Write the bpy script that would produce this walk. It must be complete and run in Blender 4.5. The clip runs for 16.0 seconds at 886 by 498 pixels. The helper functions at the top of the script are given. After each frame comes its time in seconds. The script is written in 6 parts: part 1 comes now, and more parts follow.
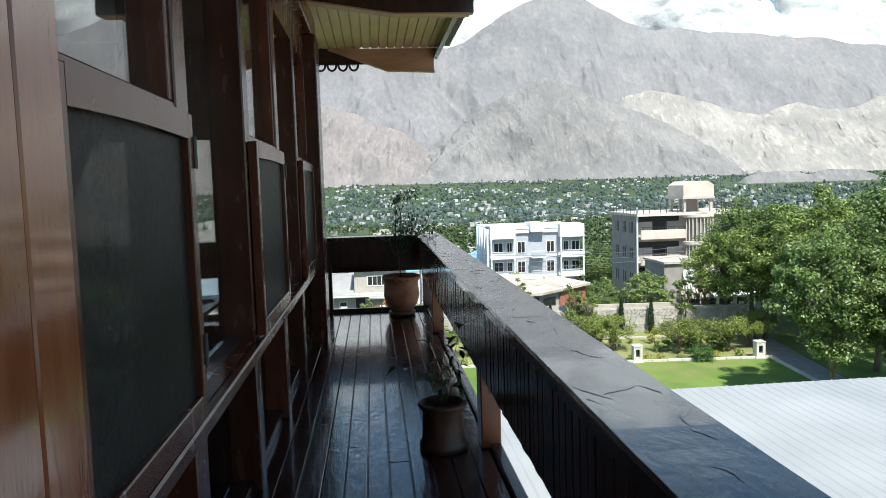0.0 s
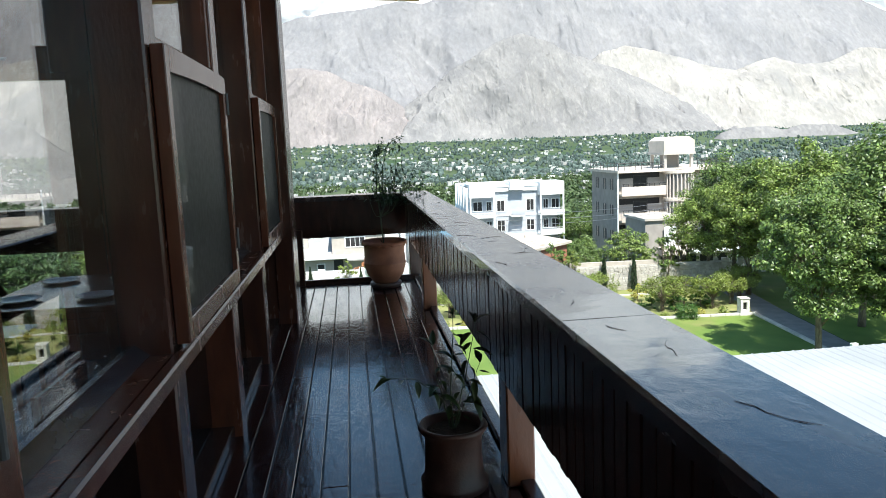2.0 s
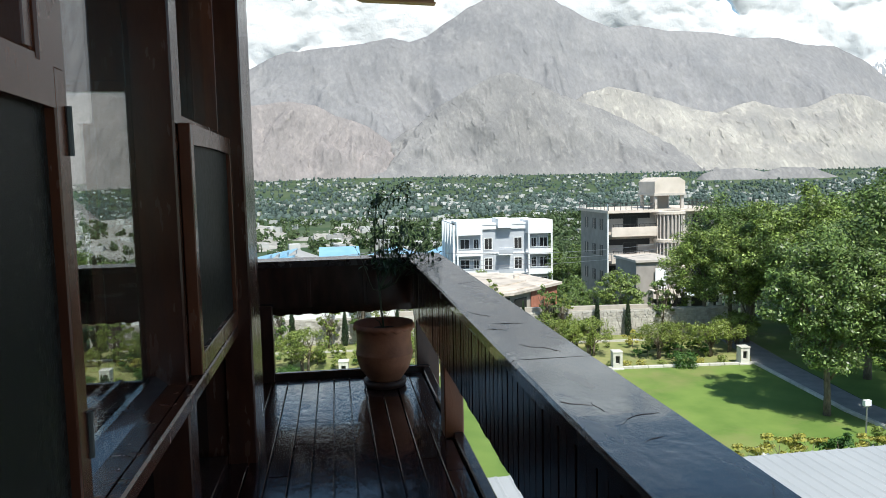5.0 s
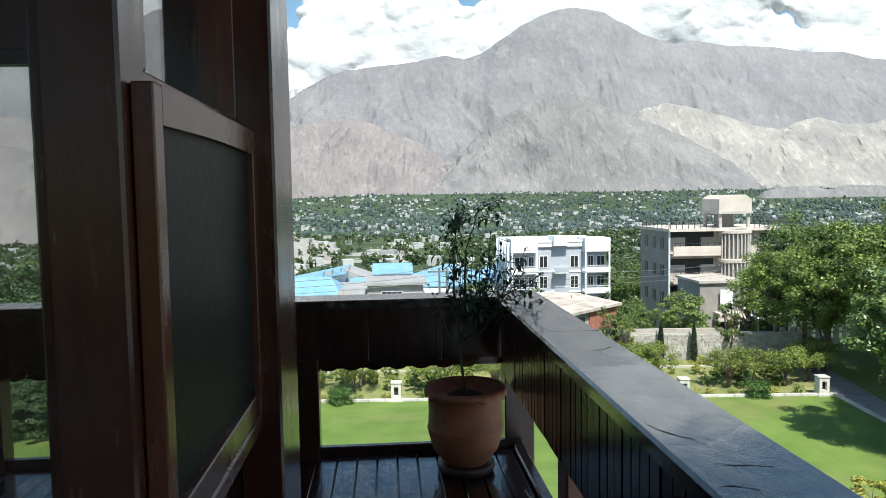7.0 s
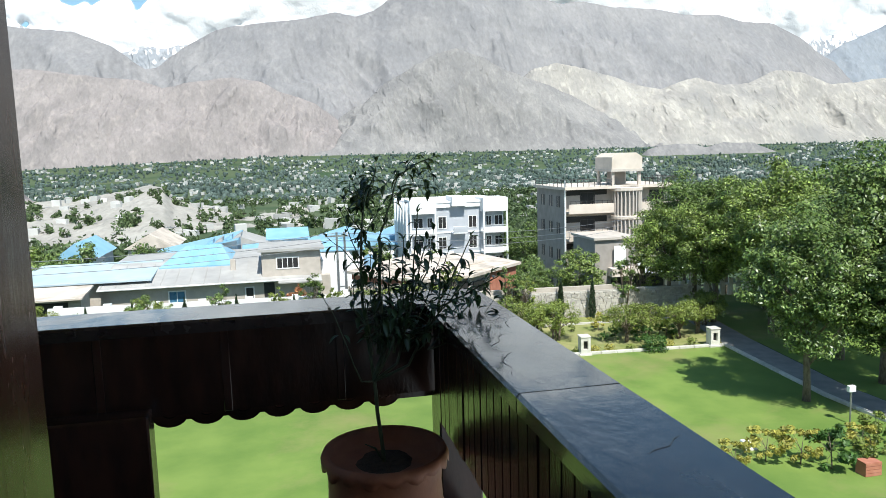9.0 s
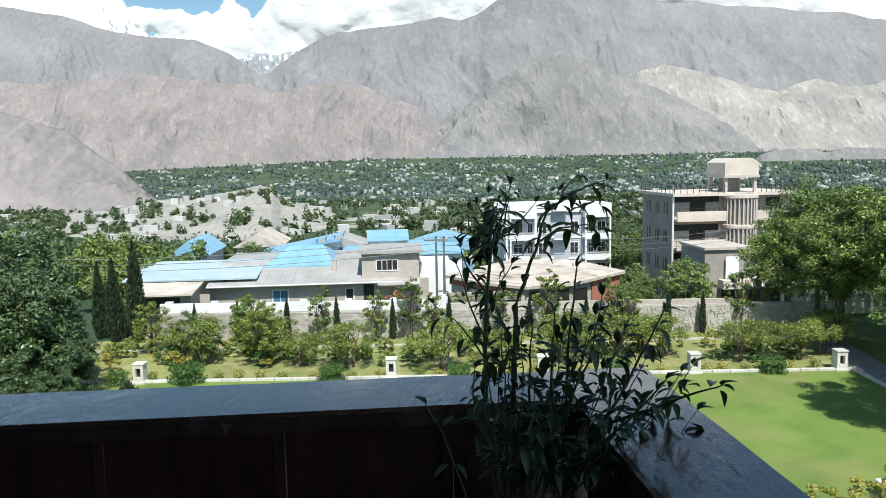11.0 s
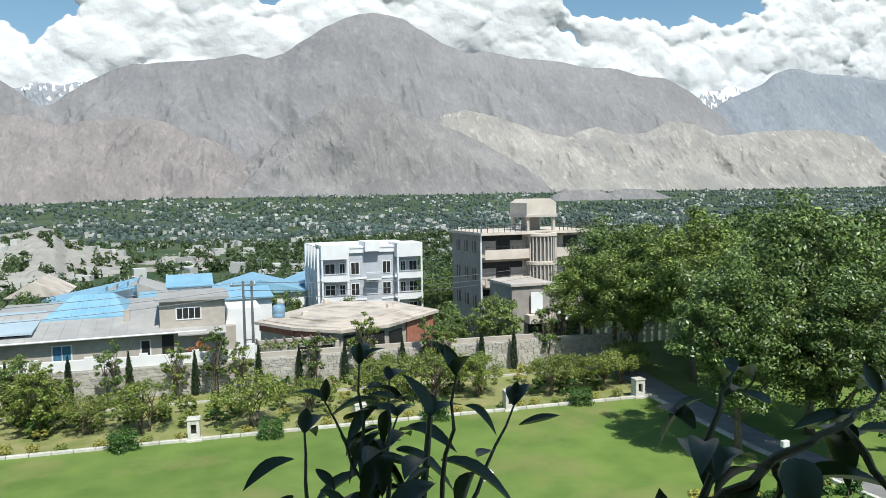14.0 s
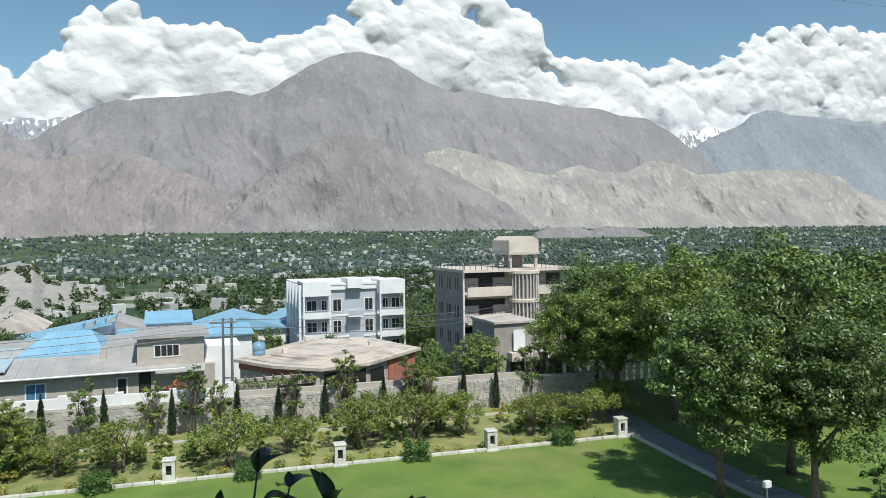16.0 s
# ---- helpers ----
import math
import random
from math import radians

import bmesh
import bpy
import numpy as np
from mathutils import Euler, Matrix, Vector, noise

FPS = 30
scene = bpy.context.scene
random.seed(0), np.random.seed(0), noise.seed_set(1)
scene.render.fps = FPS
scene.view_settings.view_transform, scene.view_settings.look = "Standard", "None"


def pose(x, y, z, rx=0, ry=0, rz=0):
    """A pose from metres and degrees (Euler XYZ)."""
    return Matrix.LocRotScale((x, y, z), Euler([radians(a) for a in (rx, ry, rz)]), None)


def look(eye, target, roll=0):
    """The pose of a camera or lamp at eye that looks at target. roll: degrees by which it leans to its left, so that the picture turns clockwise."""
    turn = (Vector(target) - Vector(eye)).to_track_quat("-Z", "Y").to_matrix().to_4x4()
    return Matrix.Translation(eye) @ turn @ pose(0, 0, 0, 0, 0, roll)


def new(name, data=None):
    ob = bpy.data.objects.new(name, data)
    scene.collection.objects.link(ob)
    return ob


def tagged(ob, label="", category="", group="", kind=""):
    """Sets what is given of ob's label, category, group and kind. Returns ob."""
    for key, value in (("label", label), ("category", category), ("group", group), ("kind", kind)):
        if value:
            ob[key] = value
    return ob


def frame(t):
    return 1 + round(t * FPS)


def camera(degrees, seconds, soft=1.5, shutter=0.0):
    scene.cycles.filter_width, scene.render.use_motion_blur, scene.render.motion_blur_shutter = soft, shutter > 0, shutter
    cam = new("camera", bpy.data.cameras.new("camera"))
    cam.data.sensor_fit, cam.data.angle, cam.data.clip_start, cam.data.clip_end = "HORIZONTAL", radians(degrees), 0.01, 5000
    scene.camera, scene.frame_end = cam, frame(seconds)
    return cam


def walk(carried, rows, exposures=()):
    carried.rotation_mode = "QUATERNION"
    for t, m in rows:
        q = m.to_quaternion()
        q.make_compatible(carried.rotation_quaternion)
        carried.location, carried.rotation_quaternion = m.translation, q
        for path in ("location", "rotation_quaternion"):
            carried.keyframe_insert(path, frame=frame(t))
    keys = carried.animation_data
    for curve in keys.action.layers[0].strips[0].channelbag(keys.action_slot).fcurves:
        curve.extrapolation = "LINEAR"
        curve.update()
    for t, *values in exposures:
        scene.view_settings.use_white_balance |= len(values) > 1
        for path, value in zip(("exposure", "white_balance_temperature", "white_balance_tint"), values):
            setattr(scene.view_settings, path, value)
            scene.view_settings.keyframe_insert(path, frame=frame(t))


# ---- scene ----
cam = camera(62.9, 16.0, soft=0.25)
PATH = [
    (0, (0.017, 0.004, 1.659), (0.205, 1.988, 1.489), -1.7),
    (0.5, (0.09, 0.305, 1.624), (0.298, 2.291, 1.52), -0.2),
    (1, (0.05, 0.651, 1.555), (0.235, 2.628, 1.319), -0.6),
    (1.5, (-0.039, 1.014, 1.58), (0.223, 2.97, 1.253), -2.2),
    (2, (0.013, 1.379, 1.55), (0.256, 3.344, 1.267), -2.3),
    (2.5, (0.071, 1.754, 1.579), (0.272, 3.721, 1.281), -1.4),
    (3, (0.027, 2.165, 1.626), (0.361, 4.122, 1.389), -2.3),
    (3.5, (0.052, 2.472, 1.642), (0.36, 4.434, 1.406), -3.2),
    (4, (0.179, 2.882, 1.661), (0.534, 4.843, 1.491), -1.7),
    (4.5, (0.115, 3.213, 1.631), (0.502, 5.169, 1.477), -1.4),
    (4.7, (0.051, 3.356, 1.676), (0.378, 5.321, 1.497), -1.6),
    (6.8, (-0.13, 4.945, 1.682), (0.085, 6.923, 1.477), -0.3),
    (7, (-0.101, 5.117, 1.677), (0.049, 7.107, 1.536), -0.9),
    (7.5, (-0.001, 5.489, 1.678), (0.195, 7.472, 1.509), -0.4),
    (8, (0.006, 5.903, 1.67), (0.395, 7.854, 1.459), -0.6),
    (8.2, (0.004, 6.049, 1.687), (0.432, 7.992, 1.478), -1.7),
    (10.3, (0.09, 7.712, 1.609), (0.479, 9.643, 1.263), -1.1),
    (10.5, (0.11, 7.78, 1.607), (0.46, 9.72, 1.268), -0.9),
    (11, (0.055, 7.824, 1.715), (0.213, 9.803, 1.476), -1.1),
    (11.5, (0.096, 8.118, 1.707), (0.489, 10.063, 1.458), 0.1),
    (12, (0.073, 8.474, 1.734), (0.64, 10.38, 1.522), -0.1),
    (12.5, (0.104, 8.678, 1.734), (0.586, 10.607, 1.517), -0.6),
    (13, (0.224, 8.94, 1.754), (0.574, 10.902, 1.59), -0.3),
    (13.5, (0.253, 9.115, 1.771), (0.623, 11.072, 1.596), 0.1),
    (14, (0.206, 9.271, 1.791), (0.873, 11.151, 1.65), -1.0),
    (14.5, (0.248, 9.349, 1.795), (0.984, 11.204, 1.669), -1.0),
    (15, (0.294, 9.316, 1.835), (0.999, 11.186, 1.753), -0.4),
    (15.5, (0.298, 9.285, 1.852), (0.98, 11.165, 1.798), -0.7),
    (16, (0.288, 9.248, 1.86), (1.001, 11.116, 1.819), -0.7),
]
walk(cam, [(t, look(eye, target, roll)) for t, eye, target, roll in PATH],
     [(0.0, 0.85, 6300, 6), (0.5, 0.8, 6300, 6), (1.5, 1.2, 6300, 6), (2.5, 1.2, 6300, 6), (3.0, 1.1, 6300, 6), (3.5, 0.7, 6300, 6), (4.5, 0.62, 6300, 6), (7.0, 0.7, 6300, 6), (7.5, 0.42, 6300, 6), (8.2, 0.62, 6300, 6), (10.5, 0.82, 6300, 6), (11.0, 0.55, 6300, 6), (11.5, 0.55, 6300, 6), (13.0, 0.45, 6300, 6), (14.5, 0.3, 6300, 6), (16.0, 0.2, 6300, 6)])

# ---- world, sun ----
SUN_DIR = Vector((0.075, -0.58, 0.86)).normalized()
world = bpy.data.worlds.new("sky")
scene.world = world
world.use_nodes = True
wn = world.node_tree
wn.nodes.clear()
sky = wn.nodes.new("ShaderNodeTexSky")
sky.sky_type = 'NISHITA'
sky.sun_disc = False
sky.sun_elevation = math.asin(SUN_DIR.z)
sky.sun_rotation = math.atan2(SUN_DIR.x, SUN_DIR.y)
sky.air_density, sky.dust_density, sky.ozone_density = 1.0, 0.6, 1.0
bg = wn.nodes.new("ShaderNodeBackground")
bg.inputs[1].default_value = 0.095
wo = wn.nodes.new("ShaderNodeOutputWorld")
tint = wn.nodes.new("ShaderNodeMixRGB")
tint.blend_type = 'MULTIPLY'
tint.inputs[0].default_value, tint.inputs[2].default_value = 1.0, (0.90, 1.02, 0.99, 1)
wn.links.new(sky.outputs[0], tint.inputs[1])
wn.links.new(tint.outputs[0], bg.inputs[0])
wn.links.new(bg.outputs[0], wo.inputs[0])
sun = new("sun", bpy.data.lights.new("sun", 'SUN'))
sun.data.energy, sun.data.angle, sun.data.color = 4.0, radians(0.5), (1.0, 0.95, 0.87)
sun.matrix_world = look(SUN_DIR * 50, (0, 0, 0))


# ---- materials ----
def mat(name, c1, c2, rough=0.6, scale=8.0, bump=0.15, stretch=(1, 1, 1), metal=0.0, rnd=0.0, island=0.0, stain=0.25, fine=6.0, coat=0.0, world_pos=True, rough_var=0.12, spec=0.5):
    """Two scales of noise between two colours, fine relief, and a shift per object or per piece."""
    m = bpy.data.materials.new(name)
    m.use_nodes = True
    nt = m.node_tree
    b = nt.nodes["Principled BSDF"]
    L = nt.links.new
    geo = nt.nodes.new("ShaderNodeNewGeometry")
    tc = nt.nodes.new("ShaderNodeTexCoord")
    mp = nt.nodes.new("ShaderNodeMapping")
    mp.inputs["Scale"].default_value = stretch
    L(geo.outputs["Position"] if world_pos else tc.outputs["Object"], mp.inputs["Vector"])
    n1 = nt.nodes.new("ShaderNodeTexNoise")
    n1.inputs["Scale"].default_value, n1.inputs["Detail"].default_value = scale, 6
    n2 = nt.nodes.new("ShaderNodeTexNoise")
    n2.inputs["Scale"].default_value, n2.inputs["Detail"].default_value = scale * 0.13, 4
    n3 = nt.nodes.new("ShaderNodeTexNoise")
    n3.inputs["Scale"].default_value, n3.inputs["Detail"].default_value = scale * fine, 5
    for n in (n1, n2, n3):
        L(mp.outputs[0], n.inputs["Vector"])
    r = nt.nodes.new("ShaderNodeValToRGB")
    r.color_ramp.elements[0].position, r.color_ramp.elements[1].position = 0.32, 0.68
    r.color_ramp.elements[0].color, r.color_ramp.elements[1].color = (*c1, 1), (*c2, 1)
    L(n1.outputs["Fac"], r.inputs[0])
    hs = nt.nodes.new("ShaderNodeHueSaturation")
    L(r.outputs[0], hs.inputs["Color"])
    val = nt.nodes.new("ShaderNodeMath")
    val.operation = 'MULTIPLY_ADD'
    val.inputs[1].default_value, val.inputs[2].default_value = stain * 2, 1 - stain
    L(n2.outputs["Fac"], val.inputs[0])
    last = val.outputs[0]
    for amount, kind in ((rnd, "obj"), (island, "isl")):
        if amount:
            src = nt.nodes.new("ShaderNodeObjectInfo").outputs["Random"] if kind == "obj" else geo.outputs["Random Per Island"]
            mm = nt.nodes.new("ShaderNodeMath")
            mm.operation = 'MULTIPLY_ADD'
            mm.inputs[1].default_value, mm.inputs[2].default_value = amount * 2, 1 - amount
            L(src, mm.inputs[0])
            mu = nt.nodes.new("ShaderNodeMath")
            mu.operation = 'MULTIPLY'
            L(last, mu.inputs[0])
            L(mm.outputs[0], mu.inputs[1])
            last = mu.outputs[0]
    L(last, hs.inputs["Value"])
    L(hs.outputs[0], b.inputs["Base Color"])
    rr = nt.nodes.new("ShaderNodeMath")
    rr.operation = 'MULTIPLY_ADD'
    rr.inputs[1].default_value, rr.inputs[2].default_value = rough_var * 2, max(0.02, rough - rough_var)
    L(n1.outputs["Fac"], rr.inputs[0])
    L(rr.outputs[0], b.inputs["Roughness"])
    b.inputs["Metallic"].default_value = metal
    b.inputs["Specular IOR Level"].default_value = spec
    b.inputs["Coat Weight"].default_value = coat
    b.inputs["Coat Roughness"].default_value = 0.08
    if bump:
        bp = nt.nodes.new("ShaderNodeBump")
        bp.inputs["Strength"].default_value, bp.inputs["Distance"].default_value = bump, 0.01
        mx = nt.nodes.new("ShaderNodeMath")
        mx.operation = 'MULTIPLY_ADD'
        mx.inputs[1].default_value = 0.5
        L(n3.outputs["Fac"], mx.inputs[0])
        L(n1.outputs["Fac"], mx.inputs[2])
        L(mx.outputs[0], bp.inputs["Height"])
        L(bp.outputs[0], b.inputs["Normal"])
    return m


def leaf_mat(name, c1, c2, gloss=0.4, trans=0.35, island=0.35):
    m = mat(name, c1, c2, gloss, 3.0, 0, rnd=0.12, island=island, stain=0.15)
    nt = m.node_tree
    b = nt.nodes["Principled BSDF"]
    tr = nt.nodes.new("ShaderNodeBsdfTranslucent")
    src = b.inputs["Base Color"].links[0].from_socket
    nt.links.new(src, tr.inputs[0])
    mix = nt.nodes.new("ShaderNodeMixShader")
    mix.inputs[0].default_value = trans
    out = nt.nodes["Material Output"]
    nt.links.new(b.outputs[0], mix.inputs[1])
    nt.links.new(tr.outputs[0], mix.inputs[2])
    nt.links.new(mix.outputs[0], out.inputs[0])
    return m


def glass_mat(name, tint, base):
    """Window glass: a clear tinted sheet with gloss that grows towards grazing."""
    m = bpy.data.materials.new(name)
    m.use_nodes = True
    nt = m.node_tree
    nt.nodes.remove(nt.nodes["Principled BSDF"])
    tr = nt.nodes.new("ShaderNodeBsdfTransparent")
    tr.inputs[0].default_value = (*tint, 1)
    gl = nt.nodes.new("ShaderNodeBsdfGlossy")
    gl.inputs["Roughness"].default_value = 0.01
    lw = nt.nodes.new("ShaderNodeLayerWeight")
    lw.inputs[0].default_value = 0.5
    fr = nt.nodes.new("ShaderNodeMapRange")
    fr.inputs[3].default_value, fr.inputs[4].default_value = base, 0.8
    pw = nt.nodes.new("ShaderNodeMath")
    pw.operation = 'POWER'
    pw.inputs[1].default_value = 3.2
    nt.links.new(lw.outputs["Facing"], pw.inputs[0])
    nt.links.new(pw.outputs[0], fr.inputs[0])
    mix = nt.nodes.new("ShaderNodeMixShader")
    nt.links.new(fr.outputs[0], mix.inputs[0])
    nt.links.new(tr.outputs[0], mix.inputs[1])
    nt.links.new(gl.outputs[0], mix.inputs[2])
    nt.links.new(mix.outputs[0], nt.nodes["Material Output"].inputs[0])
    return m


PAINT_COL = mat("column_paint", (0.04, 0.014, 0.009), (0.068, 0.022, 0.012), 0.24, 14, 0.12, stretch=(1, 1, 0.25), stain=0.3)
PAINT = mat("brown_paint", (0.075, 0.022, 0.012), (0.115, 0.036, 0.017), 0.24, 14, 0.12, stretch=(1, 1, 0.25), stain=0.3)
PAINT_ORANGE = mat("orange_brown_paint", (0.13, 0.038, 0.013), (0.19, 0.06, 0.022), 0.3, 11, 0.2, stretch=(1, 1, 0.3), stain=0.3, rnd=0.1)
PAINT_DARK = mat("dark_paint", (0.028, 0.014, 0.011), (0.048, 0.021, 0.015), 0.2, 14, 0.15, stretch=(1, 1, 0.3), stain=0.3, rnd=0.15)
PAINT_FLOOR = mat("floor_paint", (0.022, 0.008, 0.008), (0.052, 0.017, 0.015), 0.17, 9, 0.5, coat=0.5, stretch=(1, 0.35, 1), stain=0.35, rnd=0.18, fine=4, rough_var=0.16)
PAINT_RAIL = mat("rail_paint", (0.016, 0.011, 0.012), (0.042, 0.029, 0.028), 0.24, 7, 0.3, coat=0.7, stretch=(1, 0.5, 1), stain=0.35, fine=5, rough_var=0.14)
# brown paint with extra orange for sunlight bounced onto the boards
PAINT_PANEL_LIT = mat("lit_panel_paint", (0.20, 0.05, 0.016), (0.29, 0.085, 0.03), 0.2, 10, 0.25, coat=0.5, stretch=(1, 1, 0.25), stain=0.3, rnd=0.08)
SOFFIT = mat("soffit_boards", (0.28, 0.17, 0.085), (0.38, 0.24, 0.13), 0.45, 9, 0.1, stretch=(1, 0.2, 1), stain=0.25, rnd=0.08)
BEAM_TAN = mat("beam_tan", (0.30, 0.15, 0.075), (0.40, 0.22, 0.11), 0.5, 8, 0.15, stretch=(0.3, 1, 1))
SCREEN = mat("screen_mesh", (0.010, 0.011, 0.011), (0.02, 0.019, 0.017), 0.45, 30, 0.05, stain=0.3, spec=0.14)
nt = SCREEN.node_tree
hole = nt.nodes.new("ShaderNodeBsdfTransparent")
weave = nt.nodes.new("ShaderNodeMixShader")
weave.inputs[0].default_value = 0.2
nt.links.new(nt.nodes["Principled BSDF"].outputs[0], weave.inputs[1])
nt.links.new(hole.outputs[0], weave.inputs[2])
nt.links.new(weave.outputs[0], nt.nodes["Material Output"].inputs[0])
CLAY = mat("terracotta", (0.21, 0.078, 0.042), (0.31, 0.125, 0.07), 0.62, 9, 0.3, stain=0.35)
CLAY_DARK = mat("dark_clay", (0.045, 0.02, 0.015), (0.085, 0.036, 0.026), 0.55, 9, 0.3, stain=0.35)
SOIL = mat("soil", (0.03, 0.02, 0.014), (0.07, 0.05, 0.035), 0.95, 40, 0.9)
BARK = mat("bark", (0.09, 0.07, 0.05), (0.2, 0.165, 0.125), 0.9, 12, 0.9, stretch=(1, 1, 0.3))
STEM = mat("green_stem", (0.03, 0.045, 0.018), (0.06, 0.07, 0.03), 0.6, 30, 0.2)
LEAF_POT = leaf_mat("citrus_leaf", (0.022, 0.045, 0.014), (0.05, 0.09, 0.028), 0.35, 0.22, 0.2)
LEAF_TREE = leaf_mat("tree_leaf", (0.085, 0.14, 0.028), (0.25, 0.32, 0.075), 0.42, 0.1, 0.6)
LEAF_TREE_B = leaf_mat("tree_leaf_dark", (0.055, 0.1, 0.024), (0.17, 0.235, 0.058), 0.42, 0.1, 0.6)
LEAF_DEEP = leaf_mat("deep_green_leaf", (0.04, 0.08, 0.03), (0.11, 0.17, 0.06), 0.4, 0.1, 0.55)
LEAF_FRUIT = leaf_mat("fruit_tree_leaf", (0.12, 0.17, 0.03), (0.26, 0.31, 0.07), 0.5, 0.22, 0.45)
LEAF_GREY = leaf_mat("conifer_leaf", (0.025, 0.05, 0.024), (0.05, 0.08, 0.036), 0.7, 0.15)
LEAF_HEDGE = leaf_mat("hedge_leaf", (0.04, 0.10, 0.018), (0.08, 0.16, 0.03), 0.5, 0.2)
LEAF_YELLOW = leaf_mat("flower_yellow", (0.28, 0.27, 0.05), (0.45, 0.42, 0.1), 0.6, 0.3)
LEAF_AUTUMN = leaf_mat("autumn_leaf", (0.30, 0.10, 0.045), (0.40, 0.2, 0.08), 0.6, 0.3)
LAWN = mat("lawn", (0.098, 0.17, 0.026), (0.158, 0.232, 0.045), 0.9, 0.5, 0.6, stain=0.22, fine=24)


def dry_patches(m, colour, scale, lo, hi, most):
    """Worn, sun-dried patches of another colour with ragged edges."""
    nt = m.node_tree
    b = nt.nodes["Principled BSDF"]
    geo = nt.nodes.new("ShaderNodeNewGeometry")
    n = nt.nodes.new("ShaderNodeTexNoise")
    n.inputs["Scale"].default_value, n.inputs["Detail"].default_value, n.inputs["Roughness"].default_value = scale, 8, 0.65
    nt.links.new(geo.outputs["Position"], n.inputs["Vector"])
    r = nt.nodes.new("ShaderNodeMapRange")
    r.inputs[1].default_value, r.inputs[2].default_value, r.inputs[4].default_value = lo, hi, most
    nt.links.new(n.outputs["Fac"], r.inputs[0])
    mix = nt.nodes.new("ShaderNodeMixRGB")
    mix.inputs[2].default_value = (*colour, 1)
    nt.links.new(r.outputs[0], mix.inputs[0])
    nt.links.new(b.inputs["Base Color"].links[0].from_socket, mix.inputs[1])
    nt.links.new(mix.outputs[0], b.inputs["Base Color"])


dry_patches(LAWN, (0.24, 0.22, 0.085), 0.16, 0.52, 0.68, 0.65)
BED = mat("bed_soil_grass", (0.17, 0.21, 0.055), (0.32, 0.30, 0.13), 0.95, 0.9, 0.6, stain=0.25, fine=16)
STONE = mat("rubble_stone", (0.40, 0.375, 0.34), (0.52, 0.495, 0.455), 0.9, 3.0, 0.7, rnd=0.1, island=0.13, stain=0.2)
MORTAR = mat("mortar", (0.42, 0.40, 0.365), (0.50, 0.475, 0.44), 0.95, 4, 0.6)
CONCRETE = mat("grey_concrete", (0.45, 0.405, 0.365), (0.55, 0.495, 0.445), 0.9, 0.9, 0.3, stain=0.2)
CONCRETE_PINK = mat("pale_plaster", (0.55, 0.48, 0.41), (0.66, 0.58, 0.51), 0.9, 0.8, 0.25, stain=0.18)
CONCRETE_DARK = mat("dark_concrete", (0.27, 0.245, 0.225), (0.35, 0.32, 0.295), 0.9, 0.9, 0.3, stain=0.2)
WHITE = mat("white_render", (0.74, 0.74, 0.75), (0.82, 0.82, 0.82), 0.8, 0.8, 0.15, stain=0.1)
WALL_GREY = mat("blue_grey_render", (0.40, 0.42, 0.46), (0.47, 0.49, 0.53), 0.85, 0.8, 0.15, stain=0.12)
BLOCK = mat("block_masonry", (0.41, 0.365, 0.32), (0.50, 0.45, 0.40), 0.92, 1.6, 0.5, stain=0.2)
BRICK = mat("red_brick", (0.33, 0.12, 0.075), (0.42, 0.18, 0.12), 0.9, 2.4, 0.5, stain=0.2)
ROOF_FLAT = mat("flat_roof_earth", (0.52, 0.45, 0.385), (0.63, 0.555, 0.485), 0.95, 0.5, 0.4, stain=0.25)
ROOF_GREY = mat("grey_sheet_roof", (0.34, 0.33, 0.32), (0.43, 0.42, 0.405), 0.6, 0.8, 0.2, stain=0.2)
ROOF_BLUE = mat("blue_sheet_roof", (0.20, 0.40, 0.55), (0.27, 0.47, 0.62), 0.5, 0.6, 0.1, stain=0.14)
ROOF_SHEET = mat("white_sheet_roof", (0.33, 0.34, 0.35), (0.40, 0.41, 0.42), 0.45, 0.7, 0.1, stain=0.14)
# near-black colour for flat panels that stand for the shade inside openings
DARK_OPEN = mat("dark_opening", (0.015, 0.014, 0.014), (0.03, 0.028, 0.028), 0.5, 3, 0)
FRAME_WHITE = mat("white_frame", (0.7, 0.7, 0.7), (0.8, 0.8, 0.8), 0.5, 3, 0)
BLUE_PANE = mat("blue_shutter", (0.05, 0.15, 0.26), (0.08, 0.2, 0.32), 0.3, 3, 0.1)
METAL = mat("grey_metal", (0.3, 0.3, 0.31), (0.42, 0.42, 0.43), 0.45, 6, 0.1, metal=0.8)
METAL_DARK = mat("dark_metal", (0.03, 0.03, 0.03), (0.06, 0.055, 0.05), 0.5, 10, 0.1)
ASPHALT = mat("path_paving", (0.21, 0.21, 0.21), (0.30, 0.29, 0.28), 0.9, 1.4, 0.4, stain=0.2)
KERB = mat("kerb_stone", (0.50, 0.48, 0.43), (0.62, 0.6, 0.55), 0.85, 4, 0.3, rnd=0.12, stain=0.2)
ROOF_BLUE_PALE = mat("faded_blue_roof", (0.36, 0.46, 0.52), (0.44, 0.52, 0.57), 0.55, 0.6, 0.1, stain=0.18)
TANK_BLUE = mat("blue_tank", (0.17, 0.3, 0.42), (0.25, 0.38, 0.5), 0.4, 2, 0.1)
CLOTH_WHITE = mat("white_ceramic", (0.75, 0.75, 0.74), (0.82, 0.82, 0.81), 0.2, 6, 0)
TABLE_WOOD = mat("table_wood", (0.05, 0.022, 0.014), (0.09, 0.04, 0.022), 0.22, 12, 0.1, stretch=(1, 0.25, 1))
CURTAIN = mat("curtain_cloth", (0.16, 0.085, 0.045), (0.22, 0.12, 0.065), 0.9, 14, 0.2, stretch=(1, 1, 0.3))
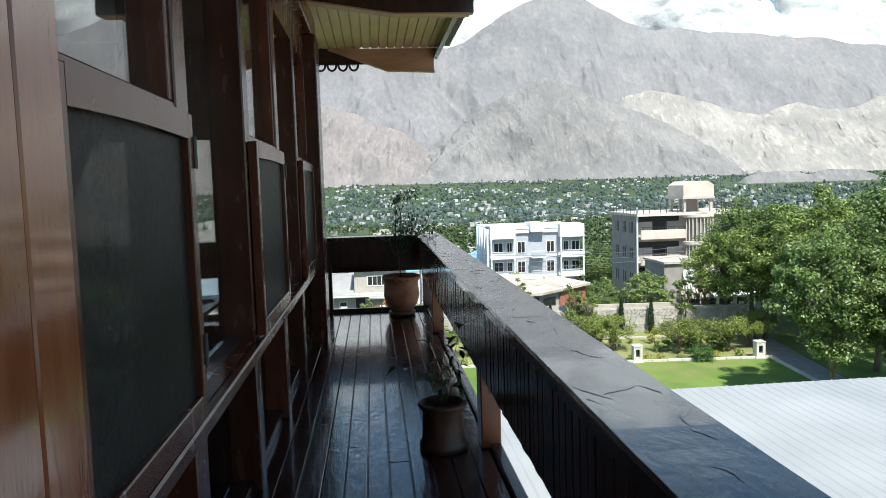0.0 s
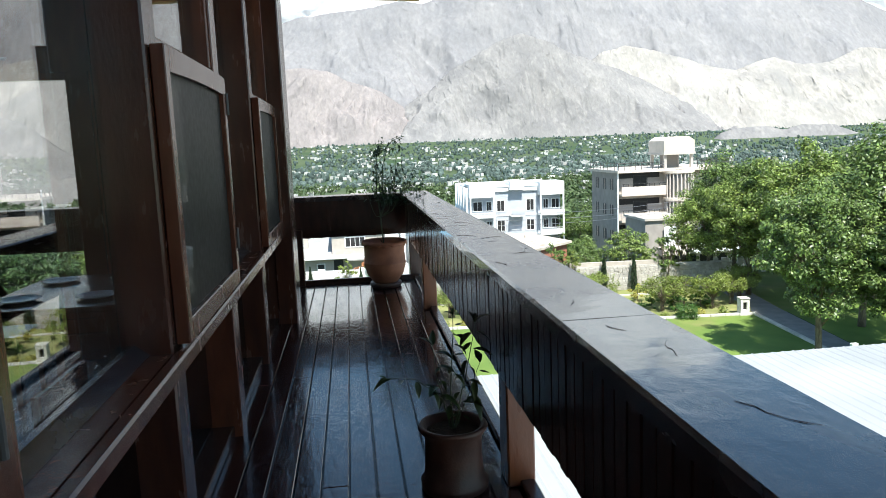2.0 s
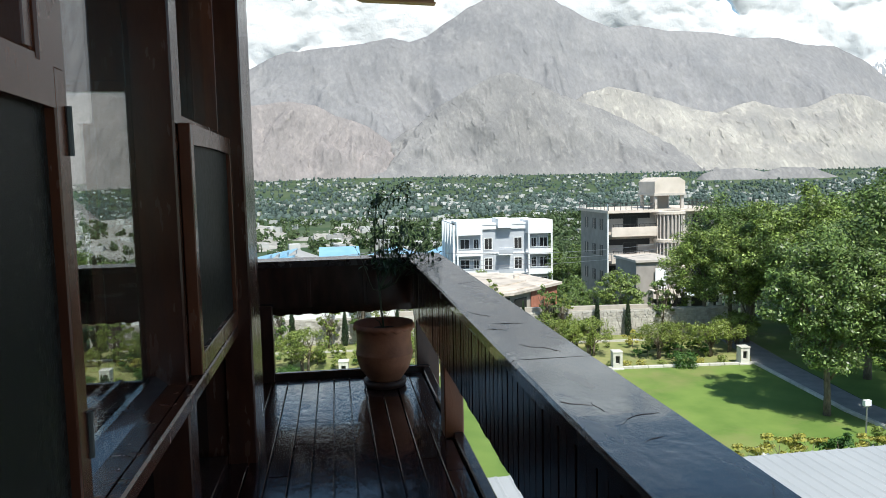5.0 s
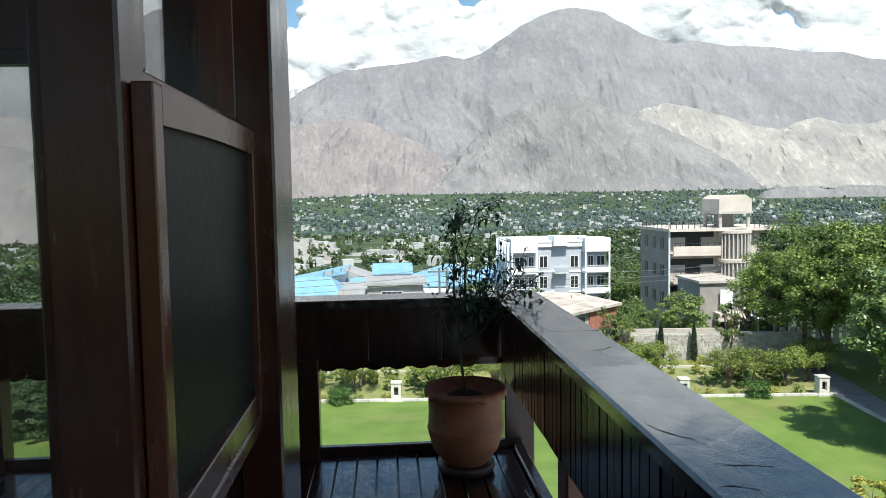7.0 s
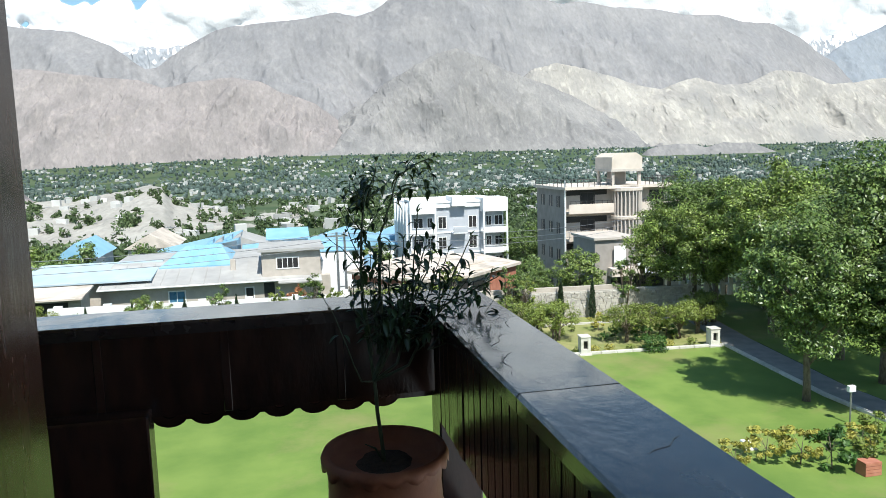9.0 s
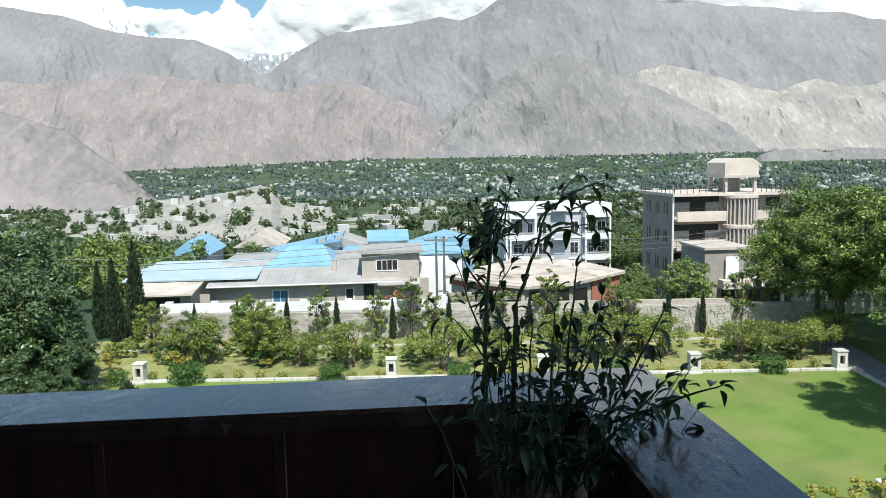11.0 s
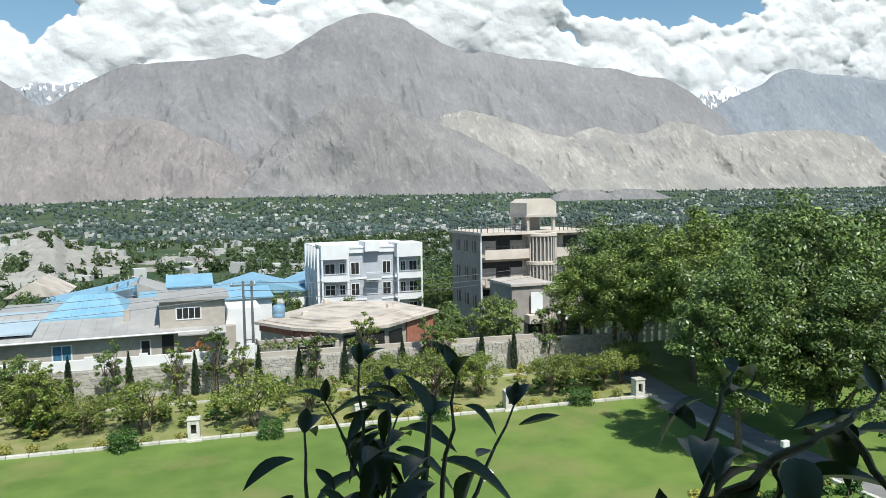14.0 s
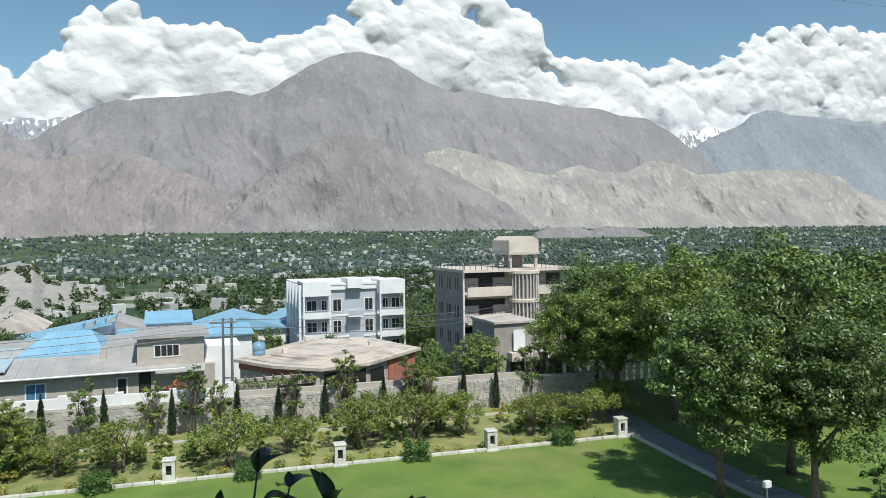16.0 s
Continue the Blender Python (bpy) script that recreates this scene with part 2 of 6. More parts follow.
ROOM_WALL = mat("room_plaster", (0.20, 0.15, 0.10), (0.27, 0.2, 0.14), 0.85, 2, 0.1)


def cloud_mat():
    """Cumulus: soft matt white with fine curdled relief; the sheet thins out along its ragged edge."""
    m = mat("cumulus", (0.64, 0.645, 0.655), (0.70, 0.70, 0.705), 1.0, 0.006, 0, stain=0.0, spec=0.0)
    nt = m.node_tree
    L = nt.links.new
    b = nt.nodes["Principled BSDF"]
    geo = nt.nodes.new("ShaderNodeNewGeometry")
    nz = nt.nodes.new("ShaderNodeTexNoise")
    nz.inputs["Scale"].default_value, nz.inputs["Detail"].default_value, nz.inputs["Roughness"].default_value = 0.012, 9, 0.6
    L(geo.outputs["Position"], nz.inputs["Vector"])
    bp = nt.nodes.new("ShaderNodeBump")
    bp.inputs["Strength"].default_value, bp.inputs["Distance"].default_value = 0.5, 24.0
    L(nz.outputs["Fac"], bp.inputs["Height"])
    L(bp.outputs[0], b.inputs["Normal"])
    uv = nt.nodes.new("ShaderNodeUVMap")
    sx = nt.nodes.new("ShaderNodeSeparateXYZ")
    L(uv.outputs[0], sx.inputs[0])
    ad = nt.nodes.new("ShaderNodeMath")
    ad.operation = 'MULTIPLY_ADD'
    ad.inputs[1].default_value = 0.5
    L(nz.outputs["Fac"], ad.inputs[0])
    L(sx.outputs["Y"], ad.inputs[2])
    mr = nt.nodes.new("ShaderNodeMapRange")
    mr.inputs[1].default_value, mr.inputs[2].default_value = 0.42, 0.85
    L(ad.outputs[0], mr.inputs[0])
    L(mr.outputs[0], b.inputs["Alpha"])
    return m


CLOUD = cloud_mat()
FOREST_NEAR = leaf_mat("town_tree_leaf", (0.045, 0.08, 0.03), (0.12, 0.165, 0.06), 0.6, 0.15, 0.5)
# far foliage colour is pushed blue-grey to carry the valley haze
FOREST_HAZED = mat("hazed_valley_forest", (0.066, 0.095, 0.088), (0.105, 0.135, 0.118), 0.95, 0.02, 0, island=0.4, stain=0.25, spec=0.1)
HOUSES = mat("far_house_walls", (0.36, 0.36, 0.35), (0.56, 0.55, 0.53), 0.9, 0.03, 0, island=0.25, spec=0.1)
GLASS = glass_mat("window_glass", (0.97, 0.985, 0.98), 0.08)
GLASS_LOW = glass_mat("dark_window_glass", (0.12, 0.13, 0.14), 0.03)


def rock(name, c1, c2, c3, scale, snow=None, streak=0.3, relief=9.0):
    """Bare rock: banded noise over three colours with steep pale streaks; snow above a height."""
    m = mat(name, c1, c2, 0.95, scale, 0, stain=0.22, spec=0.1)
    nt = m.node_tree
    b = nt.nodes["Principled BSDF"]
    L = nt.links.new
    geo = nt.nodes.new("ShaderNodeNewGeometry")
    mp = nt.nodes.new("ShaderNodeMapping")
    mp.inputs["Scale"].default_value = (1, 0.5, 0.55)
    mp.inputs["Rotation"].default_value = (0, radians(24), 0)
    L(geo.outputs["Position"], mp.inputs[0])
    n = nt.nodes.new("ShaderNodeTexNoise")
    n.inputs["Scale"].default_value, n.inputs["Detail"].default_value, n.inputs["Distortion"].default_value = scale * 5, 12, 0.6
    L(mp.outputs[0], n.inputs["Vector"])
    r = nt.nodes.new("ShaderNodeValToRGB")
    r.color_ramp.elements[0].position, r.color_ramp.elements[1].position = 0.53, 0.72
    r.color_ramp.elements[0].color, r.color_ramp.elements[1].color = (0, 0, 0, 1), (streak, streak, streak, 1)
    L(n.outputs["Fac"], r.inputs[0])
    mix = nt.nodes.new("ShaderNodeMixRGB")
    mix.inputs[2].default_value = (*c3, 1)
    L(r.outputs[0], mix.inputs[0])
    L(b.inputs["Base Color"].links[0].from_socket, mix.inputs[1])
    grit = nt.nodes.new("ShaderNodeTexNoise")
    grit.inputs["Scale"].default_value, grit.inputs["Detail"].default_value, grit.inputs["Roughness"].default_value = scale * 14, 12, 0.75
    L(mp.outputs[0], grit.inputs["Vector"])
    gr = nt.nodes.new("ShaderNodeMapRange")
    gr.inputs[1].default_value, gr.inputs[2].default_value, gr.inputs[3].default_value, gr.inputs[4].default_value = 0.3, 0.7, 0.84, 1.16
    L(grit.outputs["Fac"], gr.inputs[0])
    speck = nt.nodes.new("ShaderNodeHueSaturation")
    L(gr.outputs[0], speck.inputs["Value"])
    L(mix.outputs[0], speck.inputs["Color"])
    last = speck.outputs[0]
    if snow:
        sx = nt.nodes.new("ShaderNodeSeparateXYZ")
        L(geo.outputs["Position"], sx.inputs[0])
        ad = nt.nodes.new("ShaderNodeMath")
        ad.operation = 'MULTIPLY_ADD'
        ad.inputs[1].default_value = snow[1]
        L(n.outputs["Fac"], ad.inputs[0])
        L(sx.outputs["Z"], ad.inputs[2])
        st = nt.nodes.new("ShaderNodeMapRange")
        st.inputs[1].default_value, st.inputs[2].default_value = snow[0], snow[0] + 25
        L(ad.outputs[0], st.inputs[0])
        m2 = nt.nodes.new("ShaderNodeMixRGB")
        m2.inputs[2].default_value = (0.85, 0.87, 0.9, 1)
        L(st.outputs[0], m2.inputs[0])
        L(last, m2.inputs[1])
        last = m2.outputs[0]
    L(last, b.inputs["Base Color"])
    nb = nt.nodes.new("ShaderNodeTexNoise")
    nb.noise_type = 'RIDGED_MULTIFRACTAL'
    nb.inputs["Scale"].default_value, nb.inputs["Detail"].default_value, nb.inputs["Distortion"].default_value = scale * 6, 13, 0.5
    L(mp.outputs[0], nb.inputs["Vector"])
    bp = nt.nodes.new("ShaderNodeBump")
    bp.inputs["Strength"].default_value, bp.inputs["Distance"].default_value = 1.0, relief
    L(nb.outputs["Fac"], bp.inputs["Height"])
    L(bp.outputs[0], b.inputs["Normal"])
    return m


# pale, cool rock colours of the ranges already include the aerial haze
ROCK_MAIN = rock("rock_grey", (0.205, 0.203, 0.213), (0.255, 0.248, 0.252), (0.36, 0.345, 0.335), 0.006, relief=6.0)
ROCK_SPUR = rock("rock_dark_grey", (0.185, 0.18, 0.182), (0.25, 0.24, 0.235), (0.40, 0.38, 0.355), 0.011, streak=0.32, relief=5.0)
ROCK_RED = rock("rock_reddish", (0.215, 0.196, 0.194), (0.278, 0.25, 0.245), (0.42, 0.372, 0.345), 0.011, streak=0.32, relief=5.0)
ROCK_PALE = rock("rock_pale", (0.27, 0.255, 0.24), (0.36, 0.34, 0.312), (0.56, 0.52, 0.455), 0.009, streak=0.5, relief=8.0)
dry_patches(ROCK_PALE, (0.235, 0.228, 0.225), 0.0065, 0.46, 0.64, 0.7)
ROCK_HAZE_BLUE = rock("rock_haze_blue_grey", (0.21, 0.235, 0.27), (0.26, 0.28, 0.31), (0.36, 0.37, 0.38), 0.005)
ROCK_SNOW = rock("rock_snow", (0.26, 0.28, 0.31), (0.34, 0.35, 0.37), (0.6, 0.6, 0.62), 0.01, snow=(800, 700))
ROCK_SAND = rock("sand_bluff", (0.31, 0.295, 0.27), (0.40, 0.38, 0.345), (0.52, 0.49, 0.44), 0.02, relief=3.0)


# ---- building helpers ----
def thing(name, label, category, group="", loc=(0, 0, 0), kind=""):
    ob = new(name)
    ob.empty_display_size = 0.1
    ob.location = loc
    return tagged(ob, label, category, group, kind)


def mesh_of(name, bm, material, smooth=False):
    me = bpy.data.meshes.new(name)
    bm.normal_update()
    bm.to_mesh(me)
    bm.free()
    me.materials.append(material)
    if smooth:
        for p in me.polygons:
            p.use_smooth = True
    return me


def part(name, bm, material, parent, label="", smooth=False, m=None):
    ob = new(name, mesh_of(name, bm, material, smooth))
    ob.parent = parent
    if m is not None:
        ob.matrix_basis = m
    return tagged(ob, label)


def structure(name, bm, material, label, category="", smooth=False):
    return tagged(new(name, mesh_of(name, bm, material, smooth)), label, category or name.split("_")[0], kind="structure")


def box(bm, x0, x1, y0, y1, z0, z1, bevel=0.0):
    vs = [bm.verts.new((x, y, z)) for z in (z0, z1) for y in (y0, y1) for x in (x0, x1)]
    fs = [bm.faces.new([vs[i] for i in q]) for q in ((0, 2, 3, 1), (4, 5, 7, 6), (0, 1, 5, 4), (2, 6, 7, 3), (0, 4, 6, 2), (1, 3, 7, 5))]
    if bevel:
        es = list({e for f in fs for e in f.edges})
        bmesh.ops.bevel(bm, geom=es, offset=bevel, segments=1, affect='EDGES')
    return bm


def abox(*a, bevel=0.0):
    return box(bmesh.new(), *a, bevel=bevel)


def prism(points, axis, a, b, bm=None):
    """A flat outline swept from a to b along an axis ('x', 'y' or 'z'); the outline lies in the other two, in order."""
    bm = bm or bmesh.new()
    def at(p, v):
        return {"x": (v, p[0], p[1]), "y": (p[0], v, p[1]), "z": (p[0], p[1], v)}[axis]
    lo = [bm.verts.new(at(p, a)) for p in points]
    hi = [bm.verts.new(at(p, b)) for p in points]
    n = len(points)
    bm.faces.new(lo)
    bm.faces.new(hi[::-1])
    for i in range(n):
        bm.faces.new((lo[i], hi[i], hi[(i + 1) % n], lo[(i + 1) % n]))
    bmesh.ops.recalc_face_normals(bm, faces=bm.faces[:])
    return bm


def lathe(profile, n=28, wob=0.0):
    bm = bmesh.new()
    rings = []
    for r, z in profile:
        rings.append([bm.verts.new(((r + wob * noise.noise((r * 9 + math.cos(2 * math.pi * i / n) * 2, math.sin(2 * math.pi * i / n) * 2, z * 7))) * math.cos(2 * math.pi * i / n),
                                    (r + wob * noise.noise((r * 9 + math.cos(2 * math.pi * i / n) * 2, math.sin(2 * math.pi * i / n) * 2, z * 7))) * math.sin(2 * math.pi * i / n), z)) for i in range(n)])
    for a, b in zip(rings, rings[1:]):
        for i in range(n):
            bm.faces.new((a[i], a[(i + 1) % n], b[(i + 1) % n], b[i]))
    if profile[0][0] > 0.001:
        bm.faces.new(rings[0][::-1])
    if profile[-1][0] > 0.001:
        bm.faces.new(rings[-1])
    bmesh.ops.recalc_face_normals(bm, faces=bm.faces[:])
    return bm


def tube(bm, pts, radii, n=7):
    """A tapered round tube along points."""
    pts = [Vector(p) for p in pts]
    rings = []
    for i, p in enumerate(pts):
        d = (pts[min(i + 1, len(pts) - 1)] - pts[max(i - 1, 0)]).normalized()
        a = d.orthogonal().normalized() if abs(d.z) > 0.99 else d.cross(Vector((0, 0, 1))).normalized()
        b = d.cross(a)
        rings.append([bm.verts.new(p + (a * math.cos(2 * math.pi * k / n) + b * math.sin(2 * math.pi * k / n)) * radii[i]) for k in range(n)])
    for a, b in zip(rings, rings[1:]):
        for k in range(n):
            bm.faces.new((a[k], a[(k + 1) % n], b[(k + 1) % n], b[k]))
    bm.faces.new(rings[0][::-1])
    bm.faces.new(rings[-1])
    return bm


def arrays_mesh(name, verts, faces, material, smooth=False):
    me = bpy.data.meshes.new(name)
    me.from_pydata(verts, [], faces)
    me.materials.append(material)
    if smooth:
        me.polygons.foreach_set("use_smooth", [True] * len(me.polygons))
    return me


# ---- balcony: floor ----
DECK_L, DECK_R, DECK_END, RAIL = -0.84, 0.70, 9.82, 1.02
bm = abox(DECK_L - 0.1, 0.78, -3.2, 8.45, -0.22, -0.035)
box(bm, -5.5, 0.78, 8.45, 9.86, -0.22, -0.035)
deck = structure("floor", bm, PAINT_DARK, "dark brown glossy painted plank floor of the balcony", "floor")
bm = abox(DECK_R, 0.77, -3.2, DECK_END, -0.03, 0.035, bevel=0.008)
structure("trim_1", bm, PAINT_DARK, "dark painted edge strip along the balcony floor", "trim")
bm = abox(-5.5, 0.77, DECK_END + 0.002, DECK_END + 0.06, -0.03, 0.05, bevel=0.008)
structure("trim_2", bm, PAINT_DARK, "dark painted edge strip at the end of the balcony", "trim")

# ---- balcony: railing ----
railing = thing("balcony_railing", "broad dark brown glossy wooden balcony railing with plank apron", "railing")
top_ends = [-3.2, 0.55, 3.42, 6.1, 8.55, 10.13]


def worn_board(x0, x1, y0, y1, z0, z1, along, seed):
    """A thick board with slightly wavy faces and worn edges."""
    bm = bmesh.new()
    n = max(6, int((y1 - y0 if along == "y" else x1 - x0) / 0.08))
    sec = [(0.0, 0.0), (0.0, 0.8), (0.03, 1.0), (0.35, 1.0), (0.7, 1.0), (0.97, 1.0), (1.0, 0.8), (1.0, 0.0)]
    rings = []
    for i in range(n + 1):
        f = i / n
        ring = []
        for u, v in sec:
            if along == "y":
                p = Vector((x0 + (x1 - x0) * u, y0 + (y1 - y0) * f, z0 + (z1 - z0) * v))
            else:
                p = Vector((x0 + (x1 - x0) * f, y0 + (y1 - y0) * u, z0 + (z1 - z0) * v))
            d = noise.noise_vector(p * 5 + Vector((seed, 0, 0)))
            ring.append(bm.verts.new(p + d * 0.0012))
        rings.append(ring)
    for a, b in zip(rings, rings[1:]):
        for k in range(len(sec)):
            bm.faces.new((a[k], a[(k + 1) % len(sec)], b[(k + 1) % len(sec)], b[k]))
    bm.faces.new(rings[0])
    bm.faces.new(rings[-1][::-1])
    bmesh.ops.recalc_face_normals(bm, faces=bm.faces[:])
    return bm


for i, (a, b) in enumerate(zip(top_ends, top_ends[1:])):
    part("rail_board", worn_board(0.60, 0.915, a + 0.003, b - 0.003, 0.965, RAIL, "y", i), PAINT_RAIL, railing)
for i, (a, b) in enumerate(((-5.5, -2.4), (-2.4, 0.6))):
    part("rail_board", worn_board(a + 0.002, b - 0.002, 9.825, 10.13, 0.965, RAIL, "x", 9 + i), PAINT_RAIL, railing)
part("outer_board", abox(0.865, 0.89, -3.2, 10.08, 0.52, 0.964), PAINT_DARK, railing)
part("outer_board", abox(-5.5, 0.864, 10.055, 10.08, 0.52, 0.964), PAINT_DARK, railing)
part("apron_board", abox(-5.5, 0.636, 9.846, 9.87, 0.615, 0.964), PAINT_DARK, railing)
for x in (-4.3, -3.1, -1.95, -0.78, -0.28, 0.2):
    part("batten", abox(x, x + 0.035, 9.834, 9.846, 0.615, 0.964, bevel=0.003), PAINT_DARK, railing)


def scallop_trim(x0, x1, y, z, step=0.155, drop=0.085, ring=0.03):
    """A pierced wooden lace strip: a row of hanging drops with heart-shaped holes between them."""
    bm = bmesh.new()
    n = int((x1 - x0) / step)
    th = 0.012
    for i in range(n):
        c = x0 + (i + 0.5) * step
        r = step * 0.5
        outer, inner = [], []
        for k in range(13):
            a = math.pi * k / 12
            outer.append((c - r * math.cos(a), z - drop * math.sin(a) ** 0.8))
            inner.append((c - (r - ring) * math.cos(a), z - (drop - ring * 0.9) * math.sin(a) ** 0.8))
        for (o0, o1, i0, i1) in zip(outer, outer[1:], inner, inner[1:]):
            q = [o0, o1, i1, i0]
            f = [bm.verts.new((p[0], y, p[1])) for p in q]
            g = [bm.verts.new((p[0], y + th, p[1])) for p in q]
            bm.faces.new(f)
            bm.faces.new(g[::-1])
            for k in range(4):
                bm.faces.new((f[k], g[k], g[(k + 1) % 4], f[(k + 1) % 4]))
        for sgn in (-1, 1):
            tube(bm, [(c + sgn * 0.012, y + th / 2, z - drop * 0.2), (c + sgn * 0.026, y + th / 2, z - drop * 0.02)], [0.008, 0.006], 5)
    box(bm, x0, x1, y, y + th, z - 0.006, z + 0.03)
    bmesh.ops.recalc_face_normals(bm, faces=bm.faces[:])
    return bm


part("scalloped_trim", scallop_trim(-5.4, 0.62, 9.94, 0.60, 0.155, 0.07, 0.045), PAINT_DARK, railing, "pierced scalloped lower edge")
# posts that carry the railing
for y in (-2.9, 0.72, 4.42, 8.12):
    part("post", abox(0.645, 0.772, y, y + 0.17, 0.0, 0.962, bevel=0.008), PAINT_ORANGE, railing, "orange-brown painted post")
for x in (-4.6, -2.7):
    part("post", abox(x, x + 0.19, 9.70, 9.84, 0.0, 0.964, bevel=0.008), PAINT_DARK, railing)
part("side_panel", abox(-1.15, -0.565, 9.72, 9.842, 0.0, 0.66, bevel=0.008), PAINT_DARK, railing)
part("post", abox(0.66, 0.86, 9.87, 10.05, -0.2, 0.964, bevel=0.008), PAINT_DARK, railing)

# cracks and flakes in the paint of the rail top
def flakes():
    rng = random.Random(5)
    bm = bmesh.new()
    for k in range(34):
        y = rng.uniform(0.4, 9.7)
        x = rng.uniform(0.64, 0.88)
        pts = [Vector((x, y, RAIL + 0.001))]
        a = rng.uniform(-0.8, 0.8) + math.pi / 2
        for s in range(rng.randint(3, 9)):
            a += rng.uniform(-0.5, 0.5)
            q = pts[-1] + Vector((math.cos(a), math.sin(a), 0)) * rng.uniform(0.012, 0.035)
            if not 0.615 < q.x < 0.90:
                break
            pts.append(q)
        if len(pts) > 2:
            tube(bm, pts, [0.0004] + [rng.uniform(0.0004, 0.0011) for _ in pts[2:]] + [0.0004], 5)
    return bm


tagged(part("flaking_paint", flakes(), PAINT_DARK, railing, "dark cracks and lifted paint flakes"), kind="stuff")

# ---- balcony: window wall ----
WALL_H = 3.32
bm = abox(-0.98, -0.60, -3.2, 1.50, -0.03, WALL_H)
wall_boards = structure("wall_1", bm, PAINT_DARK, "brown painted wall clad with upright boards", "wall")
for k, (y0, y1) in enumerate(((4.02, 4.18), (6.70, 6.86))):
    structure(f"column_{k + 1}", abox(-0.84, -0.655, y0, y1, -0.03, WALL_H, bevel=0.008), PAINT_COL, "dark brown glossy wooden column between windows", "column")
structure("mullion_4", abox(-0.84, -0.66, 7.982, 8.27, -0.03, WALL_H, bevel=0.006), PAINT_COL, "brown painted corner post beside the last window", "post")
structure("column_3", abox(-0.70, -0.53, 7.95, 8.45, -0.03, WALL_H, bevel=0.01), PAINT_COL, "reddish brown glossy corner column of the building", "column")
# the end of the dining room is glazed down to the floor
END_OPEN = [(-2.24, -1.06), (-3.46, -2.39), (-4.66, -3.61)]
bm = abox(-0.98, -0.705, 8.272, 8.44, -0.03, WALL_H)
box(bm, -1.06, -0.98, 8.27, 8.44, -0.03, WALL_H)
box(bm, -5.5, -1.06, 8.27, 8.44, 2.32, WALL_H)
box(bm, -5.5, -1.06, 8.27, 8.44, -0.03, 0.10)
for a, b in ((-2.39, -2.24), (-3.61, -3.46), (-5.5, -4.66)):
    box(bm, a, b, 8.275, 8.435, 0.10, 2.32)
structure("wall_2", bm, PAINT, "brown wooden end wall with tall glazed openings", "wall")
for k, (a, b) in enumerate(END_OPEN):
    w = tagged(new(f"window_{6 + k}"), "tall clear end window of the dining room", "window", kind="structure")
    for x0, x1 in ((a, a + 0.05), (b - 0.05, b)):
        part("stile", abox(x0, x1, 8.31, 8.37, 0.10, 2.32, bevel=0.004), PAINT, w)
    part("rail", abox(a + 0.05, b - 0.05, 8.31, 8.37, 0.10, 0.17), PAINT, w)
    part("rail", abox(a + 0.05, b - 0.05, 8.31, 8.37, 2.26, 2.32), PAINT, w)
    p = part("pane", abox(a + 0.05, b - 0.05, 8.337, 8.343, 0.17, 2.26), GLASS, w, "clear pane")
    p.visible_shadow = False
structure("beam_1", abox(-0.86, -0.56, -3.2, 8.45, WALL_H, WALL_H + 0.24, bevel=0.008), PAINT, "brown painted wooden beam over the windows", "beam")
for k, y in enumerate((1.502, 2.65, 5.33)):
    structure(f"mullion_{k + 1}", abox(-0.84, -0.655, y, y + (0.06, 0.17, 0.16)[k], -0.03, WALL_H, bevel=0.006), PAINT, "brown painted upright window post", "post")
structure("baseboard", abox(-0.86, -0.70, 1.505, 7.94, 0.0, 0.06, bevel=0.006), PAINT_DARK, "dark painted plinth under the windows", "baseboard")
structure("trim_3", abox(-0.655, -0.605, 1.505, 7.948, 0.785, 0.848, bevel=0.008), PAINT, "worn brown sill nosing running past the window posts", "trim")
SPANS = [(1.564, 2.65), (2.822, 4.02), (4.182, 5.33), (5.492, 6.70), (6.862, 7.98)]


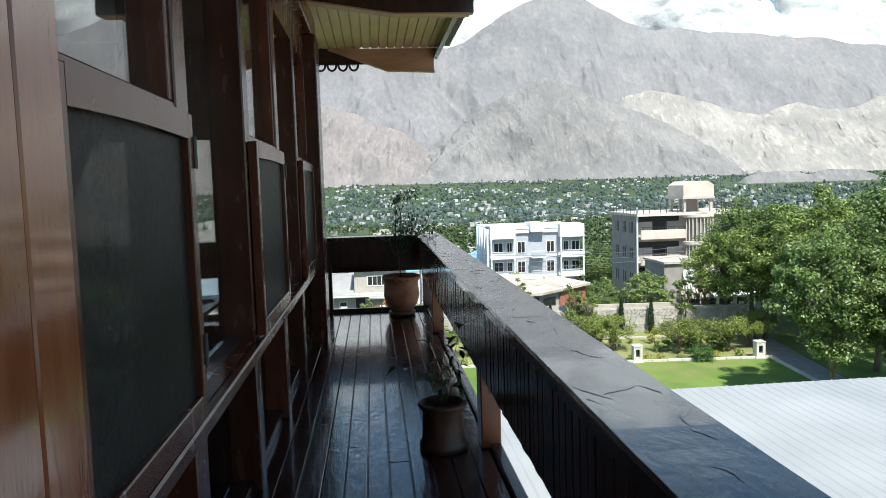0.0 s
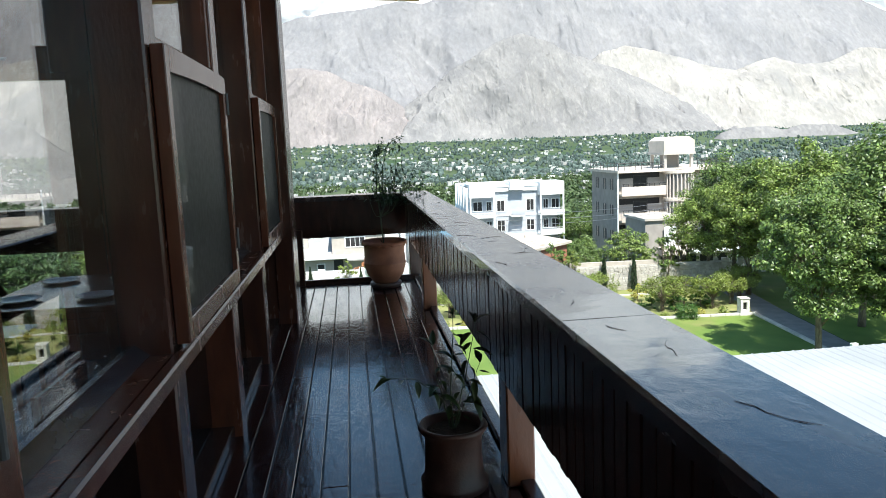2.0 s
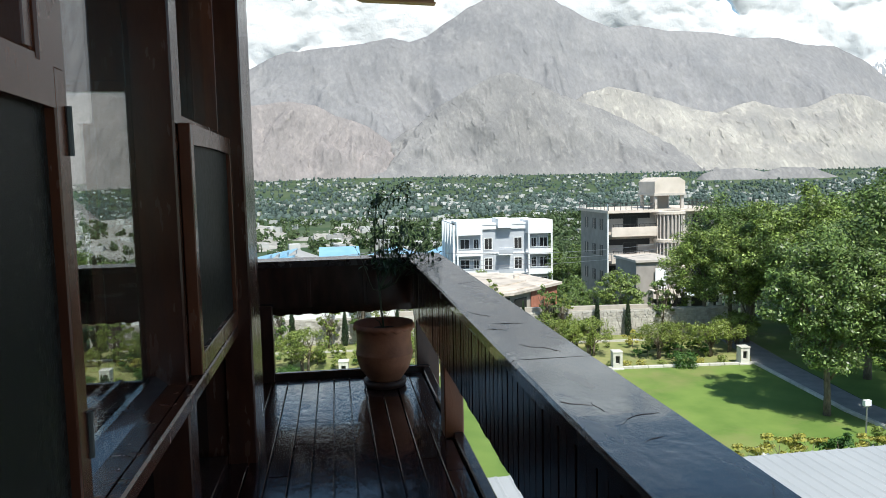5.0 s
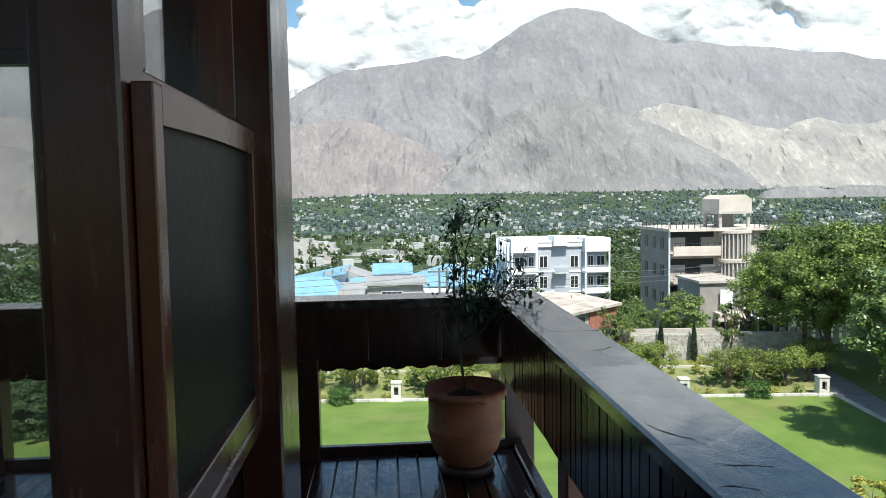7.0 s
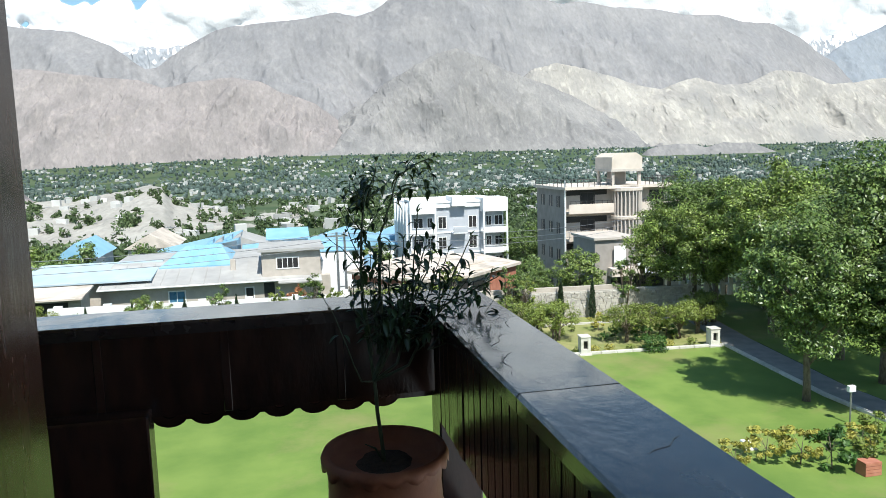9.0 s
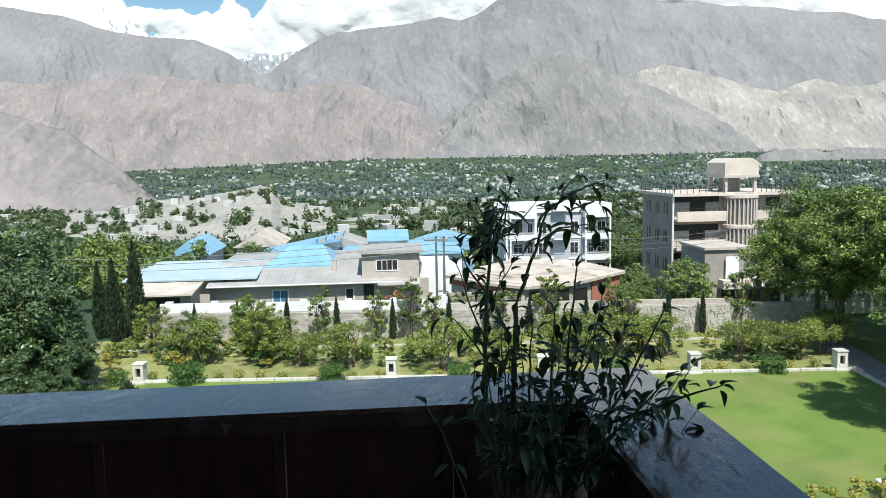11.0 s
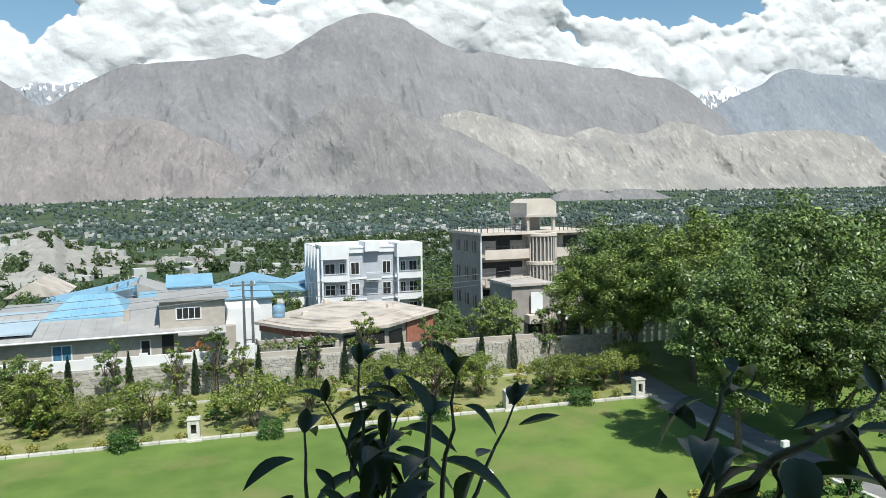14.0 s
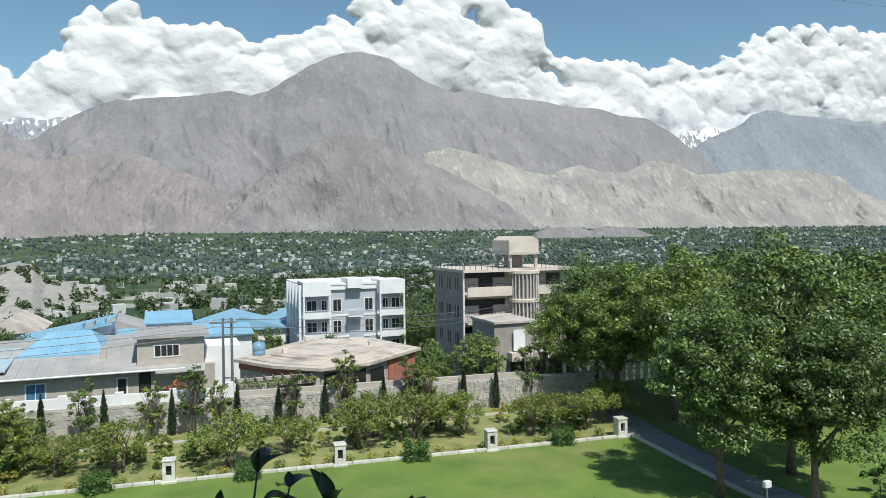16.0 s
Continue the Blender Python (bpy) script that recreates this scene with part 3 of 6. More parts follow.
def window_unit(k, y0, y1, sash, lap=0.0):
    """A bay of the window wall: sill, low dark pane, and either a clear tall pane or a screened sash below a transom pane."""
    w = tagged(new(f"window_{k}"), "", "window", kind="structure")
    w["label"] = "brown wooden window bay with screened lower sash and clear top pane" if sash else "brown wooden window bay with one tall clear pane"
    part("window_sill", abox(-0.85, -0.657, y0, y1, 0.77, 0.845), PAINT, w, "worn brown painted sill")
    part("sill_top", prism([(-0.81, 0.846), (-0.735, 0.846), (-0.785, 0.885), (-0.81, 0.885)], "y", y0, y1), PAINT_RAIL, w)
    p = part("pane", abox(-0.823, -0.817, y0, y1, 0.07, 0.77), GLASS_LOW, w, "dark glossy low pane")
    p.visible_shadow = False
    part("window_frame", abox(-0.84, -0.66, y0, y1, 3.0, WALL_H), PAINT, w)
    if not sash:
        p = part("pane", abox(-0.819, -0.813, y0, y1, 0.848, 3.0), GLASS, w, "clear reflecting pane")
        p.visible_shadow = False
        return w
    part("transom", abox(-0.80, -0.66, y0, y1, 1.945, 1.985, bevel=0.006), PAINT, w, "brown cross rail")
    p = part("pane", abox(-0.735, -0.729, y0 + 0.05, y1 - 0.05, 1.986, 3.0), GLASS, w, "clear reflecting pane")
    p.visible_shadow = False
    for a, b in ((y0, y0 + 0.05), (y1 - 0.05, y1)):
        part("jamb", abox(-0.80, -0.665, a, b, 1.986, 3.0, bevel=0.004), PAINT, w)
        part("jamb", abox(-0.80, -0.705, a, b + (0.04 if a == y0 else 0.0), 0.846, 1.944), PAINT, w)
    # the lower sash hangs on its far stile and laps over the near post
    h = y1 - y0 - 0.012 + lap
    s = new("sash")
    s.parent = w
    s.matrix_basis = pose(-0.63, y1 - 0.006, 0.0)
    s["label"] = "closed screened sash lapping over its post"
    z0, z1 = 0.865, 1.94
    for a, b in ((-h, -h + 0.065), (-0.065, 0.0)):
        part("stile", abox(-0.022, 0.028, a, b, z0, z1, bevel=0.004), PAINT, s)
    part("bottom_rail", abox(-0.022, 0.028, -h + 0.065, -0.065, z0, z0 + 0.085, bevel=0.004), PAINT, s)
    arch = [(-h + 0.065, z1), (-h + 0.065, z1 - 0.09)] + [(-h + 0.065 + (h - 0.13) * q / 10, z1 - 0.09 + 0.008 * math.sin(math.pi * q / 10)) for q in range(1, 10)] + [(-0.065, z1 - 0.09), (-0.065, z1)]
    part("arched_rail", prism(arch, "x", -0.022, 0.028), PAINT, s)
    part("screen", abox(-0.004, 0.004, -h + 0.06, -0.06, z0 + 0.07, z1 - 0.06), SCREEN, s, "dark fly screen")
    for z in (1.05, 1.75):
        part("hinge", tube(bmesh.new(), [(0.032, -0.004, z), (0.032, -0.004, z + 0.11)], [0.008, 0.008], 8), METAL_DARK, s)
    return w


for k, (a, b) in enumerate(SPANS):
    window_unit(k + 1, a, b, k % 2 == 0, lap=(0.05, 0, 0.12, 0, 0.12)[k])

# dining room behind the glass
room = abox(-7.0, -0.99, -3.2, 8.27, -0.12, -0.04)
structure("floor_room", room, TABLE_WOOD, "dark wooden floor of the dining room", "floor")
bm = abox(-7.1, -7.0, -3.2, 8.27, -0.12, 3.6)
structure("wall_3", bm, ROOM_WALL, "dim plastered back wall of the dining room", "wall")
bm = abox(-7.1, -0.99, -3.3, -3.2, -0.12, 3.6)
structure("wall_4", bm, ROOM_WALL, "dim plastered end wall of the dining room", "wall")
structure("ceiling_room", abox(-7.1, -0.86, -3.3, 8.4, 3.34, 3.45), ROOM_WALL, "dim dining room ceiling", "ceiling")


def curtain(x0, x1, tie_x):
    """A pleated curtain drawn to one side by a tie at mid height."""
    c = thing("curtain", "brown pleated curtain tied back beside the end window", "curtain", "curtains at the end windows")
    bm = bmesh.new()
    cols, rows = 40, 16
    grid = []
    for j in range(rows + 1):
        z = 0.02 + 2.40 * j / rows
        t = abs(z - 1.05) / (1.4 if z > 1.05 else 1.05)
        w = 0.14 + 0.86 * min(1.0, t) ** 1.3
        grid.append([bm.verts.new((tie_x + ((x0 + (x1 - x0) * i / cols) - tie_x) * w, 8.16 + 0.025 * math.sin(i * 1.9) * (0.5 + 0.5 * w), z)) for i in range(cols + 1)])
    for p, q in zip(grid, grid[1:]):
        for i in range(cols):
            bm.faces.new((p[i], p[i + 1], q[i + 1], q[i]))
    part("cloth", bm, CURTAIN, c, smooth=True)
    part("tie_band", abox(tie_x - 0.02, tie_x + 0.18, 8.11, 8.21, 1.02, 1.09, bevel=0.01), CURTAIN, c)
    part("rod", tube(bmesh.new(), [(x0, 8.16, 2.43), (x1, 8.16, 2.43)], [0.014, 0.014], 8), METAL_DARK, c)


curtain(-4.7, -3.5, -4.65)
curtain(-3.45, -2.85, -3.42)


def dining_table(y):
    t = thing("dining_table", "dark wooden dining table laid with white plates", "table", "tables behind the windows", (-1.75, y, -0.04))
    part("tabletop", abox(-0.42, 0.42, -0.6, 0.6, 0.735, 0.77, bevel=0.008), TABLE_WOOD, t)
    for sx in (-1, 1):
        for sy in (-1, 1):
            part("leg", abox(sx * 0.36 - 0.03, sx * 0.36 + 0.03, sy * 0.52 - 0.03, sy * 0.52 + 0.03, 0.0, 0.734, bevel=0.004), TABLE_WOOD, t)
    return t


PLATE = None
for y in (3.4, 6.2):
    dining_table(y)
    for dx in (-0.22, 0.22):
        for dy in (-0.32, 0.32):
            pl = tagged(new("plate", PLATE or mesh_of("plate", lathe([(0.05, 0.0), (0.075, 0.003), (0.12, 0.018), (0.122, 0.021), (0.075, 0.007), (0.0, 0.005)], 24), CLOTH_WHITE, True)),
                        "white round ceramic plate on a dining table", "plate", "plates on the tables")
            PLATE = pl.data
            pl.location = (-1.75 + dx, y + dy, 0.73)
    for sy in (-1, 1):
        for sx in (-1, 1):
            c = thing("dining_chair", "dark wooden dining chair at a table", "chair", "chairs at the tables", (-1.75 + sx * 0.66, y + sy * 0.3, -0.04))
            part("seat", abox(-0.2, 0.2, -0.2, 0.2, 0.43, 0.46, bevel=0.006), TABLE_WOOD, c)
            for ax in (-0.18, 0.18):
                for ay in (-0.18, 0.18):
                    part("leg", abox(ax - 0.018, ax + 0.018, ay - 0.018, ay + 0.018, 0, 0.429), TABLE_WOOD, c)
            bx = 0.17 * sx
            part("backrest", abox(bx - 0.015, bx + 0.015, -0.19, 0.19, 0.461, 0.92, bevel=0.006), TABLE_WOOD, c)

# ---- balcony: roof ----
bm = abox(-0.86, 1.12, -3.2, 7.40, 3.74, 3.80)
structure("ceiling", bm, SOFFIT, "tan boarded balcony ceiling", "ceiling")
# unseen wall added to close the near end and keep sun out
structure("wall_back", abox(-0.6, 1.12, -3.32, -3.2, -0.2, 3.8), PAINT, "unseen plain brown wall added to close the balcony behind", "wall")
structure("wall_below", abox(-6.0, 0.6, -3.3, 9.7, -10.6, -0.23), WHITE, "plain wall of the storeys below the balcony", "wall")
# dark paint colour stands for this beam's unlit face
structure("beam_2", prism([(-0.56, 3.53), (0.30, 3.40), (1.10, 3.40), (1.10, 3.86), (-0.56, 3.86)], "y", 7.40, 7.52), PAINT_DARK, "shaped beam across the eave, coloured dark brown as unlit", "beam")
structure("beam_3", prism([(-0.56, 3.515), (0.30, 3.385), (1.06, 3.385), (1.06, 3.40), (0.30, 3.40), (-0.56, 3.53)], "y", 7.38, 7.54), BEAM_TAN, "tan moulding under the eave beam", "beam")
soff = bmesh.new()
for i in range(15):
    x = -0.72 + i * 0.112
    box(soff, x, x + 0.101, 7.52, 10.18, 3.585, 3.605)
box(soff, -0.72, 0.96, 7.52, 10.18, 3.606, 3.64)
structure("ceiling_eave", soff, SOFFIT, "tan boarded soffit under the eave", "ceiling")
structure("beam_4", prism([(-0.50, 3.58), (0.30, 3.29), (0.93, 3.27), (0.93, 3.584), (-0.50, 3.584)], "y", 10.18, 10.24), BEAM_TAN, "tan shaped fascia board at the roof corner", "fascia")
structure("beam_5", prism([(-0.52, 3.57), (0.29, 3.275), (0.94, 3.255), (0.94, 3.27), (0.30, 3.29), (-0.50, 3.585)], "y", 10.16, 10.26), BEAM_TAN, "narrow tan moulding under the fascia", "fascia")
structure("beam_6", abox(0.93, 0.985, 7.53, 10.26, 3.44, 3.64), PAINT_DARK, "dark edge board along the eave", "fascia")
lace = thing("eave_lace", "dark pierced wooden lace trim hanging from the roof edge", "trim", loc=(0, 0, 0))
part("scalloped_trim", scallop_trim(-5.5, 0.02, 10.27, 3.39, 0.15, 0.10), PAINT_DARK, lace)
part("backing_strip", abox(-5.5, -0.1, 10.262, 10.29, 3.39, 3.62), PAINT_DARK, lace)
roof = bmesh.new()
NX = 60
for (xa, xb, ya, yb, z) in ((-1.2, 1.17, -3.3, 10.32, 3.86), (-5.6, -1.2, 7.6, 10.32, 3.86)):
    rows = []
    n = int((yb - ya) / 0.038)
    for i in range(n + 1):
        y = ya + (yb - ya) * i / n
        w = 0.012 * math.sin(2 * math.pi * y / 0.152)
        rows.append([roof.verts.new((x, y, z - (x - xa) * (0.095 if xa > -2 else 0.0) + w)) for x in (xa, xb)])
    for p, q in zip(rows, rows[1:]):
        roof.faces.new((p[0], p[1], q[1], q[0]))
structure("roof", roof, METAL_DARK, "dark corrugated sheet roof over the balcony", "roof", True)
structure("beam_7", abox(-5.5, -0.7, 8.45, 10.25, 3.60, 3.66), SOFFIT, "tan boarded soffit past the corner", "ceiling")

# ---- lower sheet roof beside the balcony ----
bm = bmesh.new()
x0, x1, pitch = 0.98, 26.0, 0.18
n = int((x1 - x0) / pitch * 6)
rows = []
for i in range(n + 1):
    x = x0 + (x1 - x0) * i / n
    ph = (x / pitch) % 1.0
    z = -2.02 + (0.012 if 0.15 < ph < 0.35 else 0.0)
    rows.append([bm.verts.new((x, y, z)) for y in (-14.0, -2.0, 5.0, 12.12)])
for p, q in zip(rows, rows[1:]):
    for k in range(3):
        bm.faces.new((p[k], q[k], q[k + 1], p[k + 1]))
structure("roof_lower", bm, ROOF_SHEET, "white ribbed metal sheet roof below the balcony", "roof")
structure("wall_lower", abox(1.1, 25.9, -14.0, 11.9, -10.6, -2.1), WHITE, "plain wall under the white sheet roof", "wall")

# ---- ground ----
G = -10.6
PROFILE = [(-40, G), (60.5, G), (61.5, -12.5), (85, -16.0), (150, -22.0), (300, -34.0), (500, -42.0), (900, -45.0), (1400, -30.0), (2000, 12.0), (2300, 14.0)]


def ground_z(x, y):
    for (a, za), (b, zb) in zip(PROFILE, PROFILE[1:]):
        if a <= y <= b:
            f = (y - a) / (b - a)
            drop = 24 * min(1.0, max(0.0, (-0.02 - x / max(y, 1)) / 0.4)) * min(1.0, max(0.0, (y - 900) / 900))
            return za + (zb - za) * f - drop
    return G if y < 0 else 14.0


ys = [-40, 0, 30, 60.5, 61.5, 70, 85, 110, 150, 200, 260, 330, 420, 520, 650, 800, 1000, 1200, 1400, 1600, 1800, 2000, 2300]
us = [i * 0.05 - 0.9 for i in range(52)]
verts, faces = [], []
for y in ys:
    for u in us:
        x = u * max(y, 0) + (u - 0.35) * 120
        z = ground_z(x, y) + (noise.noise((x * 0.006, y * 0.006, 1)) * 5 if 150 < y < 1900 else 0)
        verts.append((x, y, z))
n = len(us)
for j in range(len(ys) - 1):
    for i in range(n - 1):
        faces.append((j * n + i, j * n + i + 1, (j + 1) * n + i + 1, (j + 1) * n + i))
GROUND = mat("valley_ground", (0.045, 0.08, 0.04), (0.10, 0.125, 0.07), 0.95, 0.012, 0, stain=0.3, spec=0.1)
tagged(new("ground", arrays_mesh("ground", verts, faces, GROUND)), "green valley ground falling away and rising to the mountains", "ground", kind="structure")


# ---- mountains ----
def interp(pts, u):
    if u <= pts[0][0]:
        return pts[0][1]
    for (a, sa), (b, sb) in zip(pts, pts[1:]):
        if u <= b:
            f = (u - a) / (b - a)
            return sa + (sb - sa) * (0.8 * f + 0.2 * f * f * (3 - 2 * f))
    return pts[-1][1]


def ridged(p, octaves=6, lac=2.1, gain=0.5):
    s, a, w = 0.0, 1.0, 1.0
    p = Vector(p)
    for _ in range(octaves):
        v = 1 - abs(noise.noise(p))
        v = v * v * w
        w = min(1.0, v * 1.6)
        s += v * a
        a *= gain
        p = p * lac
    return s


def mountain(name, label, prof, yb, yr, base, material, seed, rough=1.0, cols=420, rows=46, wave=300.0, curve=1.1, jag=0.0018):
    """A range seen from the valley: foot at yb, crest at yr with the given crest slopes over x / y; spurs and gullies run down it."""
    u0, u1 = prof[0][0], prof[-1][0]
    verts, faces = [], []
    back = 4
    for j in range(rows + back):
        v = j / (rows - 1)
        for i in range(cols + 1):
            u = u0 + (u1 - u0) * i / cols
            crest = 1.9 + interp(prof, u) * yr + jag * yr * noise.fractal((u * 30, seed, 0), 0.9, 2.0, 5)
            if v <= 1:
                y = yb + (yr - yb) * v
                x = u * y
                wx = 70 * noise.noise((x / 400, y / 400, seed)) + 25 * noise.noise((x / 120, y / 120, seed + 3))
                sk = 0.9 * noise.noise((u * 2.3, seed, 5))
                q = ridged(((x + wx + sk * (y - yb) + seed * 900) / wave, (y - 0.6 * wx) / (wave * 1.5), seed), 7)
                fineq = ridged(((x + 1.6 * wx + 0.5 * sk * (y - yb) + seed * 300) / (wave * 0.2), (y + wx) / (wave * 0.55), seed + 9), 6)
                h = v ** curve
                env = min(1.0, v * 3.0) * (1 - v ** 5)
                z = base + (crest - base) * h + rough * env * (wave * 0.27 * (q - 1.05) + wave * 0.07 * (fineq - 1.0))
                z = min(z, 1.9 + y * interp(prof, u) * (0.2 + 0.79 * v) + 6)
                z = max(z, base - 5)
            else:
                k = (j - rows + 1)
                y = yr + k * 60
                z = crest - k * 50
                x = u * y
            verts.append((x, y, z))
    n = cols + 1
    for j in range(rows + back - 1):
        for i in range(cols):
            faces.append((j * n + i, j * n + i + 1, (j + 1) * n + i + 1, (j + 1) * n + i))
    ob = new(name, arrays_mesh(name, verts, faces, material, True))
    return tagged(ob, label, "mountain", kind="structure")


MAIN = [(-0.75, 0.19), (-0.56, 0.215), (-0.477, 0.207), (-0.409, 0.196), (-0.341, 0.175), (-0.299, 0.168), (-0.242, 0.165), (-0.2, 0.149), (-0.16, 0.118), (-0.147, 0.121), (-0.126, 0.1375), (-0.104, 0.152), (-0.072, 0.168), (-0.044, 0.175),
        (0.019, 0.181), (0.081, 0.1925), (0.109, 0.188), (0.131, 0.195), (0.161, 0.216), (0.192, 0.236), (0.22, 0.249), (0.239, 0.256), (0.257, 0.258), (0.279, 0.256), (0.3, 0.2525), (0.329, 0.237), (0.358, 0.222), (0.397, 0.209),
        (0.433, 0.214), (0.479, 0.2065), (0.547, 0.204), (0.596, 0.197), (0.648, 0.198), (0.69, 0.188), (0.74, 0.187), (0.785, 0.1675), (0.837, 0.136), (0.898, 0.104), (1.05, 0.07), (1.3, 0.05), (1.55, 0.03)]
mountain("mountain_main", "bare grey mountain range with one rounded summit across the valley", MAIN, 2230, 2760, 12, ROCK_MAIN, 1.3, rough=0.72, cols=1250, rows=150, wave=330)
RED = [(-0.8, 0.10), (-0.6, 0.125), (-0.45, 0.11), (-0.3, 0.12), (-0.2, 0.108), (-0.171, 0.106), (-0.142, 0.095), (-0.106, 0.103), (-0.056, 0.109), (-0.021, 0.103), (0.008, 0.089), (0.049, 0.075), (0.076, 0.054), (0.103, 0.02), (0.13, 0.004)]
mountain("mountain_red", "reddish grey scree slopes at the foot of the range", RED, 1990, 2190, -22, ROCK_RED, 4.1, rough=0.8, cols=440, rows=70, wave=230, curve=1.0)
SPUR = [(0.04, 0.012), (0.083, 0.057), (0.112, 0.074), (0.15, 0.103), (0.189, 0.1265), (0.224, 0.143), (0.244, 0.148), (0.276, 0.137), (0.317, 0.118), (0.36, 0.103), (0.413, 0.082), (0.467, 0.055), (0.525, 0.024), (0.56, 0.01)]
mountain("mountain_spur", "dark grey rocky spur below the summit", SPUR, 1995, 2190, 10, ROCK_SPUR, 7.7, rough=0.9, cols=380, rows=70, wave=200, curve=0.95)
PALE = [(0.33, 0.10), (0.36, 0.12), (0.391, 0.128), (0.432, 0.121), (0.468, 0.11), (0.506, 0.099), (0.555, 0.09), (0.59, 0.101), (0.616, 0.1065), (0.658, 0.096), (0.701, 0.098), (0.75, 0.118), (0.80, 0.112), (0.85, 0.095), (0.948, 0.105), (1.079, 0.109), (1.177, 0.097), (1.22, 0.07), (1.3, 0.05), (1.4, 0.04), (1.55, 0.03)]
mountain("mountain_pale", "pale tan eroded foothills", PALE, 2110, 2330, 12, ROCK_PALE, 9.2, rough=0.75, cols=560, rows=70, wave=200, curve=1.0)
FAR = [(0.74, 0.10), (0.82, 0.13), (0.87, 0.158), (0.935, 0.182), (0.965, 0.203), (1.0, 0.213), (1.03, 0.212), (1.06, 0.206), (1.12, 0.206), (1.276, 0.200), (1.38, 0.206)]
mountain("mountain_far", "distant mountain, its rock tinted blue grey for haze", FAR, 2520, 2800, 20, ROCK_HAZE_BLUE, 3.3, rough=0.7, cols=240, rows=30, wave=260)
SNOW_L = [(-0.62, 0.20), (-0.5, 0.222), (-0.427, 0.215), (-0.371, 0.212), (-0.336, 0.197), (-0.309, 0.177), (-0.25, 0.14), (-0.19, 0.138), (-0.17, 0.146), (-0.151, 0.150), (-0.14, 0.146), (-0.114, 0.150), (-0.09, 0.158), (-0.06, 0.14)]
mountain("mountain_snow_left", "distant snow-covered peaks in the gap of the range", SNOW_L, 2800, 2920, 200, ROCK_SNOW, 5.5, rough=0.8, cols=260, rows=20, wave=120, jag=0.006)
SNOW_R = [(0.78, 0.14), (0.82, 0.168), (0.85, 0.172), (0.875, 0.180), (0.90, 0.174), (0.93, 0.168), (0.97, 0.14)]
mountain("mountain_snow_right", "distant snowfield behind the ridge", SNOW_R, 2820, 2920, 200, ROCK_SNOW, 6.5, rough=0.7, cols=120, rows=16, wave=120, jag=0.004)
BLUFF = [(0.50, -0.025), (0.535, 0.002), (0.56, 0.008), (0.61, 0.009), (0.63, 0.003), (0.66, 0.009), (0.71, 0.008), (0.75, -0.006), (0.79, -0.022)]
mountain("bluff", "pale earth bluff rising from the wooded valley", BLUFF, 1640, 1700, -38, ROCK_SPUR, 2.2, rough=0.5, cols=180, rows=24, wave=50, curve=0.7, jag=0.001)
HILL = [(-0.85, 0.12), (-0.6, 0.10), (-0.485, 0.073), (-0.415, 0.051), (-0.35, 0.002), (-0.30, -0.044), (-0.27, -0.06)]
mountain("hill_near", "bare brown hill at the edge of the valley", HILL, 760, 900, -46, ROCK_RED, 8.4, rough=0.5, cols=200, rows=40, wave=90, curve=0.9, jag=0.001)
SANDY = [(-0.56, -0.072), (-0.506, -0.064), (-0.361, -0.056), (-0.309, -0.044), (-0.25, -0.041), (-0.2, -0.034), (-0.167, -0.027), (-0.15, -0.03), (-0.137, -0.045), (-0.10, -0.055), (-0.062, -0.065), (-0.01, -0.065), (0.0, -0.060), (0.02, -0.060), (0.054, -0.076), (0.10, -0.082)]
mountain("sandbank", "pale sandy river terrace with bare cliffs", SANDY, 340, 700, -41, ROCK_SAND, 11.0, rough=0.2, cols=240, rows=60, wave=40, curve=0.55, jag=0.0012)


def bank_z(x, y):
    """Top of the river terrace, or the valley ground beside it."""
    z = ground_z(x, y) + (noise.noise((x * 0.006, y * 0.006, 1)) * 5 if 150 < y < 1900 else 0)
    if 340 < y < 700 and -0.54 < x / y < 0.09:
        z = max(z, -42 + (43 + interp(SANDY, x / y) * 700) * ((y - 340) / 360) ** 0.55)
    return z


# ---- clouds ----
CLOUD_TOPS = [(-0.66, 0.31), (-0.5, 0.25), (-0.419, 0.218), (-0.36, 0.225), (-0.314, 0.207), (-0.25, 0.202), (-0.208, 0.186), (-0.18, 0.205), (-0.158, 0.2), (-0.121, 0.227), (-0.096, 0.26), (-0.073, 0.283), (-0.05, 0.302), (-0.024, 0.283), (0.009, 0.273), (0.065, 0.28), (0.1, 0.266), (0.115, 0.247), (0.152, 0.275), (0.187, 0.268),
              (0.231, 0.293), (0.259, 0.327), (0.314, 0.361), (0.348, 0.328), (0.383, 0.352), (0.465, 0.357), (0.512, 0.332), (0.528, 0.283), (0.591, 0.273), (0.653, 0.261), (0.696, 0.281), (0.729, 0.262), (0.785, 0.278), (0.867, 0.279), (0.953, 0.31), (0.992, 0.347), (1.057, 0.368), (1.167, 0.373), (1.196, 0.357), (1.254, 0.368), (1.36, 0.375)]


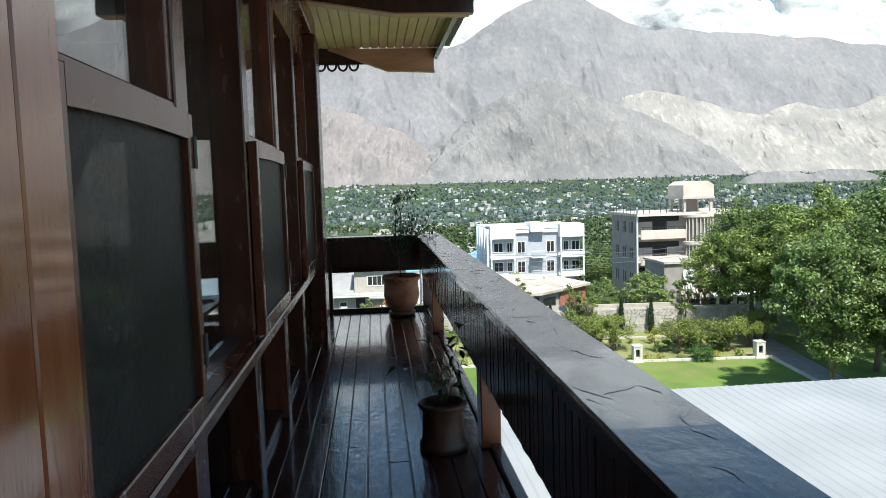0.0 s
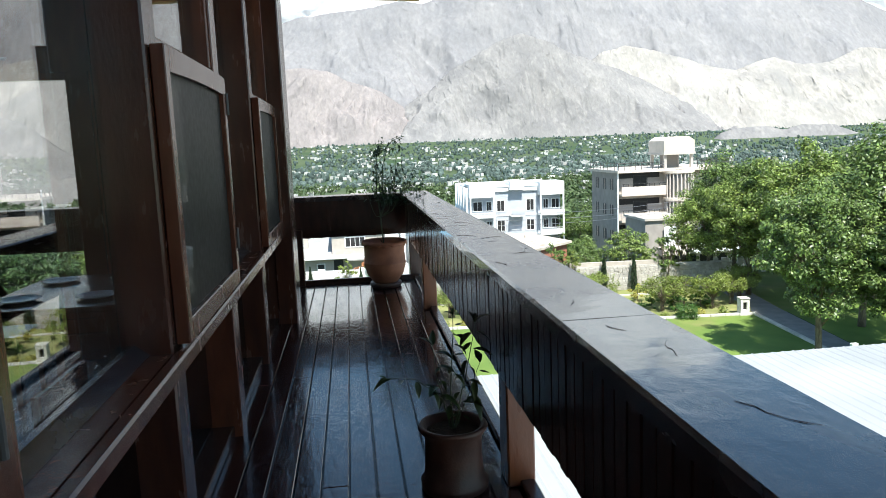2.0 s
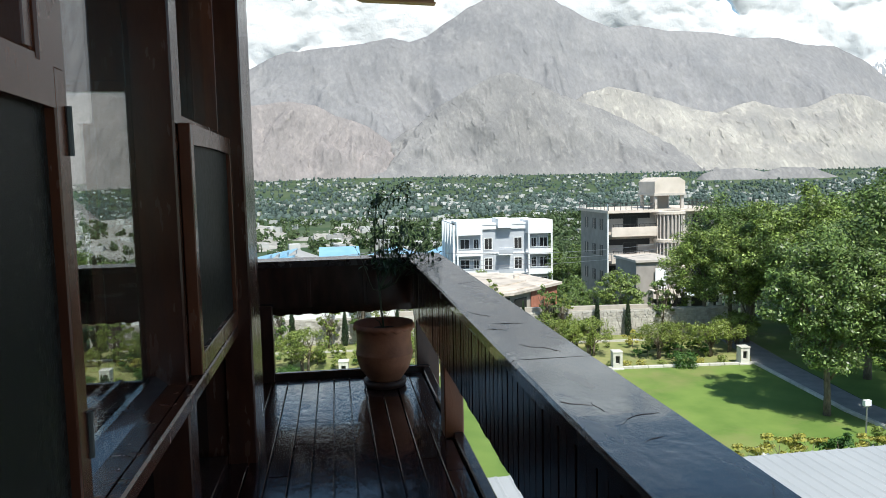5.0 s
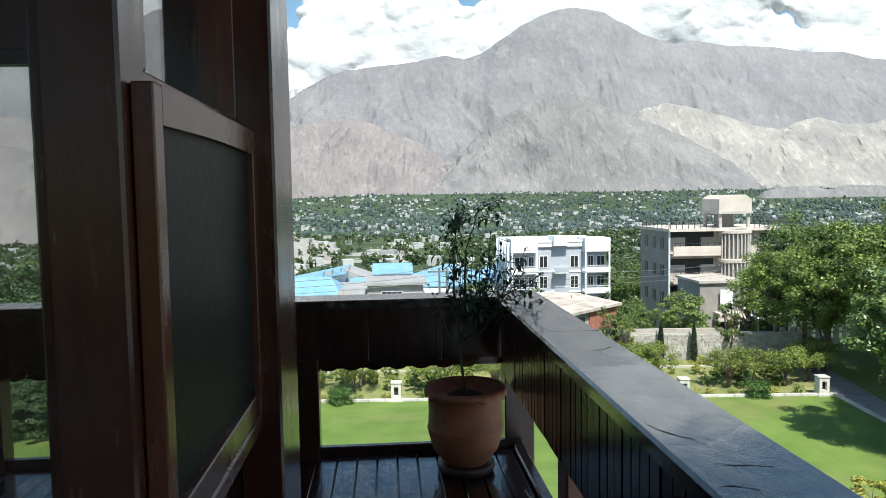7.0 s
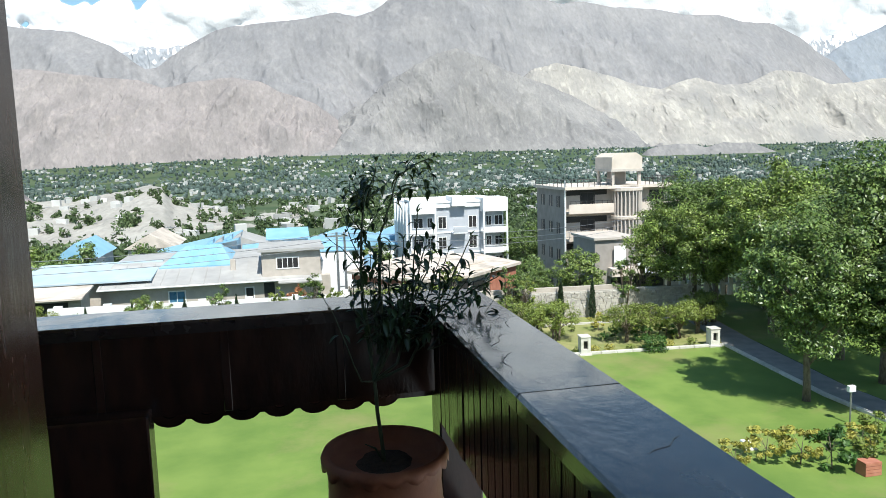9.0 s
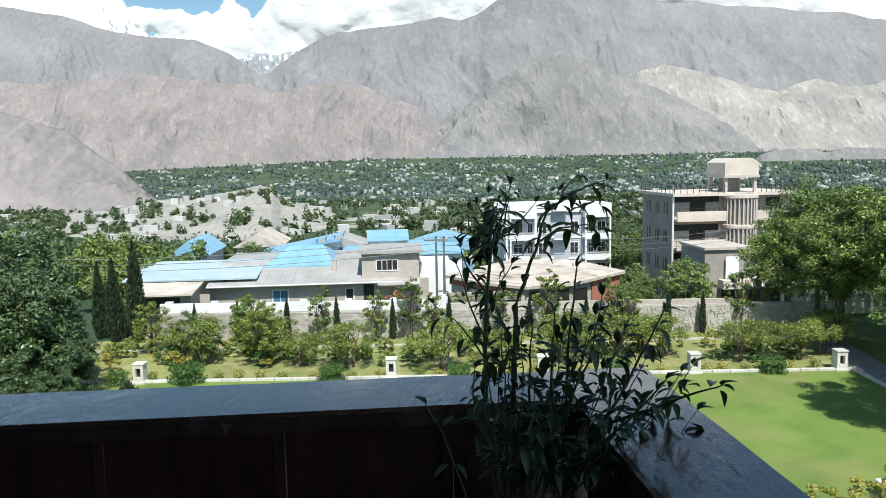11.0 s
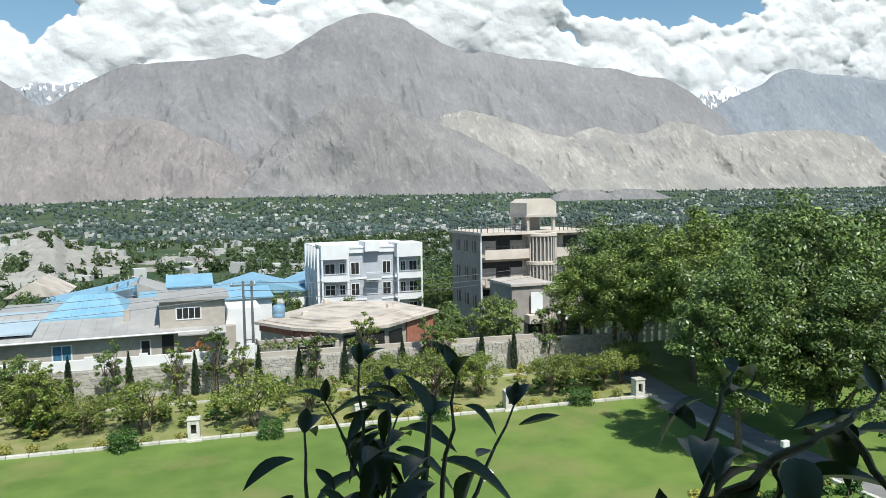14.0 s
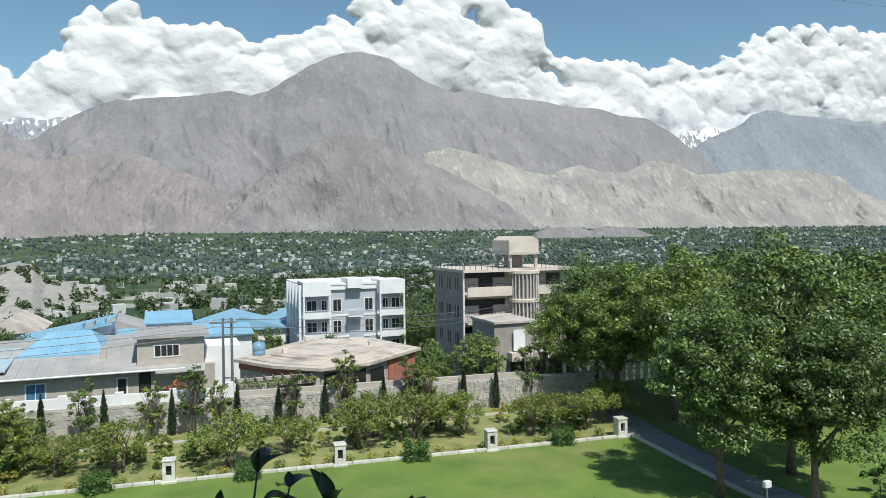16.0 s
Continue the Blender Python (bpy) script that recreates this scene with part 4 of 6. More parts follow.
def cloud_bank():
    """Cumulus as heaps of billows: large heads that carry smaller and smaller ones, melted together into one uneven sheet."""
    rng = np.random.RandomState(12)
    cols, rows, y0 = 1300, 280, 3150.0
    uu = np.linspace(-0.68, 1.36, cols)
    ss = np.linspace(0.06, 0.42, rows)
    gu, gs = np.meshgrid(uu, ss)

    def field(step):
        """Smooth random field with blobs of the given size."""
        n, m = int(2.1 / step) + 4, int(0.43 / step) + 4
        g = rng.uniform(-1, 1, (m, n))
        a, b = (gu + 0.7) / step, gs / step
        i, j = a.astype(int), b.astype(int)
        p, q = a - i, b - j
        p, q = p * p * (3 - 2 * p), q * q * (3 - 2 * q)
        return (g[j, i] * (1 - p) + g[j, i + 1] * p) * (1 - q) + (g[j + 1, i] * (1 - p) + g[j + 1, i + 1] * p) * q

    wu = gu + 0.008 * field(0.03) + 0.004 * field(0.012) + 0.002 * field(0.006)
    ws = gs + 0.008 * field(0.03) + 0.004 * field(0.012) + 0.002 * field(0.006)
    depth = np.zeros_like(gu)

    def puff(u, s, d, r):
        i0, i1 = np.searchsorted(uu, (u - 1.6 * r - 0.02, u + 1.6 * r + 0.02))
        j0, j1 = np.searchsorted(ss, (s - 1.4 * r - 0.02, s + 1.4 * r + 0.02))
        q = 1 - ((wu[j0:j1, i0:i1] - u) / (1.2 * r)) ** 2 - ((ws[j0:j1, i0:i1] - s) / r) ** 2
        h = np.where(q > 0, d + r * np.sqrt(np.maximum(q, 0)), 0)
        depth[j0:j1, i0:i1] = np.maximum(depth[j0:j1, i0:i1], h)

    u = -0.67
    while u < 1.35:
        top = interp(CLOUD_TOPS, u)
        s = top
        while s > interp(MAIN, u) - 0.03:
            r = rng.uniform(0.016, 0.042) * (0.6 if s == top else 1.0)
            hu, hs, hd = u + rng.uniform(-0.012, 0.012), s - r * 1.05, rng.uniform(0.0, 0.03)
            puff(hu, hs, hd, r)
            for k in range(11):
                a, e = rng.uniform(-0.6, 3.74), rng.uniform(0.5, 1.0)
                r2 = r * rng.uniform(0.25, 0.5)
                cu, cs, cd = hu + 1.1 * r * e * math.cos(a), hs + 0.85 * r * e * math.sin(a), hd + r * 0.8 * math.sqrt(1 - 0.9 * e * e)
                puff(cu, cs, cd, r2)
                for q in range(6):
                    a, e = rng.uniform(-0.4, 3.5), rng.uniform(0.4, 1.0)
                    puff(cu + r2 * e * math.cos(a), cs + r2 * e * math.sin(a), cd + r2 * 0.7 * math.sqrt(1 - 0.9 * e * e), r2 * rng.uniform(0.25, 0.5))
            s -= rng.uniform(0.025, 0.045)
        u += rng.uniform(0.012, 0.026)

    def blur(a, n):
        for k in range(n):
            a = (np.roll(a, 1, 0) + np.roll(a, -1, 0) + 2 * a) / 4
            a = (np.roll(a, 1, 1) + np.roll(a, -1, 1) + 2 * a) / 4
        return a

    cover = blur((depth > 0).astype(float), 3)
    relief = 0.5 * blur(depth, 3) + 0.5 * blur(depth, 40)
    y = y0 - relief * y0 * 0.48
    verts = np.stack([gu * y0, y, 1.9 + gs * y0], -1).reshape(-1, 3)
    idx = np.arange(rows * cols).reshape(rows, cols)
    quads = np.stack([idx[:-1, :-1], idx[:-1, 1:], idx[1:, 1:], idx[1:, :-1]], -1).reshape(-1, 4)
    quads = quads[cover.reshape(-1)[quads].max(1) > 0.02]
    used = np.unique(quads)
    remap = np.zeros(rows * cols, int)
    remap[used] = np.arange(len(used))
    me = arrays_mesh("clouds", verts[used].tolist(), remap[quads].tolist(), CLOUD, True)
    layer = me.uv_layers.new(name="UVMap")
    cv = cover.reshape(-1)[quads].reshape(-1)
    layer.data.foreach_set("uv", np.stack([np.zeros_like(cv), cv], -1).reshape(-1))
    return me


tagged(new("clouds", cloud_bank()), "bank of bright white cumulus clouds over the range", "cloud", kind="structure")


# ---- valley woods and far houses ----
def woods():
    rng = np.random.RandomState(3)
    blobs = []
    for sub in (1,):
        ico = bmesh.new()
        bmesh.ops.create_icosphere(ico, subdivisions=sub, radius=1.0)
        blobs.append((np.array([v.co for v in ico.verts]), np.array([[v.index for v in f.verts] for f in ico.faces])))
        ico.free()
    def keep(u, y):
        s = noise.noise((u * 40, math.log(y) * 9, 0)) + 0.5 * noise.noise((u * 110, math.log(y) * 25, 4))
        sandy = -0.42 < u < 0.07 and 330 < y < 760
        return s > (-0.36 if not sandy else 0.22)
    vs, fs, k = [], [], 0
    lv, lk = [], 0
    hv, hf, hk = [], [], 0
    cube = np.array([(x, y, z) for z in (0, 1) for y in (-1, 1) for x in (-1, 1)], float)
    cf = np.array([(0, 2, 3, 1), (4, 5, 7, 6), (0, 1, 5, 4), (2, 6, 7, 3), (0, 4, 6, 2), (1, 3, 7, 5)])
    for i in range(56000):
        y = math.exp(rng.uniform(math.log(135), math.log(2010)))
        u = rng.uniform(-0.62, 1.40)
        x = u * y
        z = bank_z(x, y)
        if not keep(u, y) or 0.5 < u < 0.79 and 1630 < y < 1720:
            continue
        r = rng.uniform(1.5, 3.3)
        h = r * rng.uniform(0.9, 1.7)
        if y < 850:
            # near enough to show loose sprays of leaves
            if rng.rand() > (0.17 if y < 420 else 0.5):
                continue
            n = 90 if y < 260 else 60 if y < 420 else 36
            d = rng.normal(size=(n, 3))
            d /= np.linalg.norm(d, axis=1, keepdims=True)
            c = d * rng.uniform(0.45, 1.0, (n, 1)) * (r, r, h) * (1 + 0.3 * np.sin(4 * d[:, :1] + 9 * r)) + (x, y, z + h * 0.9)
            a, b = rng.normal(size=(2, n, 3)) * (0.42 if y < 420 else 0.65)
            lv.append(np.stack([c - a, c + b, c + a, c - b], 1).reshape(-1, 3))
            continue
        bv, bf = blobs[0]
        vs.append(bv * (1 + rng.uniform(-0.25, 0.25, (len(bv), 1))) * (r, r, h) + (x, y, z + h * 0.6))
        fs.append(bf + k)
        k += len(bv)
    for i in range(15000):
        y = math.exp(rng.uniform(math.log(150), math.log(1990)))
        u = rng.uniform(-0.6, 1.38)
        x = u * y
        if noise.noise((u * 22, math.log(y) * 9, 7)) + 0.6 * noise.noise((u * 60, math.log(y) * 30, 2)) < 0.08 or (0.5 < u < 0.79 and y > 1600):
            continue
        if y < 800 and rng.rand() > (0.10 if y < 350 else 0.22):
            continue
        z = bank_z(x, y)
        w, d, h = rng.uniform(1.6, 4.2), rng.uniform(1.6, 4), rng.uniform(2.6, 5.6)
        a = rng.uniform(-0.5, 0.5)
        c = cube * (w, d, h)
        c = np.stack([c[:, 0] * math.cos(a) - c[:, 1] * math.sin(a), c[:, 0] * math.sin(a) + c[:, 1] * math.cos(a), c[:, 2]], 1) + (x, y, z)
        hv.append(c)
        hf.append(cf + hk)
        hk += 8
    near = np.concatenate(lv)
    tagged(new("town_trees", arrays_mesh("town_trees", near.tolist(), np.arange(len(near)).reshape(-1, 4).tolist(), FOREST_NEAR)), "loose green trees between the houses of the valley", "woods", kind="stuff")
    a = arrays_mesh("valley_woods", np.concatenate(vs).tolist(), np.concatenate(fs).tolist(), FOREST_HAZED)
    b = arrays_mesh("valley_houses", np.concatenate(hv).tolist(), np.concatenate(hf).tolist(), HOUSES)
    return a, b


wm, hm = woods()
tagged(new("valley_woods", wm), "green trees covering the valley floor, tinted blue-grey for haze", "woods", kind="stuff")
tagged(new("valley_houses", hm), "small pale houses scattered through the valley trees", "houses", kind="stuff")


# ---- trees and shrubs ----
def leaves(rng, centres, radius, per, size):
    """Pointed leaves round each clump's centre, their faces turned outwards and to the light."""
    vs, fs = [], []
    k = 0
    for c in centres:
        d = rng.normal(size=(per, 3))
        d /= np.linalg.norm(d, axis=1, keepdims=True) + 1e-6
        p = c[:3] + d * (radius * c[3] * rng.uniform(0.45, 1.0, (per, 1))) * (1, 1, 0.7)
        nrm = 0.7 * d + (0, -0.1, 0.55) + rng.normal(size=(per, 3)) * 0.45
        nrm /= np.linalg.norm(nrm, axis=1, keepdims=True) + 1e-6
        a = np.cross(nrm, rng.normal(size=(per, 3)))
        a /= np.linalg.norm(a, axis=1, keepdims=True) + 1e-6
        b = np.cross(nrm, a)
        q = size * rng.uniform(0.6, 1.35, (per, 1))
        vs.append(np.stack([p - a * q, p + b * q * 0.45, p + a * q, p - b * q * 0.45], 1).reshape(-1, 3))
    v = np.concatenate(vs)
    return v.tolist(), np.arange(len(v)).reshape(-1, 4).tolist()


def tree_meshes(kind, seed, height, crown_r, crown_z, clumps, per, size, material, trunk_r=0.16, squash=1.0, stems=1, spread=0.25):
    rng = np.random.RandomState(seed)
    cs = []
    while len(cs) < clumps:
        d = rng.normal(size=3)
        d /= np.linalg.norm(d)
        r = rng.uniform(0.35, 1.0) ** 0.6
        p = d * r * (crown_r, crown_r, (height - crown_z) / 2 * squash)
        wob = 1 + 0.35 * noise.noise((d[0] * 1.7 + seed, d[1] * 1.7, d[2] * 1.7))
        p = p * wob + (0, 0, (height + crown_z) / 2)
        cs.append((*p, rng.uniform(0.6, 1.25)))
    cs = [np.array(c) for c in cs]
    v, f = leaves(rng, cs, crown_r * spread, per, size)
    crown = arrays_mesh(kind + "_crown", v, f, material)
    bm = bmesh.new()
    for s in range(stems):
        ox, oy = (rng.uniform(-0.25, 0.25, 2) if stems > 1 else (0, 0))
        lean = rng.uniform(-0.12, 0.12, 2) * height * (1.6 if stems > 1 else 0.6)
        pts = [(ox + lean[0] * t * t, oy + lean[1] * t * t, height * 0.8 * t) for t in (0, 0.15, 0.4, 0.7, 1.0)]
        tube(bm, pts, [trunk_r * 1.25, trunk_r, trunk_r * 0.8, trunk_r * 0.5, trunk_r * 0.15], 8)
        for c in cs[s::max(3, clumps // 9)]:
            t = 0.22 + 0.4 * rng.rand()
            a = Vector((ox + lean[0] * t * t, oy + lean[1] * t * t, height * 0.8 * t))
            b = Vector(c[:3])
            tube(bm, [a, a.lerp(b, 0.5) + Vector((0, 0, 0.05 * height)), b], [trunk_r * 0.42, trunk_r * 0.28, trunk_r * 0.08], 5)
    trunk = mesh_of(kind + "_trunk", bm, BARK, True)
    return trunk, crown


def plant_tree(kind, meshes, label, category, group, x, y, z, scale=1.0, turn=0.0, sz=1.0):
    t = thing(kind, label, category, group)
    t.matrix_basis = pose(x, y, z, 0, 0, turn) @ Matrix.Diagonal((scale, scale, scale * sz, 1))
    for nm, me in zip(("trunk", "crown"), meshes):
        o = new(nm, me)
        o.parent = t
    return t


big = [tree_meshes("broadleaf_tree", 11 + k, 10.4, 3.9, 3.4, 130, 300, 0.105, m, 0.2, spread=0.22) for k, m in enumerate((LEAF_TREE, LEAF_TREE, LEAF_TREE_B))]
dense = [tree_meshes("dense_tree", 41 + k, 9.6, 4.2, 0.4, 130, 230, 0.15, LEAF_DEEP, 0.2, spread=0.22) for k in range(2)]
far = [tree_meshes("town_tree", 17 + k, 10.4, 3.9, 2.2, 120, 80, 0.19, m, 0.2) for k, m in enumerate((LEAF_TREE, LEAF_TREE_B, LEAF_TREE_B))]
# foremost trees use the darker leaf colour to make up for missing shade
ROWS = [(24.3, 36.1, 0.86, 2), (27.2, 33.4, 0.88, 2), (29.8, 37.2, 1.12, 2), (30.9, 41.5, 1.0, 1), (31.3, 48.1, 1.06, 0), (29.5, 52.0, 0.9, 1), (28.4, 56.2, 0.8, 1), (31.2, 57.2, 0.95, 2), (34.0, 58.6, 0.92, 0), (35.5, 54.5, 0.96, 2), (36.7, 48.0, 1.05, 0), (38.5, 44.0, 1.0, 1)]
FAR_ROWS = [(40.0, 52.5, 1.05, 2), (45.0, 53.0, 1.1, 0), (50.0, 50.5, 1.1, 1), (55.0, 54.0, 1.12, 2), (60.0, 50.0, 1.1, 0), (48.0, 58.0, 1.1, 1), (41.0, 58.0, 1.0, 2), (65.0, 56.0, 1.1, 1)]
rr = random.Random(2)
for x, y, s, k in ROWS:
    plant_tree("broadleaf_tree", big[k], "tall leafy green tree with bare trunk on the lawn", "tree", "trees by the garden path", x, y, G, s, rr.uniform(0, 360), rr.uniform(0.94, 1.04))
for x, y, s, k in FAR_ROWS:
    plant_tree("broadleaf_tree", far[k], "tall leafy green tree with bare trunk beyond the lawn", "tree", "trees by the garden path", x, y, G, s, rr.uniform(0, 360), rr.uniform(0.92, 1.04))
fruit = [tree_meshes("fruit_tree", 31 + k, 2.55, 1.6, 0.95, 64, 64, 0.068, LEAF_FRUIT, 0.065, stems=3) for k in range(3)]
for i, (x, y, s) in enumerate([(-2.3, 50.8, 1.1), (3.2, 49.5, 1.15), (6.6, 51.2, 0.8), (10.7, 50.4, 1.15), (12.2, 52.2, 1.05), (14.3, 50.9, 1.1), (17.1, 50.4, 1.05), (16.0, 52.0, 0.9), (21.3, 49.0, 0.95), (22.9, 49.6, 0.9), (24.8, 48.8, 0.95), (26.8, 49.6, 0.9),
                               (-8.0, 53.2, 1.2), (-12.0, 53.4, 1.15), (-5.2, 51.8, 0.85), (28.6, 51.5, 0.95)]):
    plant_tree("fruit_tree", fruit[i % 3], "small spreading fruit tree in the garden bed", "tree", "fruit trees in the bed", x, y, G, s, rr.uniform(0, 360))
slim = [tree_meshes("slim_tree", 51 + k, 4.0, 0.85, 0.5, 44, 40, 0.085, LEAF_FRUIT if k else LEAF_TREE_B, 0.05, squash=1.0, stems=3) for k in range(2)]
for i, (x, y, s) in enumerate([(-4.4, 57.0, 1.05), (-0.7, 57.2, 0.95), (1.7, 57.2, 1.15), (3.2, 57.0, 0.9), (7.9, 57.0, 0.95), (11.3, 56.6, 1.25), (15.6, 56.0, 1.1), (16.9, 56.2, 0.9), (25.0, 56.4, 1.25), (27.0, 57.5, 1.2), (-9.2, 55.6, 1.0), (-7.5, 54.6, 0.9)]):
    plant_tree("slim_tree", slim[i % 2], "slim upright young tree in front of the stone wall", "tree", "young trees along the wall", x, y, G, s, rr.uniform(0, 360))


def cypress_meshes(name, seed, height, radius, count, size):
    """A narrow spindle of short upright sprays round one straight stem."""
    rng = np.random.RandomState(seed)
    v, f = [], []
    for k in range(count):
        t = rng.uniform(0.02, 1.0)
        r = radius * min(1.0, 0.55 + 2.2 * t) * (1 - t ** 2.4) * rng.uniform(0.45, 1.0) * (1 + 0.3 * noise.noise((t * 7, seed, k % 5)))
        a = rng.uniform(0, 2 * math.pi)
        c = np.array((r * math.cos(a), r * math.sin(a), height * t))
        up = np.array((0.35 * math.cos(a), 0.35 * math.sin(a), 1.0)) + rng.normal(size=3) * 0.25
        side = np.cross(up, rng.normal(size=3))
        side /= np.linalg.norm(side)
        q = size * rng.uniform(0.6, 1.3)
        v += [tuple(c - up * q), tuple(c + side * q * 0.45), tuple(c + up * q), tuple(c - side * q * 0.45)]
        f.append((4 * k, 4 * k + 1, 4 * k + 2, 4 * k + 3))
    stem = tube(bmesh.new(), [(0, 0, 0), (0, 0, height * 0.5), (0, 0, height * 0.9)], [0.05, 0.035, 0.01], 6)
    return mesh_of(name + "_trunk", stem, BARK, True), arrays_mesh(name + "_crown", v, f, LEAF_GREY)


cyp = cypress_meshes("cypress", 61, 2.9, 0.27, 1500, 0.075)
for x in (-6.95, -3.49, 0.42, 4.35, 6.95, 9.95, 13.9, 16.3, 19.6, 22.0, -10.4, -13.4):
    plant_tree("cypress", cyp, "narrow dark cypress against the stone wall", "tree", "cypresses along the wall", x, 57.75 - 0.085 * x, G, rr.uniform(0.92, 1.08), rr.uniform(0, 360))
tall_cyp = cypress_meshes("tall_cypress", 62, 7.0, 0.75, 3600, 0.13)
for x, y, s in ((-19.2, 60.0, 0.86), (-17.8, 60.3, 1.02), (-20.6, 61.0, 0.8)):
    plant_tree("tall_cypress", tall_cyp, "tall dark column cypress", "tree", "tall cypresses", x, y, G, s, 30 * x)
shrub = [tree_meshes("tall_shrub", 91 + k, 4.0, 1.35, 0.25, 60, 90, 0.075, m, 0.05, stems=4) for k, m in enumerate((LEAF_FRUIT, LEAF_TREE_B))]
for x, y, s, k in ((-7.7, 52.2, 1.02, 0), (-12.6, 53.6, 0.82, 1), (-11.0, 53.2, 0.7, 1), (-9.3, 57.0, 0.95, 0), (-15.6, 56.6, 0.9, 0)):
    plant_tree("tall_shrub", shrub[k], "dense upright leafy shrub in the garden bed", "shrub", "tall shrubs in the bed", x, y, G, s, 60 * x)
for x, y, s, k in ((-19.8, 47.6, 0.84, 0), (-17.6, 46.8, 0.5, 1), (-23.6, 50.0, 0.92, 1), (-16.6, 44.2, 0.3, 0), (-19.0, 44.4, 0.42, 1), (-24.5, 56.0, 0.95, 0), (-29.0, 52.0, 1.0, 1)):
    plant_tree("dense_tree", dense[k], "dense dark green tree at the garden edge", "tree", "dense trees at the garden edge", x, y, G - 0.3, s, 50 * x)
for i, (x, y, s) in enumerate([(-27, 84, 0.9), (-23, 92, 1.0), (-15, 96, 0.95), (-31, 100, 1.1), (-11, 110, 0.9), (-4, 118, 0.8), (9, 108, 0.8), (13, 116, 0.8), (27, 84, 0.62), (29.5, 76, 0.66), (26, 79, 0.5), (22.5, 92, 0.6), (19, 96, 0.7), (34, 108, 0.9), (52, 84, 1.0), (60, 76, 1.1), (56, 100, 1.1), (66, 92, 1.1),
                               (-40, 112, 1.1), (-50, 104, 1.2), (2, 128, 0.9), (-20, 128, 1.0), (42, 120, 1.0)]):
    plant_tree("town_tree", far[i % 3], "leafy green tree among the houses", "tree", "trees among the houses", x, y, ground_z(x, y) - 0.4, s, 40 * i)
autumn = tree_meshes("autumn_shrub", 71, 3.2, 0.9, 0.5, 30, 34, 0.09, LEAF_AUTUMN, 0.05)
plant_tree("autumn_shrub", autumn, "rust-red shrub beside the house wall", "shrub", "", 0.9, 62.5, -10.8, 1.0)

hedge_v, hedge_f = leaves(np.random.RandomState(8), [np.array((x, y, z, 1.0)) for x in (-0.45, 0, 0.45) for y in (-0.35, 0.35) for z in (0.25, 0.75)], 0.42, 150, 0.07)
HEDGE = arrays_mesh("clipped_shrub", hedge_v, hedge_f, LEAF_HEDGE)
for x, y, s in ((-3.2, 48.3, 1.0), (4.0, 47.5, 0.95), (13.0, 47.1, 1.1), (21.9, 46.5, 1.0), (-11.5, 49.2, 1.25), (-15.5, 49.5, 0.8)):
    h = tagged(new("clipped_shrub", HEDGE), "dense green clipped shrub on the lawn edge", "shrub", "clipped shrubs")
    h.matrix_basis = pose(x, y, G, 0, 0, 20 * x) @ Matrix.Diagonal((s, s, s, 1))
fl_v, fl_f = leaves(np.random.RandomState(9), [np.array((0.0, 0.0, 0.22, 1.0))], 0.36, 230, 0.06)
FLOWERS = [arrays_mesh("border_plant", fl_v, fl_f, LEAF_YELLOW), arrays_mesh("border_plant", fl_v, fl_f, LEAF_FRUIT)]
for i in range(34):
    x = -16 + i * 1.27 + rr.uniform(-0.3, 0.3)
    f = tagged(new("border_plant", FLOWERS[i % 3 > 1]), "small yellow flowering border plant", "plant", "plants along the border")
    f.matrix_basis = pose(x, 48.35 - 0.083 * x - 0.1 + 0.55, G + 0.02, 0, 0, 70 * i) @ Matrix.Diagonal((1, 1, rr.uniform(0.8, 1.4), 1))
bush = [tree_meshes("bed_bush", 81 + k, 1.1, 0.6, 0.05, 16, 46, 0.07, m, 0.02) for k, m in enumerate((LEAF_FRUIT, LEAF_HEDGE, LEAF_YELLOW))]
for i in range(90):
    x = -18 + rr.random() * 44
    plant_tree("bed_bush", bush[(0, 0, 1, 1, 0, 2)[i % 6]], "low bushy shrub in the garden bed", "shrub", "bushes in the bed", x, 51.5 - 0.083 * x + rr.uniform(-1.2, 4.6), G, rr.uniform(0.5, 1.35), 77 * i)
for x, y, s, k in ((16.4, 30.3, 1.1, 2), (18.0, 30.6, 1.3, 2), (19.1, 30.0, 1.4, 2), (19.9, 29.3, 1.6, 1), (21.6, 29.2, 1.4, 0), (23.0, 28.8, 1.6, 1), (23.7, 31.2, 1.4, 0), (22.2, 30.4, 1.1, 2), (14.8, 30.5, 0.9, 2), (31.0, 33.2, 1.4, 1), (28.6, 30.6, 1.2, 1)):
    plant_tree("lawn_bush", bush[k], "round garden bush at the near lawn edge", "shrub", "bushes at the near lawn edge", x, y, G, s, 90 * k)

conifer = cypress_meshes("young_conifer", 63, 2.6, 1.0, 2200, 0.15)
for x, y, s in ((-10.1, 36.0, 1.5),):
    plant_tree("young_conifer", conifer, "feathery young green conifer on the lawn", "tree", "young conifers", x, y, G, s, 20 * x)

# ---- garden ----
bm = bmesh.new()
vs = [bm.verts.new((x, y, G + 0.03)) for x, y in ((-45, 11), (26.2, 11), (25.6, 36.5), (26.5, 46.2), (-45, 52.1))]
bm.faces.new(vs)
structure("ground_lawn", bm, LAWN, "bright green mown lawn", "lawn")
bm = bmesh.new()
vs = [bm.verts.new((x, y, G + 0.02)) for x, y in ((-45, 52.15), (26.5, 46.25), (29.5, 46.25), (31, 60.3), (-45, 60.3))]
bm.faces.new(vs)
structure("ground_bed", bm, BED, "dry grassy garden bed between lawn and wall", "bed")
bm = bmesh.new()
vs = [bm.verts.new((x, y, G + 0.035)) for x, y in ((28.55, 11), (75, 11), (80, 62), (31.5, 60.2), (29.1, 47.0), (27.75, 37.5))]
bm.faces.new(vs)
